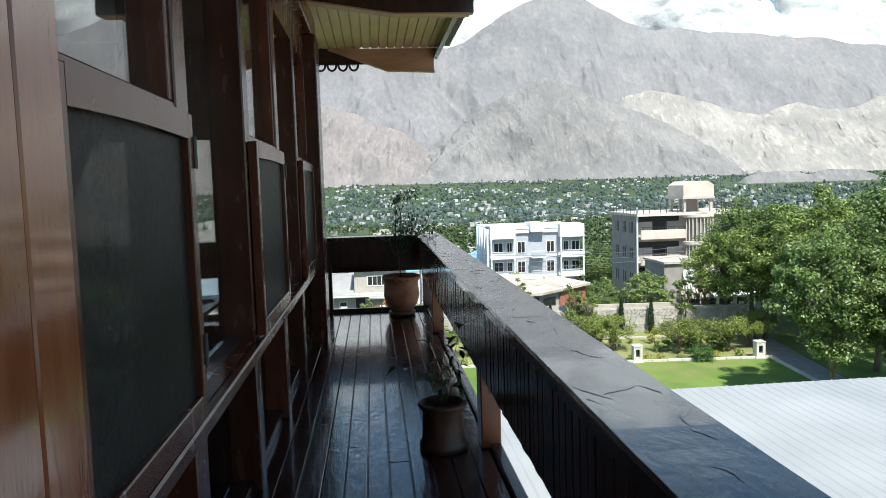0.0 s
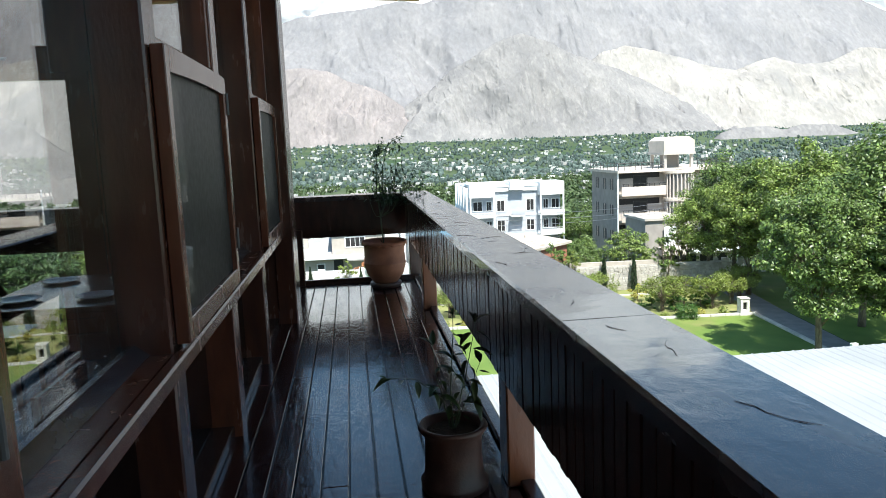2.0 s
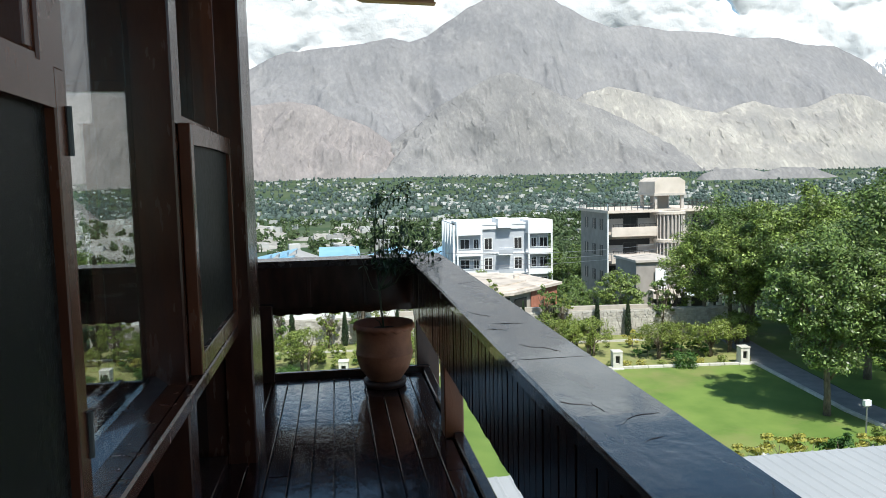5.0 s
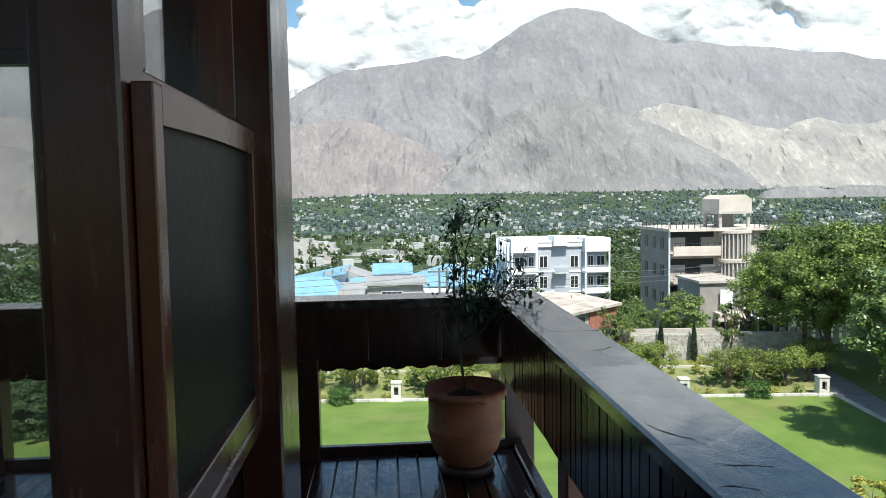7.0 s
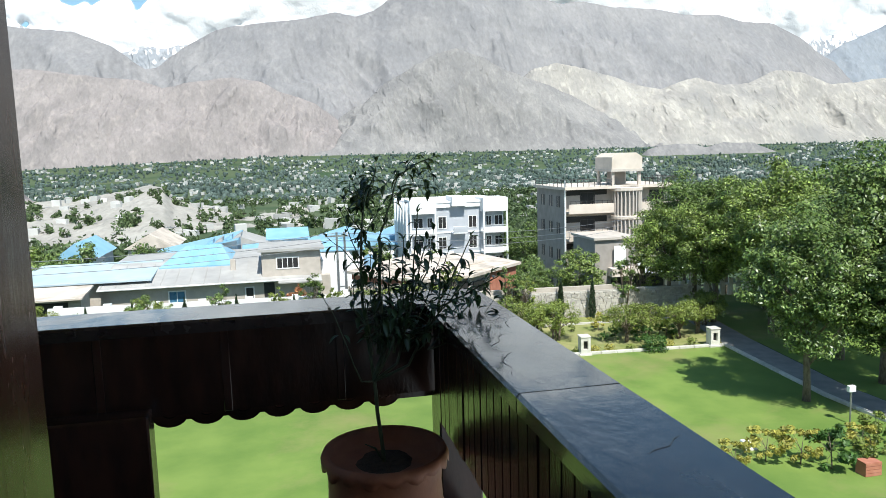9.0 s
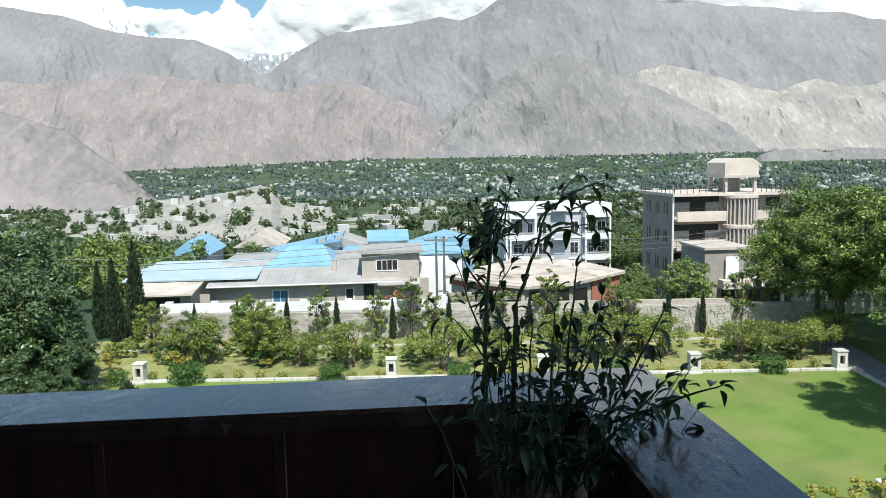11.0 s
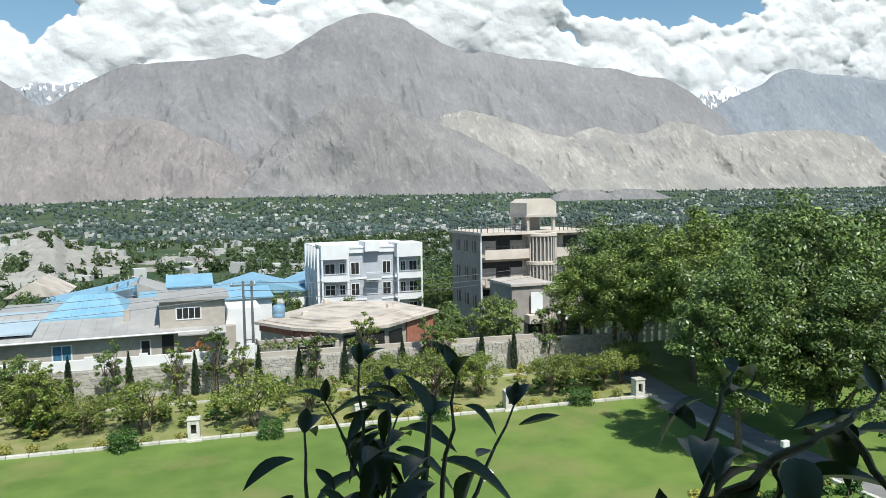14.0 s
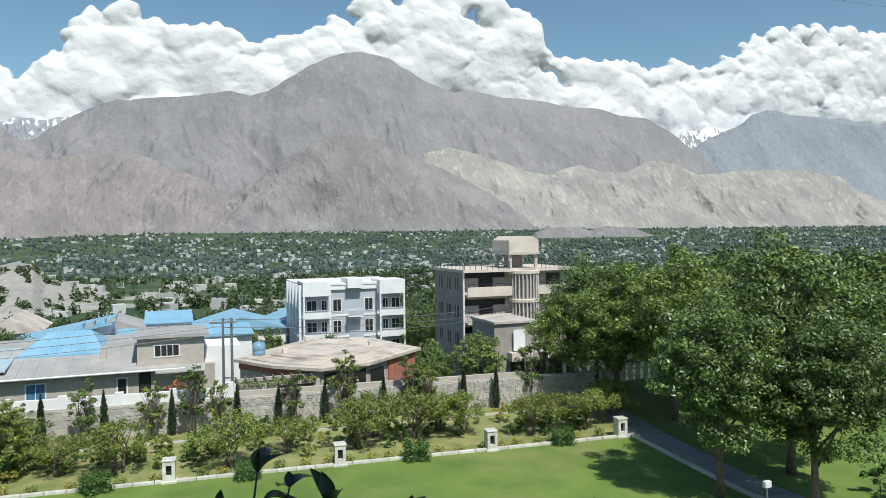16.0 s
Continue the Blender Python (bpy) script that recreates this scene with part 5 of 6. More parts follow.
structure("ground_lawn_2", bm, LAWN, "green lawn under the trees", "lawn")
bm = bmesh.new()
vs = [bm.verts.new((x, y, G + 0.04)) for x, y in ((26.35, 11), (28.5, 11), (27.7, 37.5), (29.0, 47.0), (31.4, 60.2), (29.6, 60.2), (26.65, 46.2), (25.75, 36.5))]
bm.faces.new(vs)
structure("path", bm, ASPHALT, "grey paved garden path", "path")
border = thing("lawn_border", "low pale stone kerb along the lawn", "kerb")
KB = mesh_of("kerb_stone", abox(-0.49, 0.49, -0.11, 0.11, 0.0, 0.17, bevel=0.02), KERB)
for i in range(70):
    x = -43 + i * 1.0
    o = new("kerb_stone", KB)
    o.parent = border
    o.matrix_basis = pose(x, 48.35 - 0.083 * x, G + 0.02, 0, 0, -4.7)
kerb2 = thing("path_kerb", "low white stone kerb beside the path", "kerb")
for i in range(10):
    o = new("kerb_stone", KB)
    o.parent = kerb2
    o.matrix_basis = pose(26.52 - 0.098 * i, 45.7 - i * 1.0, G + 0.02, 0, 0, 84.4)
for i in range(24):
    o = new("kerb_stone", KB)
    o.parent = kerb2
    o.matrix_basis = pose(25.62 + 0.025 * i, 35.9 - i * 1.0, G + 0.02, 0, 0, 91)
bm = abox(-40, 30, 0, 0.2, 0, 0.14)
o = structure("kerb_back", bm, KERB, "thin pale kerb in the garden bed", "kerb")
o.matrix_basis = pose(0, 55.7, G, 0, 0, -4.0)


def stone_pillar(x, y):
    p = thing("garden_pillar", "square pale stone lamp pillar with recessed front", "pillar", "pillars along the lawn", (x, y, G))
    p.rotation_euler.z = radians(-5)
    part("base", abox(-0.38, 0.38, -0.38, 0.38, 0.0, 0.14, bevel=0.02), KERB, p)
    bm = abox(-0.3, -0.14, -0.3, 0.3, 0.14, 1.12)
    box(bm, 0.14, 0.3, -0.3, 0.3, 0.14, 1.12)
    box(bm, -0.14, 0.14, -0.05, 0.3, 0.14, 1.12)
    box(bm, -0.14, 0.14, -0.3, -0.05, 0.14, 0.4)
    part("shaft", bm, KERB, p)
    part("lamp_recess", abox(-0.135, 0.135, -0.09, -0.052, 0.41, 0.9), DARK_OPEN, p, "dark lamp recess")
    part("lintel", abox(-0.139, 0.139, -0.3, -0.055, 0.92, 1.12), KERB, p)
    part("cap", abox(-0.34, 0.34, -0.34, 0.34, 1.12, 1.22, bevel=0.03), KERB, p)


for x, y in ((25.85, 46.35), (17.5, 47.0), (8.85, 47.75), (-14.2, 49.6), (0.2, 48.5)):
    stone_pillar(x, y)
sl = thing("garden_light", "slim metal post with a white floodlight box", "lamp", "", (24.0, 33.0, G))
part("post", tube(bmesh.new(), [(0, 0, 0), (0, 0, 1.5)], [0.04, 0.035], 10), METAL, sl)
part("lamp_head", abox(-0.17, 0.17, -0.1, 0.1, 1.5, 1.78, bevel=0.02), FRAME_WHITE, sl, "white lamp head")
for (x, y) in ((18.1, 31.9), (22.4, 28.2), (12.3, 38.0)):
    bx = thing("lamp_box", "white box light on the lawn", "lamp", "box lights on the lawn", (x, y, G + 0.02))
    part("housing", abox(-0.22, 0.22, -0.2, 0.2, 0.0, 0.34, bevel=0.03), FRAME_WHITE, bx)
    part("base", abox(-0.3, 0.3, -0.28, 0.28, 0.0, 0.05), KERB, bx)
wb = thing("wooden_crate", "brown wooden crate at the lawn edge", "crate", "", (20.9, 28.6, G + 0.02))
for i in range(4):
    part("slat", abox(-0.35, 0.35, -0.25, -0.23, 0.02 + i * 0.13, 0.13 + i * 0.13), BRICK, wb)
part("body", abox(-0.35, 0.35, -0.228, 0.25, 0.0, 0.54), BRICK, wb)

# ---- stone garden wall ----
wall_g = thing("garden_wall", "grey rubble stone garden wall with a white plastered parapet", "wall", kind="structure")
WX0, WX1 = -16.0, 30.0


def wall_y(x):
    return 58.3 - 0.085 * x


def wall_run(x0, x1, z0, z1, dy0, dy1):
    return prism([(x0, wall_y(x0) + dy0), (x1, wall_y(x1) + dy0), (x1, wall_y(x1) + dy1), (x0, wall_y(x0) + dy1)], "z", z0, z1)


part("core", wall_run(WX0, WX1, G, -8.58, 0.03, 0.5), MORTAR, wall_g)
part("parapet", wall_run(WX0, 4.2, -8.58, -7.95, 0.1, 0.4), WHITE, wall_g, "white plastered parapet")
for x in (-15.6, -12.4, -9.2, -6.1, -2.9, 0.3, 3.7):
    part("parapet_pier", wall_run(x, x + 0.5, -8.58, -7.62 if x > 3 else -7.8, 0.05, 0.45), WHITE, wall_g)
part("plaster_band", wall_run(4.25, 24.5, -8.58, -8.25, 0.1, 0.4), BLOCK, wall_g, "rough block top course")


def rubble():
    rng = random.Random(12)
    bm = bmesh.new()
    z = G
    while z < -8.66:
        h = rng.uniform(0.13, 0.25)
        x = WX0 + rng.uniform(0, 0.3)
        while x < WX1:
            w = rng.uniform(0.16, 0.5)
            d = rng.uniform(0.0, 0.03)
            y = wall_y(x + w / 2)
            j = lambda: rng.uniform(-0.025, 0.025)
            f = [bm.verts.new((a + j(), y - d, b + j())) for a, b in ((x + 0.02, z + 0.015), (x + w - 0.02, z + 0.015), (x + w - 0.02, z + h - 0.015), (x + 0.02, z + h - 0.015))]
            g = [bm.verts.new((a, y + 0.065, b)) for a, b in ((x, z), (x + w, z), (x + w, z + h), (x, z + h))]
            bm.faces.new(f)
            for k in range(4):
                bm.faces.new((g[k], g[(k + 1) % 4], f[(k + 1) % 4], f[k]))
            x += w
        z += h
    bmesh.ops.recalc_face_normals(bm, faces=bm.faces[:])
    return bm


tagged(part("rubble_stones", rubble(), STONE, wall_g, "uneven grey rubble stones"), kind="stuff")
fence = thing("paling_fence", "pale concrete paling fence behind the trees", "fence", "", (0, 0, 0))
for i in range(26):
    x = 31.0 + i * 0.75
    part("pale", abox(x, x + 0.42, 60.2, 60.36, G - 0.3, G + 1.5), KERB, fence)
part("rail", abox(31, 50.5, 60.37, 60.45, G + 0.9, G + 1.05), KERB, fence)


# ---- buildings ----
def win(parent, x, y, z, w, h, frame_m=FRAME_WHITE, pane_m=DARK_OPEN, lights=2):
    """A framed window facing the garden, set into a wall at y."""
    o = new("window")
    o.parent = parent
    part("frame", box(box(box(box(bmesh.new(), x, x + 0.1, y - 0.06, y + 0.02, z, z + h), x + w - 0.1, x + w, y - 0.06, y + 0.02, z, z + h), x + 0.1, x + w - 0.1, y - 0.06, y + 0.02, z, z + 0.1), x + 0.1, x + w - 0.1, y - 0.06, y + 0.02, z + h - 0.1, z + h), frame_m, o)
    step = (w - 0.2) / lights
    for i in range(lights):
        part("pane", abox(x + 0.1 + i * step + 0.03, x + 0.1 + (i + 1) * step - 0.03, y - 0.03, y - 0.004, z + 0.1, z + h - 0.1), pane_m, o)
        if i:
            part("mullion", abox(x + 0.1 + i * step - 0.03, x + 0.1 + i * step + 0.03, y - 0.05, y - 0.003, z + 0.1, z + h - 0.1), frame_m, o)
    return o


# white apartment block
ab = thing("apartment_block", "white and blue-grey four-storey apartment block with balconies", "building")
Y = 106.0
GB = -19.5
FL = [-6.35, -9.3, -12.25, -15.2]
part("wall", abox(16.9, 30.8, Y + 1.6, Y + 14, GB, -4.95), WALL_GREY, ab)
part("roof", abox(16.7, 31.0, Y + 1.2, Y + 14.2, -4.95, -4.7), WHITE, ab)
for (a, b, d) in ((16.7, 20.5, 0.0), (27.3, 31.0, 0.0), (22.9, 25.0, 0.5)):
    part("parapet", abox(a, b, Y + d, Y + 4.5, -6.3 if d == 0 else -5.4, -4.35 if d == 0 else -4.05), WHITE, ab, "white roof parapet block")
for (a, b) in ((20.52, 22.88), (25.02, 27.28)):
    part("parapet", abox(a, b, Y + 1.3, Y + 1.58, -5.6, -4.9), WHITE, ab)
for k, z in enumerate(FL):
    for (a, b) in ((16.7, 20.5), (27.3, 31.0), (22.9, 25.0)):
        bal = new("balcony")
        bal.parent = ab
        part("slab", abox(a, b, Y, Y + 1.6, z - 2.98, z - 2.78), WHITE, bal)
        part("parapet", abox(a, b, Y, Y + 0.12, z - 2.78, z - 2.15), WALL_GREY if b - a < 3 else WHITE, bal)
        part("railing", abox(a, b, Y + 0.03, Y + 0.08, z - 1.95, z - 1.88), FRAME_WHITE, bal)
    for (a, w) in ((17.4, 1.5), (19.4, 0.9), (28.1, 0.9), (29.4, 1.3)):
        win(ab, a, Y + 1.6, z - 2.1, w, 1.5)
    for a in (21.0, 25.5):
        win(ab, a, Y + 1.6, z - 2.3, 1.3, 1.8)
    part("floor_band", abox(16.85, 30.85, Y + 1.52, Y + 1.6, z - 2.95, z - 2.7), WHITE, ab)
    for x in (16.72, 20.25, 27.3, 30.75):
        part("pier", abox(x, x + 0.22, Y - 0.02, Y + 0.22, z - 2.78, z), WHITE, ab)
for i in range(5):
    part("side_pier", abox(16.3, 16.72, Y + 1 + i * 2.6, Y + 1.5 + i * 2.6, GB, -4.8), WHITE, ab)

ab.location.x = 0.45

# unfinished concrete block with a roof tank
gb = thing("concrete_block", "unfinished grey concrete building with pale balconies and a roof tank tower", "building")
Y = 88.0
part("wall", abox(33.35, 47.6, Y + 1.4, Y + 10.5, -17.0, -2.75), CONCRETE, gb)
# the darker concrete here paints in the shade of the side facing away
part("side_wall", abox(33.2, 33.34, Y + 0.9, Y + 10.6, -17.0, -2.75), CONCRETE_DARK, gb, "bare side wall, coloured darker as the shaded face")
part("roof_slab", abox(32.8, 48.1, Y - 0.2, Y + 11.0, -2.75, -2.42), CONCRETE_PINK, gb)
for k, z in enumerate((-2.75, -6.05, -9.35, -12.65)):
    for (a, b) in ((33.4, 39.2), (42.9, 48.0)):
        bal = new("balcony")
        bal.parent = gb
        part("slab", abox(a, b, Y - 0.05, Y + 1.4, z - 2.9, z - 2.66), CONCRETE_PINK, bal)
        part("parapet", abox(a, b, Y - 0.05, Y + 0.12, z - 2.66, z - 1.75), CONCRETE_PINK, bal, "pale plastered parapet")
        part("handrail", abox(a + 0.1, b - 0.1, Y + 0.0, Y + 0.05, z - 1.42, z - 1.37), METAL_DARK, bal)
        for i in range(9):
            x = a + 0.2 + i * (b - a - 0.4) / 8
            part("baluster", abox(x, x + 0.04, Y + 0.0, Y + 0.05, z - 1.75, z - 1.42), METAL_DARK, bal)
    win(gb, 35.4, Y + 1.4, z - 2.3, 1.9, 1.9, METAL_DARK)
    win(gb, 44.6, Y + 1.4, z - 2.3, 2.0, 1.9, METAL_DARK)
    # flat near-black strip on the wall imitates the shade below the slab
    part("recess", abox(33.6, 38.9, Y + 1.36, Y + 1.395, z - 0.75, z - 0.02), DARK_OPEN, gb, "thin dark strip standing for the shade under the slab")
    for yy in (2.4, 5.0, 7.8):
        o = new("window")
        o.parent = gb
        part("pane", abox(33.16, 33.2, Y + yy, Y + yy + 1.1, z - 2.2, z - 0.8), DARK_OPEN, o)
        part("frame", abox(33.14, 33.2, Y + yy + 0.5, Y + yy + 0.6, z - 2.2, z - 0.8), CONCRETE_PINK, o)
part("downpipe", tube(bmesh.new(), [(33.05, Y + 0.4, -15), (33.05, Y + 0.4, -1.6)], [0.12, 0.12], 8), FRAME_WHITE, gb, "white downpipe")
stair = new("stair_tower")
stair.parent = gb
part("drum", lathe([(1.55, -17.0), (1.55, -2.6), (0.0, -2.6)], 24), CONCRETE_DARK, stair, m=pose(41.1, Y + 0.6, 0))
for z in (-3.1, -6.55, -9.9):
    part("ring_band", lathe([(1.8, z), (1.95, z + 0.08), (1.95, z + 0.42), (1.8, z + 0.5), (0.0, z + 0.5)], 24), CONCRETE_PINK, stair, m=pose(41.1, Y + 0.6, 0))
for z in (-6.05, -9.4):
    for i in range(13):
        a = math.pi + math.pi * i / 12
        x, y = 41.1 + 1.78 * math.cos(a), Y + 0.6 + 1.78 * math.sin(a)
        part("fin", abox(x - 0.07, x + 0.07, y - 0.07, y + 0.07, z, z + 2.95), CONCRETE, stair)
tank = new("tank_tower")
tank.parent = gb
for (x, y) in ((39.2, 0.6), (42.7, 0.6), (39.2, 4.6), (42.7, 4.6)):
    part("leg", abox(x, x + 0.34, Y + y, Y + y + 0.34, -2.42, -0.45), CONCRETE, tank)
part("tank", prism([(39.1, -0.45), (43.1, -0.45), (43.1, 1.0), (42.3, 1.5), (39.9, 1.5), (39.1, 1.0)], "y", Y + 0.4, Y + 5.2), CONCRETE_PINK, tank, "pale plastered roof tank")
part("beam", abox(39.0, 43.2, Y + 0.3, Y + 5.3, -0.75, -0.45), CONCRETE, tank)
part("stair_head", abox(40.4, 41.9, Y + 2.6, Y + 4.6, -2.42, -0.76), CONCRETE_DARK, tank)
rail_r = new("roof_railing")
rail_r.parent = gb
for (xa, xb, ya, yb) in ((33.0, 38.9, 0.0, 0.0), (43.3, 47.9, 0.0, 0.0), (33.0, 33.0, 0.0, 10.6), (47.9, 47.9, 0.0, 10.6)):
    for z in (-1.9, -1.55):
        part("bar", tube(bmesh.new(), [(xa, Y + ya, z), (xb, Y + yb, z)], [0.035, 0.035], 5), METAL_DARK, rail_r)
    n = 8
    for i in range(n + 1):
        x, y = xa + (xb - xa) * i / n, Y + ya + (yb - ya) * i / n
        part("post", abox(x - 0.03, x + 0.03, y - 0.03, y + 0.03, -2.42, -1.5), METAL_DARK, rail_r)

# small grey annex in front
an = thing("annex", "grey concrete annex with a white sign board and open ground floor", "building")
part("wall", abox(33.1, 37.9, 80.0, 86.0, -16.0, -7.9), CONCRETE_DARK, an)
part("roof_slab", abox(32.9, 38.1, 79.7, 86.2, -7.9, -7.65), CONCRETE, an)
part("balcony", abox(34.6, 43.5, 78.8, 80.0, -11.9, -11.0), CONCRETE_PINK, an)
part("sign_board", abox(35.2, 36.6, 79.6, 79.68, -10.9, -8.6), WHITE, an, "white board")
part("rear_wall", abox(37.95, 43.6, 80.2, 86.0, -16.0, -11.2), CONCRETE, an)
part("opening", abox(35.0, 43.0, 79.96, 80.19, -15.8, -12.1), DARK_OPEN, an, "dark open ground floor")
for x in (36.8, 38.9, 41.0):
    part("pillar", abox(x, x + 0.3, 79.0, 79.3, -16.0, -11.9), CONCRETE_PINK, an)
part("awning", prism([(80.0, -10.6), (77.6, -11.4), (77.6, -11.5), (80.0, -10.75)], "x", 37.9, 43.8), WHITE, an, "pale awning")

# red brick house with flat earth roof
dry_patches(ROOF_FLAT, (0.19, 0.16, 0.13), 0.35, 0.48, 0.66, 0.7)
rb = thing("flat_roof_house", "low brick house with a pale flat earth roof", "house")
ROOF_PLAN = [(5.4, 72.6), (8.0, 68.2), (11.4, 65.2), (15.6, 66.2), (21.9, 71.9), (19.6, 79.5), (13.4, 82.0), (8.4, 76.5)]
cx, cy = 13.0, 73.0


def shrunk(f):
    return [(cx + (x - cx) * f, cy + (y - cy) * f) for x, y in ROOF_PLAN]


part("wall", prism(shrunk(0.93), "z", -15.0, -8.74), BLOCK, rb)
part("roof_slab", prism(ROOF_PLAN, "z", -8.74, -8.5), ROOF_FLAT, rb)
part("roof_crown", prism(shrunk(0.9), "z", -8.5, -8.4), ROOF_FLAT, rb, "uneven earth layer on the roof")
part("roof_crown", prism(shrunk(0.6), "z", -8.4, -8.28), ROOF_FLAT, rb)
W = shrunk(0.945)


def along(a, b, f0, f1, z0, z1, out=0.06):
    """A thin upright panel on the wall from corner a to corner b, between two shares of its length."""
    (xa, ya), (xb, yb) = W[a], W[b]
    nx, ny = (yb - ya), -(xb - xa)
    n = math.hypot(nx, ny)
    nx, ny = nx / n * out, ny / n * out
    p, q = (xa + (xb - xa) * f0, ya + (yb - ya) * f0), (xa + (xb - xa) * f1, ya + (yb - ya) * f1)
    return prism([p, (p[0] + nx, p[1] + ny), (q[0] + nx, q[1] + ny), q], "z", z0, z1)


part("brick_panel", along(3, 4, 0.4, 0.98, -11.5, -8.76), BRICK, rb, "red brick panel")
part("brick_panel", along(0, 1, 0.02, 0.98, -9.3, -8.76), BRICK, rb, "red brick band")
part("brick_panel", along(1, 2, 0.02, 0.6, -9.3, -8.76), BRICK, rb, "red brick band")
part("opening", along(2, 3, 0.05, 0.95, -10.6, -9.0), DARK_OPEN, rb, "dark opening under the eave")
part("opening", along(1, 2, 0.1, 0.9, -11.6, -9.4, 0.04), DARK_OPEN, rb, "dark porch")
part("opening", along(3, 4, 0.06, 0.3, -10.8, -9.2), DARK_OPEN, rb, "dark window")
for x, y in ((17.8, 74.0), (13.0, 80.0), (9.8, 73.0)):
    part("vent", abox(x - 0.25, x + 0.25, y - 0.25, y + 0.25, -8.42, -7.95, bevel=0.03), CONCRETE_PINK, rb, "small roof vent")
pg = thing("pergola", "concrete post pergola in front of the brick house", "pergola")
part("beam", abox(4.9, 11.0, 64.0, 64.3, -9.3, -9.05), BLOCK, pg)
part("beam", abox(4.9, 11.0, 66.4, 66.7, -9.3, -9.05), BLOCK, pg)
for x in (5.0, 6.6, 8.6, 10.6):
    part("post", abox(x, x + 0.4, 63.98, 64.32, -13.0, -9.3), BLOCK, pg)
for i in range(9):
    part("crossbar", abox(5.0 + i * 0.7, 5.12 + i * 0.7, 63.7, 67.0, -9.05, -8.95), BARK, pg)
vine_v, vine_f = leaves(np.random.RandomState(15), [np.array((5.3 + i * 0.42, 64.0 + 0.5 * math.sin(i * 2.1), -9.0 + 0.12 * math.sin(i * 1.3), 1.0)) for i in range(14)], 0.42, 70, 0.09)
tagged(new("vine", arrays_mesh("vine", vine_v, vine_f, LEAF_FRUIT)), "leafy vine trailing over the pergola", "vine")
tk = thing("water_tank", "blue plastic water tank on a flat roof", "tank", "", (7.6, 73.4, -8.42))
part("body", lathe([(0.5, 0.0), (0.55, 0.1), (0.55, 0.35), (0.52, 0.4), (0.55, 0.45), (0.55, 0.95), (0.42, 1.1), (0.2, 1.15)], 24), TANK_BLUE, tk, smooth=True)
part("lid", lathe([(0.2, 1.15), (0.2, 1.22), (0.0, 1.24)], 16), TANK_BLUE, tk)

# grey house with blue roof
bh = thing("blue_roof_house", "grey block house with grey and blue sheet roofs", "house")
part("wall", abox(-16.2, 4.2, 78.0, 92.0, -16.0, -9.6), BLOCK, bh)
part("roof", prism([(77.2, -9.75), (77.2, -9.6), (84.0, -8.3), (92.6, -8.3), (92.6, -8.45), (84.0, -8.45)], "x", -17.0, 1.6), ROOF_GREY, bh, "grey sheet roof")
up = new("upper_storey")
up.parent = bh
part("wall", abox(-2.3, 3.3, 78.0, 84.0, -9.6, -7.0), BLOCK, up)
part("roof_slab", abox(-2.6, 3.7, 77.5, 84.4, -7.0, -6.75), ROOF_GREY, up)
win(up, -0.95, 78.0, -8.75, 2.2, 1.15, FRAME_WHITE, DARK_OPEN, 4)
for (x, w) in ((-11.0, 1.6),):
    win(bh, x, 78.0, -12.0, w, 1.75, FRAME_WHITE, BLUE_PANE, 2)
win(bh, -4.0, 78.0, -12.1, 0.9, 1.8, FRAME_WHITE, DARK_OPEN, 1)
part("porch_opening", abox(-2.2, -1.2, 77.94, 77.998, -12.0, -10.0), DARK_OPEN, bh, "dark doorway")
part("gutter", tube(bmesh.new(), [(-17.0, 77.15, -9.72), (1.6, 77.15, -9.72)], [0.09, 0.09], 8), FRAME_WHITE, bh)
blue = new("blue_roof")
blue.parent = bh


def hip_roof(x0, x1, y0, y1, z0, a, b, z1):
    """A hipped sheet roof with thickness: eaves from x0 to x1 and y0 to y1, ridge from a to b."""
    bm = bmesh.new()
    ym = (y0 + y1) / 2
    layers = []
    for dz in (0.0, -0.16):
        layers.append([bm.verts.new(p) for p in ((x0, y0, z0 + dz), (x1, y0, z0 + dz), (x1, y1, z0 + dz), (x0, y1, z0 + dz), (a, ym, z1 + dz), (b, ym, z1 + dz))])
    for t in layers:
        for f in ((0, 1, 5, 4), (1, 2, 5), (2, 3, 4, 5), (3, 0, 4)):
            bm.faces.new([t[k] for k in f])
    for k in range(4):
        bm.faces.new((layers[0][k], layers[0][(k + 1) % 4], layers[1][(k + 1) % 4], layers[1][k]))
    bmesh.ops.recalc_face_normals(bm, faces=bm.faces[:])
    return bm


part("hip", hip_roof(-12.3, -5.2, 82.0, 91.0, -8.55, -10.2, -6.6, -6.95), ROOF_BLUE, blue, "blue hipped sheet roof")
part("hip_wall", abox(-11.6, -5.9, 82.8, 90.4, -15.0, -8.72), BLOCK, blue)
for i in range(9):
    part("seam", prism([(82.0, -8.56), (86.4, -6.99), (86.4, -6.93), (82.0, -8.5)], "x", -10.0 + i * 0.38, -9.95 + i * 0.38), ROOF_BLUE, blue)
part("wing", prism([(-15.2, -8.95), (-5.2, -7.05), (-5.2, -7.25), (-14.6, -9.0)], "y", 93.0, 103.0), ROOF_BLUE, blue, "long blue sheet roof slope")
part("wing_wall", prism([(-14.4, -9.02), (-5.5, -7.3), (-5.5, -15.0), (-14.4, -15.0)], "y", 94.0, 102.0), WHITE, blue)
for i in range(4):
    x = -9.0 + i * 1.05
    z = -7.75 + i * 0.2
    part("skylight", prism([(x, z), (x + 0.95, z + 0.62), (x + 0.95, z + 0.18)], "y", 93.2, 96.0), ROOF_GREY if i % 2 else ROOF_BLUE, blue, "saw-tooth roof light")
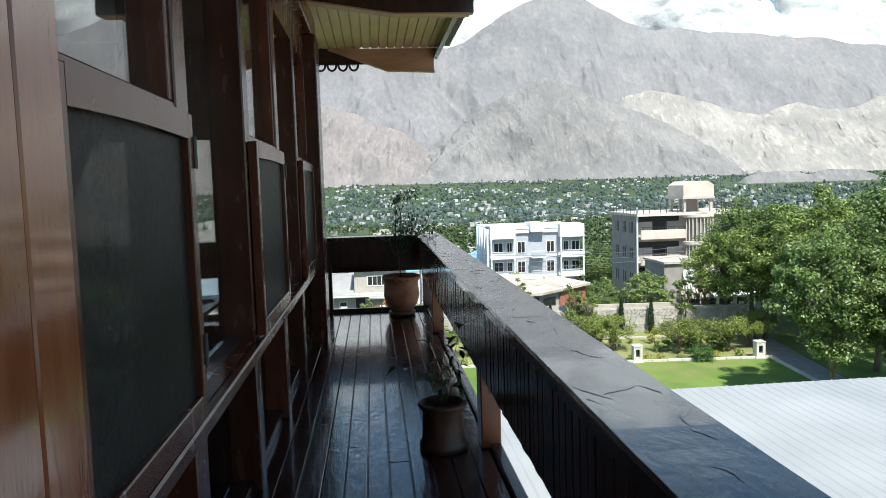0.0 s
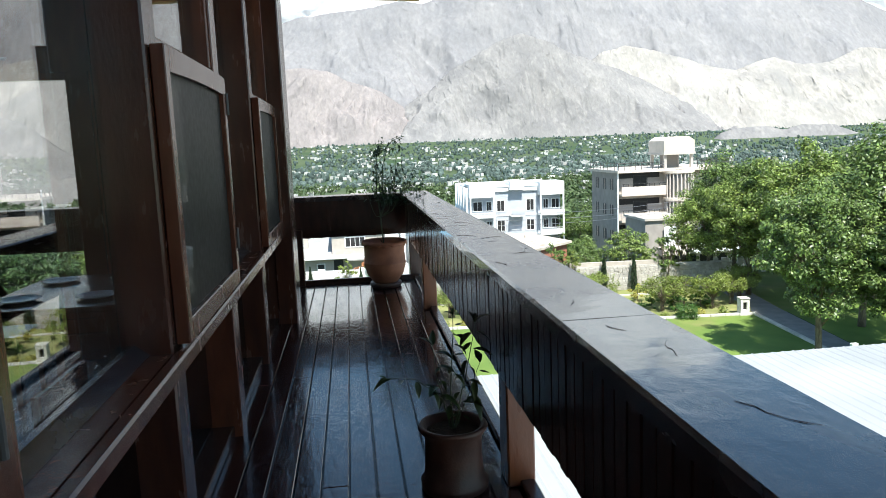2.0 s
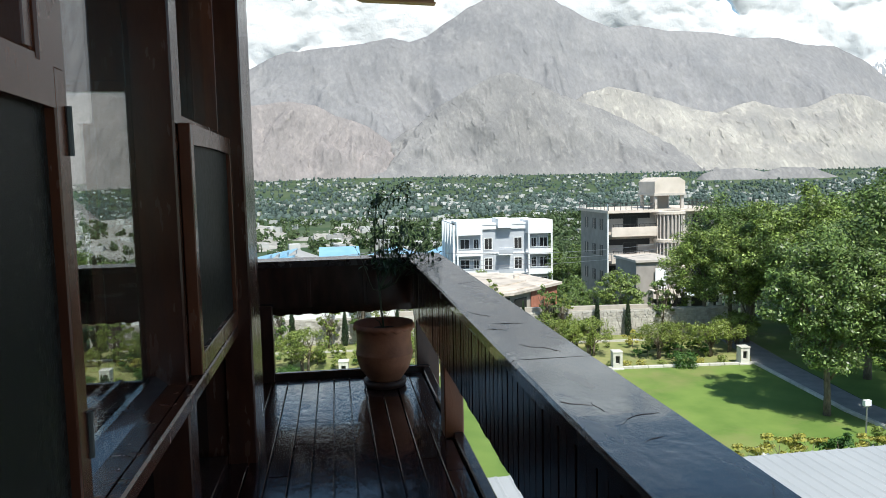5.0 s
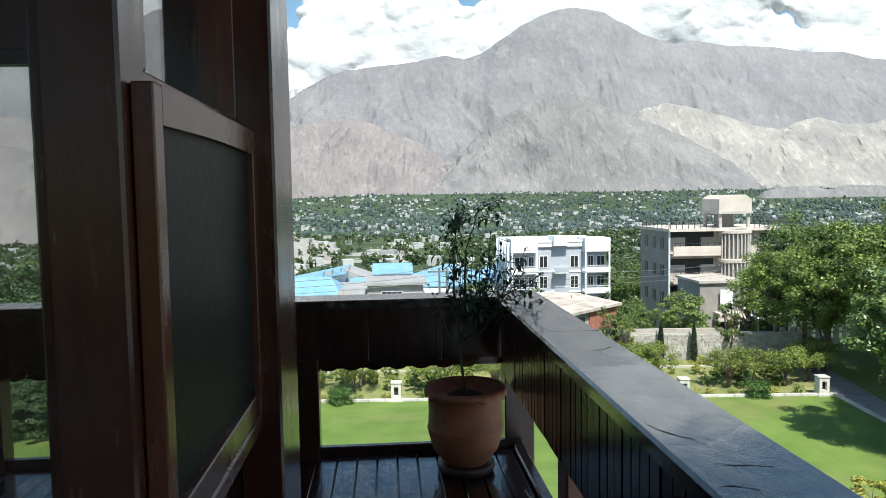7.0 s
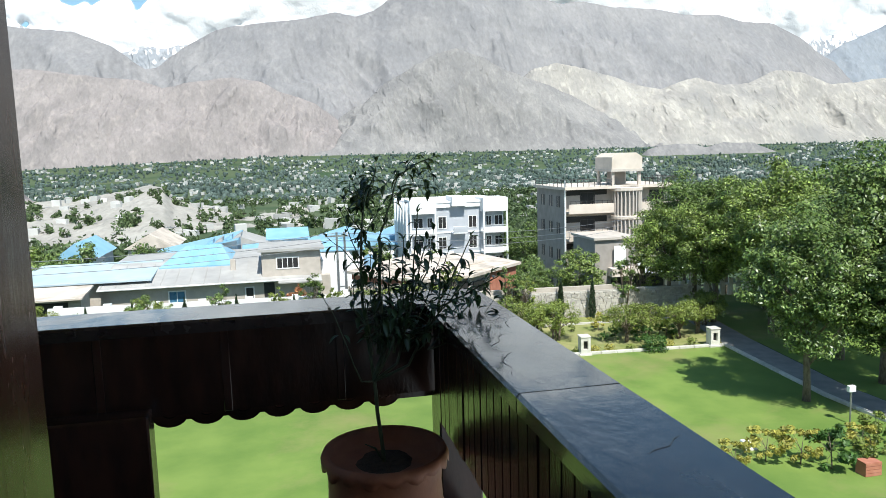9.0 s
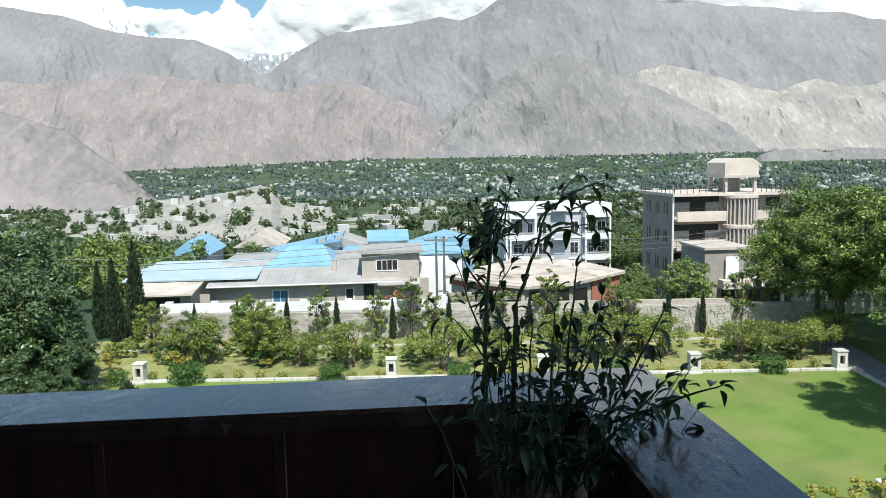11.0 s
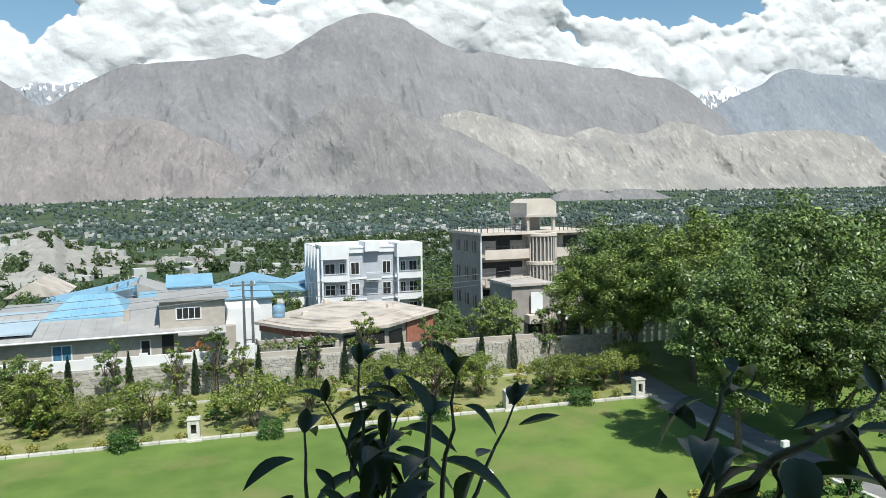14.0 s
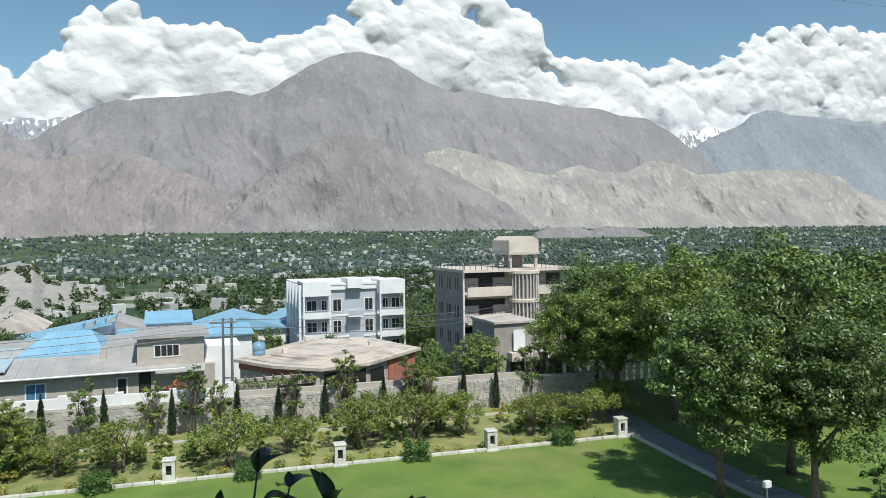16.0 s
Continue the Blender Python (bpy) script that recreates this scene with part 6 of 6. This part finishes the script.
part("wing", prism([(91.5, -8.85), (97.5, -8.25), (102.0, -8.85), (102.0, -9.0), (97.5, -8.4), (91.5, -9.0)], "x", -5.0, 9.2), ROOF_BLUE, blue, "blue sheet roof wing")
part("wing_wall", abox(-4.8, 9.0, 92.0, 101.4, -15.5, -9.02), WHITE, blue)
for i in range(6):
    win(blue, -4.6 + i * 0.62, 92.0, -9.9, 0.58, 0.7, FRAME_WHITE, DARK_OPEN, 1)
part("wing", prism([(103.0, -8.4), (108.0, -7.45), (113.0, -8.4), (113.0, -8.55), (108.0, -7.6), (103.0, -8.55)], "x", -2.4, 3.2), ROOF_BLUE, blue, "blue sheet roof wing")
part("wing_wall", abox(-2.2, 3.0, 103.4, 112.6, -15.5, -8.56), WHITE, blue)
part("wing", prism([(78.0, -9.0), (86.0, -8.2), (86.0, -8.35), (78.0, -9.15)], "x", -25.0, -12.4), ROOF_BLUE_PALE, blue, "faded blue sheet roof")
part("wing_wall", abox(-24.6, -16.3, 79.0, 86.0, -16.0, -9.16), BLOCK, blue)
for i in range(14):
    x = -16.8 + i * 1.3
    part("roof_seam", prism([(77.2, -9.6), (84.0, -8.3), (84.0, -8.25), (77.2, -9.55)], "x", x, x + 0.06), ROOF_GREY, bh)
part("chimney", abox(-5.4, -4.9, 80.5, 81.0, -9.1, -7.9, bevel=0.03), BLOCK, bh)
part("end_wall", abox(3.4, 6.6, 79.0, 84.0, -15.0, -8.2), WHITE, bh, "white plastered end wall")
part("canopy", prism([(76.4, -9.95), (78.0, -9.62), (78.0, -9.5), (76.4, -9.83)], "x", -0.8, 3.3), ROOF_GREY, bh, "small grey canopy")
yh = thing("hut", "small house with a tin awning beside the wall", "house", "", (0, 0, 0))
part("wall", abox(-22.4, -17.6, 74.0, 77.0, -14.0, -9.7), BLOCK, yh)
part("roof", prism([(73.0, -9.7), (77.2, -9.25), (77.2, -9.1), (73.0, -9.55)], "x", -22.8, -17.2), ROOF_FLAT, yh)
part("opening", abox(-21.8, -18.6, 73.95, 73.998, -12.2, -10.0), DARK_OPEN, yh)
for (x, y, z, w, d, h, rm, lab) in ((-18.2, 118, -14.5, 3.0, 5, 4.6, ROOF_FLAT, "small house with a pale pitched roof"), (-26.2, 112, -15.5, 2.2, 5, 5.4, ROOF_BLUE, "small white house with a blue roof"), (10.0, 122, -16.0, 6.5, 6, 4.5, ROOF_BLUE, "white house with a blue sheet roof"),
                                    (-7.0, 134, -17.0, 5, 5, 4.5, ROOF_GREY, "small grey roofed house"), (21.0, 128, -18.0, 5, 5, 6.5, ROOF_BLUE, "house with a blue sheet roof")):
    hh = thing("house", lab, "house", "houses beyond the wall")
    part("wall", abox(x - w, x + w, y - d, y + d, z - 6, z + h), WHITE if rm == ROOF_BLUE else CONCRETE_PINK, hh)
    part("roof", prism([(x - w - 0.5, z + h), (x + w + 0.5, z + h), (x, z + h + 2.0)], "y", y - d - 0.6, y + d + 0.6), rm, hh)
    win(hh, x - 1.6, y - d, z + h - 2.6, 1.3, 1.4)
    win(hh, x + 0.5, y - d, z + h - 2.6, 1.3, 1.4)

# ---- utility poles and wires ----
POLES = [(3.9, 62.5, -11.5, -3.9), (4.5, 62.7, -11.5, -3.9), (13.5, 150.0, -24.0, -9.0), (-20.0, 145.0, -24, -9.5), (-48.0, 70.0, -15, -4.2), (52.0, 92.0, -17.0, -5.5)]
for k, (x, y, z0, z1) in enumerate(POLES):
    p = thing("utility_pole", "slim grey steel utility pole", "pole", "utility poles")
    part("shaft", tube(bmesh.new(), [(x, y, z0), (x, y, z1)], [0.12, 0.08], 8), METAL, p)
    if k != 1:
        part("crossarm", abox(x - 0.9, x + 0.9, y - 0.06, y + 0.06, z1 - 0.35, z1 - 0.23), METAL, p)
        for dx in (-0.8, 0.0, 0.8):
            part("insulator", tube(bmesh.new(), [(x + dx, y, z1 - 0.23), (x + dx, y, z1 - 0.02)], [0.05, 0.05], 6), FRAME_WHITE, p)
part("rung_frame", abox(3.95, 4.45, 62.55, 62.6, -8.2, -8.1), METAL, bpy.data.objects["utility_pole"])
for (a, b, dz) in ((0, 4, 0.0), (0, 4, -0.5), (0, 4, -1.0), (0, 5, 0.0), (0, 5, -0.6), (0, 5, -1.1)):
    pa, pb = POLES[a], POLES[b]
    pts = []
    for i in range(13):
        f = i / 12
        pts.append((pa[0] + (pb[0] - pa[0]) * f, pa[1] + (pb[1] - pa[1]) * f, pa[3] - 0.05 + dz + (pb[3] - pa[3]) * f - 1.3 * 4 * f * (1 - f)))
    w = tagged(new("overhead_wire", mesh_of("overhead_wire", tube(bmesh.new(), pts, [0.022] * 13, 4), METAL)), "thin sagging overhead wire between poles", "wire", "overhead wires")

# ---- potted plants ----
def pot(name, label, x, y, r, h, material, saucer, neck):
    p = thing(name, label, "plant pot", "", (x, y, 0.002))
    if neck:
        prof = [(r * 0.98, 0.0), (r * 1.0, h * 0.12), (r * 0.88, h * 0.2), (r * 0.84, h * 0.5), (r * 0.84, h * 0.82), (r * 0.98, h * 0.92), (r * 1.02, h * 0.96), (r * 0.98, h), (r * 0.86, h * 0.99), (r * 0.8, h * 0.86)]
        prof.append((0.0, h * 0.86))
    else:
        prof = [(r * 0.55, 0.05), (r * 0.62, 0.07), (r * 0.86, h * 0.28), (r * 0.97, h * 0.45), (r * 1.0, h * 0.52), (r * 1.015, h * 0.535), (r * 0.985, h * 0.55), (r * 0.96, h * 0.75), (r * 0.97, h * 0.93), (r * 1.03, h * 0.955), (r * 1.04, h * 0.985), (r * 1.0, h), (r * 0.93, h * 0.99), (r * 0.9, h * 0.9)]
        prof.append((0.0, h * 0.9))
    part("vessel", lathe(prof, 40, 0.006), material, p, smooth=True)
    part("earth", lathe([(r * 0.82, h * 0.875), (r * 0.5, h * 0.9), (0.0, h * 0.91)], 20, 0.02), SOIL, p)
    if saucer:
        part("saucer", lathe([(r * 0.7, 0.0), (r * 0.76, 0.03), (r * 0.74, 0.055), (r * 0.66, 0.05), (0.0, 0.045)], 32), CLAY_DARK, p, smooth=True)
        rim = bmesh.new()
        rng = random.Random(3)
        n = 72
        lobes = [rng.uniform(0.4, 1.0) for _ in range(18)]
        rings = []
        for i in range(n):
            a = 2 * math.pi * i / n
            d = lobes[i // 4] * abs(math.sin(a * 9))
            ring = [(r * 0.97, h * 1.0), (r * 1.03, h * 1.01), (r * (1.065 + 0.02 * d), h * 0.975 - 0.01 * d), (r * (1.06 + 0.025 * d), h * 0.94 - 0.032 * d), (r * 1.0, h * 0.945)]
            rings.append([rim.verts.new((q * math.cos(a), q * math.sin(a), z)) for q, z in ring])
        for i in range(n):
            this, after = rings[i], rings[(i + 1) % n]
            for k in range(4):
                rim.faces.new((this[k], after[k], after[k + 1], this[k + 1]))
        bmesh.ops.recalc_face_normals(rim, faces=rim.faces[:])
        part("frilled_rim", rim, CLAY, p, "uneven frilled rim", smooth=True)
    return p


def leaf_mesh(length, width, curl, seed):
    """A folded, arching pointed leaf with thickness given by its fold."""
    bm = bmesh.new()
    n = 7
    rows = []
    for i in range(n + 1):
        t = i / n
        w = width * (math.sin(math.pi * min(1, t * 0.97 + 0.03)) ** 0.85) * (1 - 0.25 * t)
        z = -curl * length * t * t
        y = length * t
        fold = w * 0.28
        rows.append([bm.verts.new((-w / 2, y, z + fold)), bm.verts.new((0, y, z)), bm.verts.new((w / 2, y, z + fold))])
    for a, b in zip(rows, rows[1:]):
        bm.faces.new((a[0], a[1], b[1], b[0]))
        bm.faces.new((a[1], a[2], b[2], b[1]))
    return bm


LEAFS = [mesh_of("leaf", leaf_mesh(0.082, 0.040, 0.25, 0), LEAF_POT, True), mesh_of("leaf", leaf_mesh(0.072, 0.035, 0.6, 1), LEAF_POT, True), mesh_of("leaf", leaf_mesh(0.055, 0.029, -0.15, 2), LEAF_POT, True), mesh_of("leaf", leaf_mesh(0.098, 0.040, 0.45, 3), LEAF_POT, True)]


def put_leaf(parent, at, direction, k, s):
    o = new("leaf", LEAFS[k])
    o.parent = parent
    d = Vector(direction).normalized()
    q = d.to_track_quat('Y', 'Z')
    o.matrix_basis = Matrix.LocRotScale(Vector(at), q, (s, s, s))


def potted_shrub(name, label, stems, seed, leaf_gap, size, low=0.0):
    rng = random.Random(seed)
    pl = thing(name, label, "plant")
    count = 0
    for pts, r0, dense in stems:
        pts = [Vector(p) for p in pts]
        # smooth the line
        line = []
        for i in range(len(pts) - 1):
            for k in range(4):
                f = k / 4
                line.append(pts[i].lerp(pts[i + 1], f) + Vector((rng.uniform(-1, 1), rng.uniform(-1, 1), 0)) * 0.003)
        line.append(pts[-1])
        part("stem", tube(bmesh.new(), line, [r0 * (1 - 0.75 * i / len(line)) for i in range(len(line))], 6), STEM, pl)
        acc = 0.0
        for a, b in zip(line, line[1:]):
            acc += (b - a).length
            while acc > leaf_gap / dense:
                acc -= leaf_gap / dense
                if a.z < low:
                    continue
                ang = rng.uniform(0, 2 * math.pi)
                up = rng.uniform(-0.95, 0.45)
                d = Vector((math.cos(ang), math.sin(ang), up))
                put_leaf(pl, a + d * 0.012, d, rng.randint(0, 3), size * rng.uniform(0.65, 1.2))
                count += 1
        tip = (line[-1] - line[-2]).normalized()
        if line[-1].z > low:
            for k in range(3):
                put_leaf(pl, line[-1], tip + Vector((rng.uniform(-0.7, 0.7), rng.uniform(-0.7, 0.7), rng.uniform(-0.5, 0.3))), k, size * rng.uniform(0.6, 0.95))
    return pl


POT_Y = 9.47
pot("terracotta_pot", "large terracotta pot with frilled rim on a saucer", 0.35, POT_Y, 0.235, 0.52, CLAY, True, False)
B = (0.35, 9.47, 0.46)
STEMS = [
    ([B, (0.32, 9.55, 0.85), (0.30, 9.62, 1.11), (0.31, 9.66, 1.35), (0.34, 9.74, 1.5), (0.40, 9.86, 1.60)], 0.009, 0.9),
    ([(0.35, 9.76, 1.48), (0.39, 9.79, 1.57), (0.403, 9.80, 1.65)], 0.003, 1.0),
    ([(0.36, 9.78, 1.50), (0.43, 9.83, 1.54), (0.49, 9.88, 1.595)], 0.003, 1.1),
    ([(0.33, 9.72, 1.47), (0.36, 9.86, 1.55), (0.402, 10.0, 1.60)], 0.003, 2.2),
    ([(0.33, 9.72, 1.47), (0.29, 9.82, 1.53), (0.30, 9.92, 1.58)], 0.003, 2.2),
    ([(0.326, 9.535, 0.78), (0.37, 9.54, 0.9), (0.37, 9.60, 1.12), (0.38, 9.61, 1.35), (0.42, 9.61, 1.46), (0.46, 9.61, 1.585)], 0.010, 0.35),
    ([(0.46, 9.61, 1.585), (0.50, 9.605, 1.615), (0.54, 9.595, 1.64), (0.575, 9.59, 1.655), (0.61, 9.60, 1.664)], 0.004, 1.6),
    ([(0.48, 9.61, 1.59), (0.52, 9.64, 1.65), (0.55, 9.66, 1.67)], 0.003, 1.6),
    ([(0.43, 9.61, 1.50), (0.49, 9.63, 1.54), (0.56, 9.62, 1.55), (0.60, 9.60, 1.54)], 0.003, 1.9),
    ([(0.53, 9.60, 1.63), (0.55, 9.62, 1.60), (0.57, 9.61, 1.57)], 0.003, 1.6),
    ([(0.57, 9.59, 1.652), (0.58, 9.57, 1.62), (0.585, 9.56, 1.60)], 0.003, 1.6),
    ([(0.31, 9.63, 1.2), (0.24, 9.62, 1.3), (0.17, 9.62, 1.36)], 0.003, 0.8),
    ([(0.31, 9.64, 1.24), (0.26, 9.58, 1.36), (0.23, 9.6, 1.46)], 0.003, 1.1),
    ([(0.31, 9.65, 1.32), (0.36, 9.70, 1.40), (0.39, 9.72, 1.44)], 0.003, 1.6),
    ([(0.31, 9.65, 1.38), (0.26, 9.68, 1.45), (0.25, 9.70, 1.5)], 0.003, 1.6),
    ([(0.326, 9.535, 0.78), (0.42, 9.52, 0.85), (0.50, 9.58, 1.08), (0.52, 9.62, 1.28), (0.54, 9.62, 1.44)], 0.007, 1.3),
    ([(0.50, 9.58, 1.08), (0.57, 9.60, 1.2), (0.60, 9.6, 1.37)], 0.004, 1.5),
    ([(0.326, 9.535, 0.78), (0.46, 9.48, 0.85), (0.58, 9.52, 1.06), (0.66, 9.54, 1.18), (0.74, 9.54, 1.34)], 0.007, 1.3),
    ([(0.58, 9.52, 1.06), (0.68, 9.45, 1.12), (0.76, 9.38, 1.18), (0.79, 9.33, 1.21)], 0.005, 1.3),
    ([(0.50, 9.5, 0.95), (0.62, 9.44, 1.10), (0.70, 9.42, 1.2)], 0.005, 1.6),
    ([(0.326, 9.535, 0.78), (0.38, 9.48, 0.9), (0.45, 9.52, 1.08), (0.46, 9.55, 1.24), (0.47, 9.57, 1.34)], 0.006, 1.6),
    ([(0.326, 9.535, 0.78), (0.36, 9.5, 0.85), (0.40, 9.55, 1.0), (0.41, 9.58, 1.2), (0.42, 9.60, 1.3)], 0.006, 1.5),
    ([(0.33, 9.55, 0.95), (0.26, 9.56, 1.08), (0.27, 9.58, 1.2)], 0.004, 1.1),
    ([(0.326, 9.535, 0.78), (0.27, 9.48, 0.8), (0.18, 9.5, 1.06), (0.14, 9.5, 1.14)], 0.004, 0.7),
    ([(0.60, 9.53, 1.08), (0.62, 9.58, 1.2), (0.66, 9.6, 1.28)], 0.004, 1.6),
    ([B, (0.31, 9.44, 0.54), (0.27, 9.42, 0.57)], 0.006, 0.6),
]
rs = random.Random(21)
for k in range(22):
    x, y, z = rs.uniform(0.26, 0.84), rs.uniform(9.46, 9.64), rs.uniform(1.08, 1.36)
    z -= 0.5 * max(0.0, x - 0.55)
    STEMS.append(([(0.35 + 0.4 * (x - 0.35), 9.5, 0.9), (0.35 + 0.8 * (x - 0.35), y - 0.02, z - 0.12), (x, y, z)], 0.0028, 1.6))
for tip in ((0.33, 9.98, 1.59), (0.37, 10.0, 1.62), (0.41, 10.0, 1.56), (0.38, 9.96, 1.54)):
    STEMS.append(([(0.34, 9.78, 1.50), (0.35, 9.9, 1.53), tip], 0.003, 1.0))
potted_shrub("citrus_shrub", "potted citrus shrub with dark glossy leaves", STEMS, 4, 0.024, 0.6, 0.95)
pot("clay_pot", "small dark clay pot with flared rim", 0.41, 4.50, 0.155, 0.30, CLAY_DARK, False, True)
C = (0.41, 4.5, 0.25)
SMALL = [
    ([C, (0.41, 4.5, 0.45), (0.42, 4.5, 0.62), (0.43, 4.5, 0.80)], 0.005, 0.7),
    ([C, (0.46, 4.5, 0.45), (0.5, 4.51, 0.6), (0.53, 4.5, 0.76)], 0.004, 0.8),
    ([C, (0.37, 4.48, 0.42), (0.34, 4.46, 0.55), (0.33, 4.46, 0.68)], 0.004, 0.8),
    ([(0.37, 4.48, 0.42), (0.25, 4.44, 0.54), (0.12, 4.42, 0.56)], 0.003, 0.6),
    ([C, (0.5, 4.55, 0.42), (0.56, 4.58, 0.55)], 0.003, 0.9),
]
potted_shrub("young_shrub", "thin potted shrub with narrow drooping leaves", SMALL, 7, 0.03, 1.0, 0.33)

# ---- small repeated pieces ----
# floor planks
PL = {}


def plank(x, y0, y1, w):
    key = (round(w, 3), round(y1 - y0, 2))
    if key not in PL:
        PL[key] = mesh_of("plank", abox(-w / 2, w / 2, 0, y1 - y0, -0.033, 0.0, bevel=0.004), PAINT_FLOOR)
    o = new("plank", PL[key])
    o.parent = deck
    o.matrix_basis = pose(x, y0, rr.uniform(-0.0025, 0.0), 0, rr.uniform(-0.35, 0.35), 0)


w = 0.128
for i in range(12):
    x = DECK_L + 0.064 + i * w
    y = -3.2
    ends = sorted(round(rr.uniform(-2.4, 9.0), 1) for _ in range(3)) + [9.8]
    last = -3.2
    for e in ends:
        if e - last > 0.7:
            plank(x, last + 0.002, e - 0.002, w - 0.007)
            last = e
for i in range(30):
    plank(DECK_L - 0.066 - 0.1 - i * w, 8.46, 9.8, w - 0.007)
# upright slats inside the railing
SL = [mesh_of("slat", abox(0, 0.018 + 0.004 * k, 0, 0.077, 0.53 + d, 0.964, bevel=0.004), PAINT_DARK) for k, d in enumerate((0.0, 0.003, -0.003))]
for i in range(160):
    y = -3.15 + i * 0.081
    if y > 9.72:
        break
    o = new("slat", SL[rr.randint(0, 2)])
    o.parent = railing
    o.matrix_basis = pose(0.618 + rr.uniform(-0.002, 0.002), y, 0, 0, 0, rr.uniform(-0.8, 0.8))
# boards of the clad wall
BD = mesh_of("board", abox(0, 0.022, 0.004, 0.186, 0.0, WALL_H - 0.02, bevel=0.005), PAINT_PANEL_LIT)
for i in range(24):
    y = 1.50 - (i + 1) * 0.19
    o = new("board", BD)
    o.parent = wall_boards
    o.matrix_basis = pose(-0.598, y, 0.01)
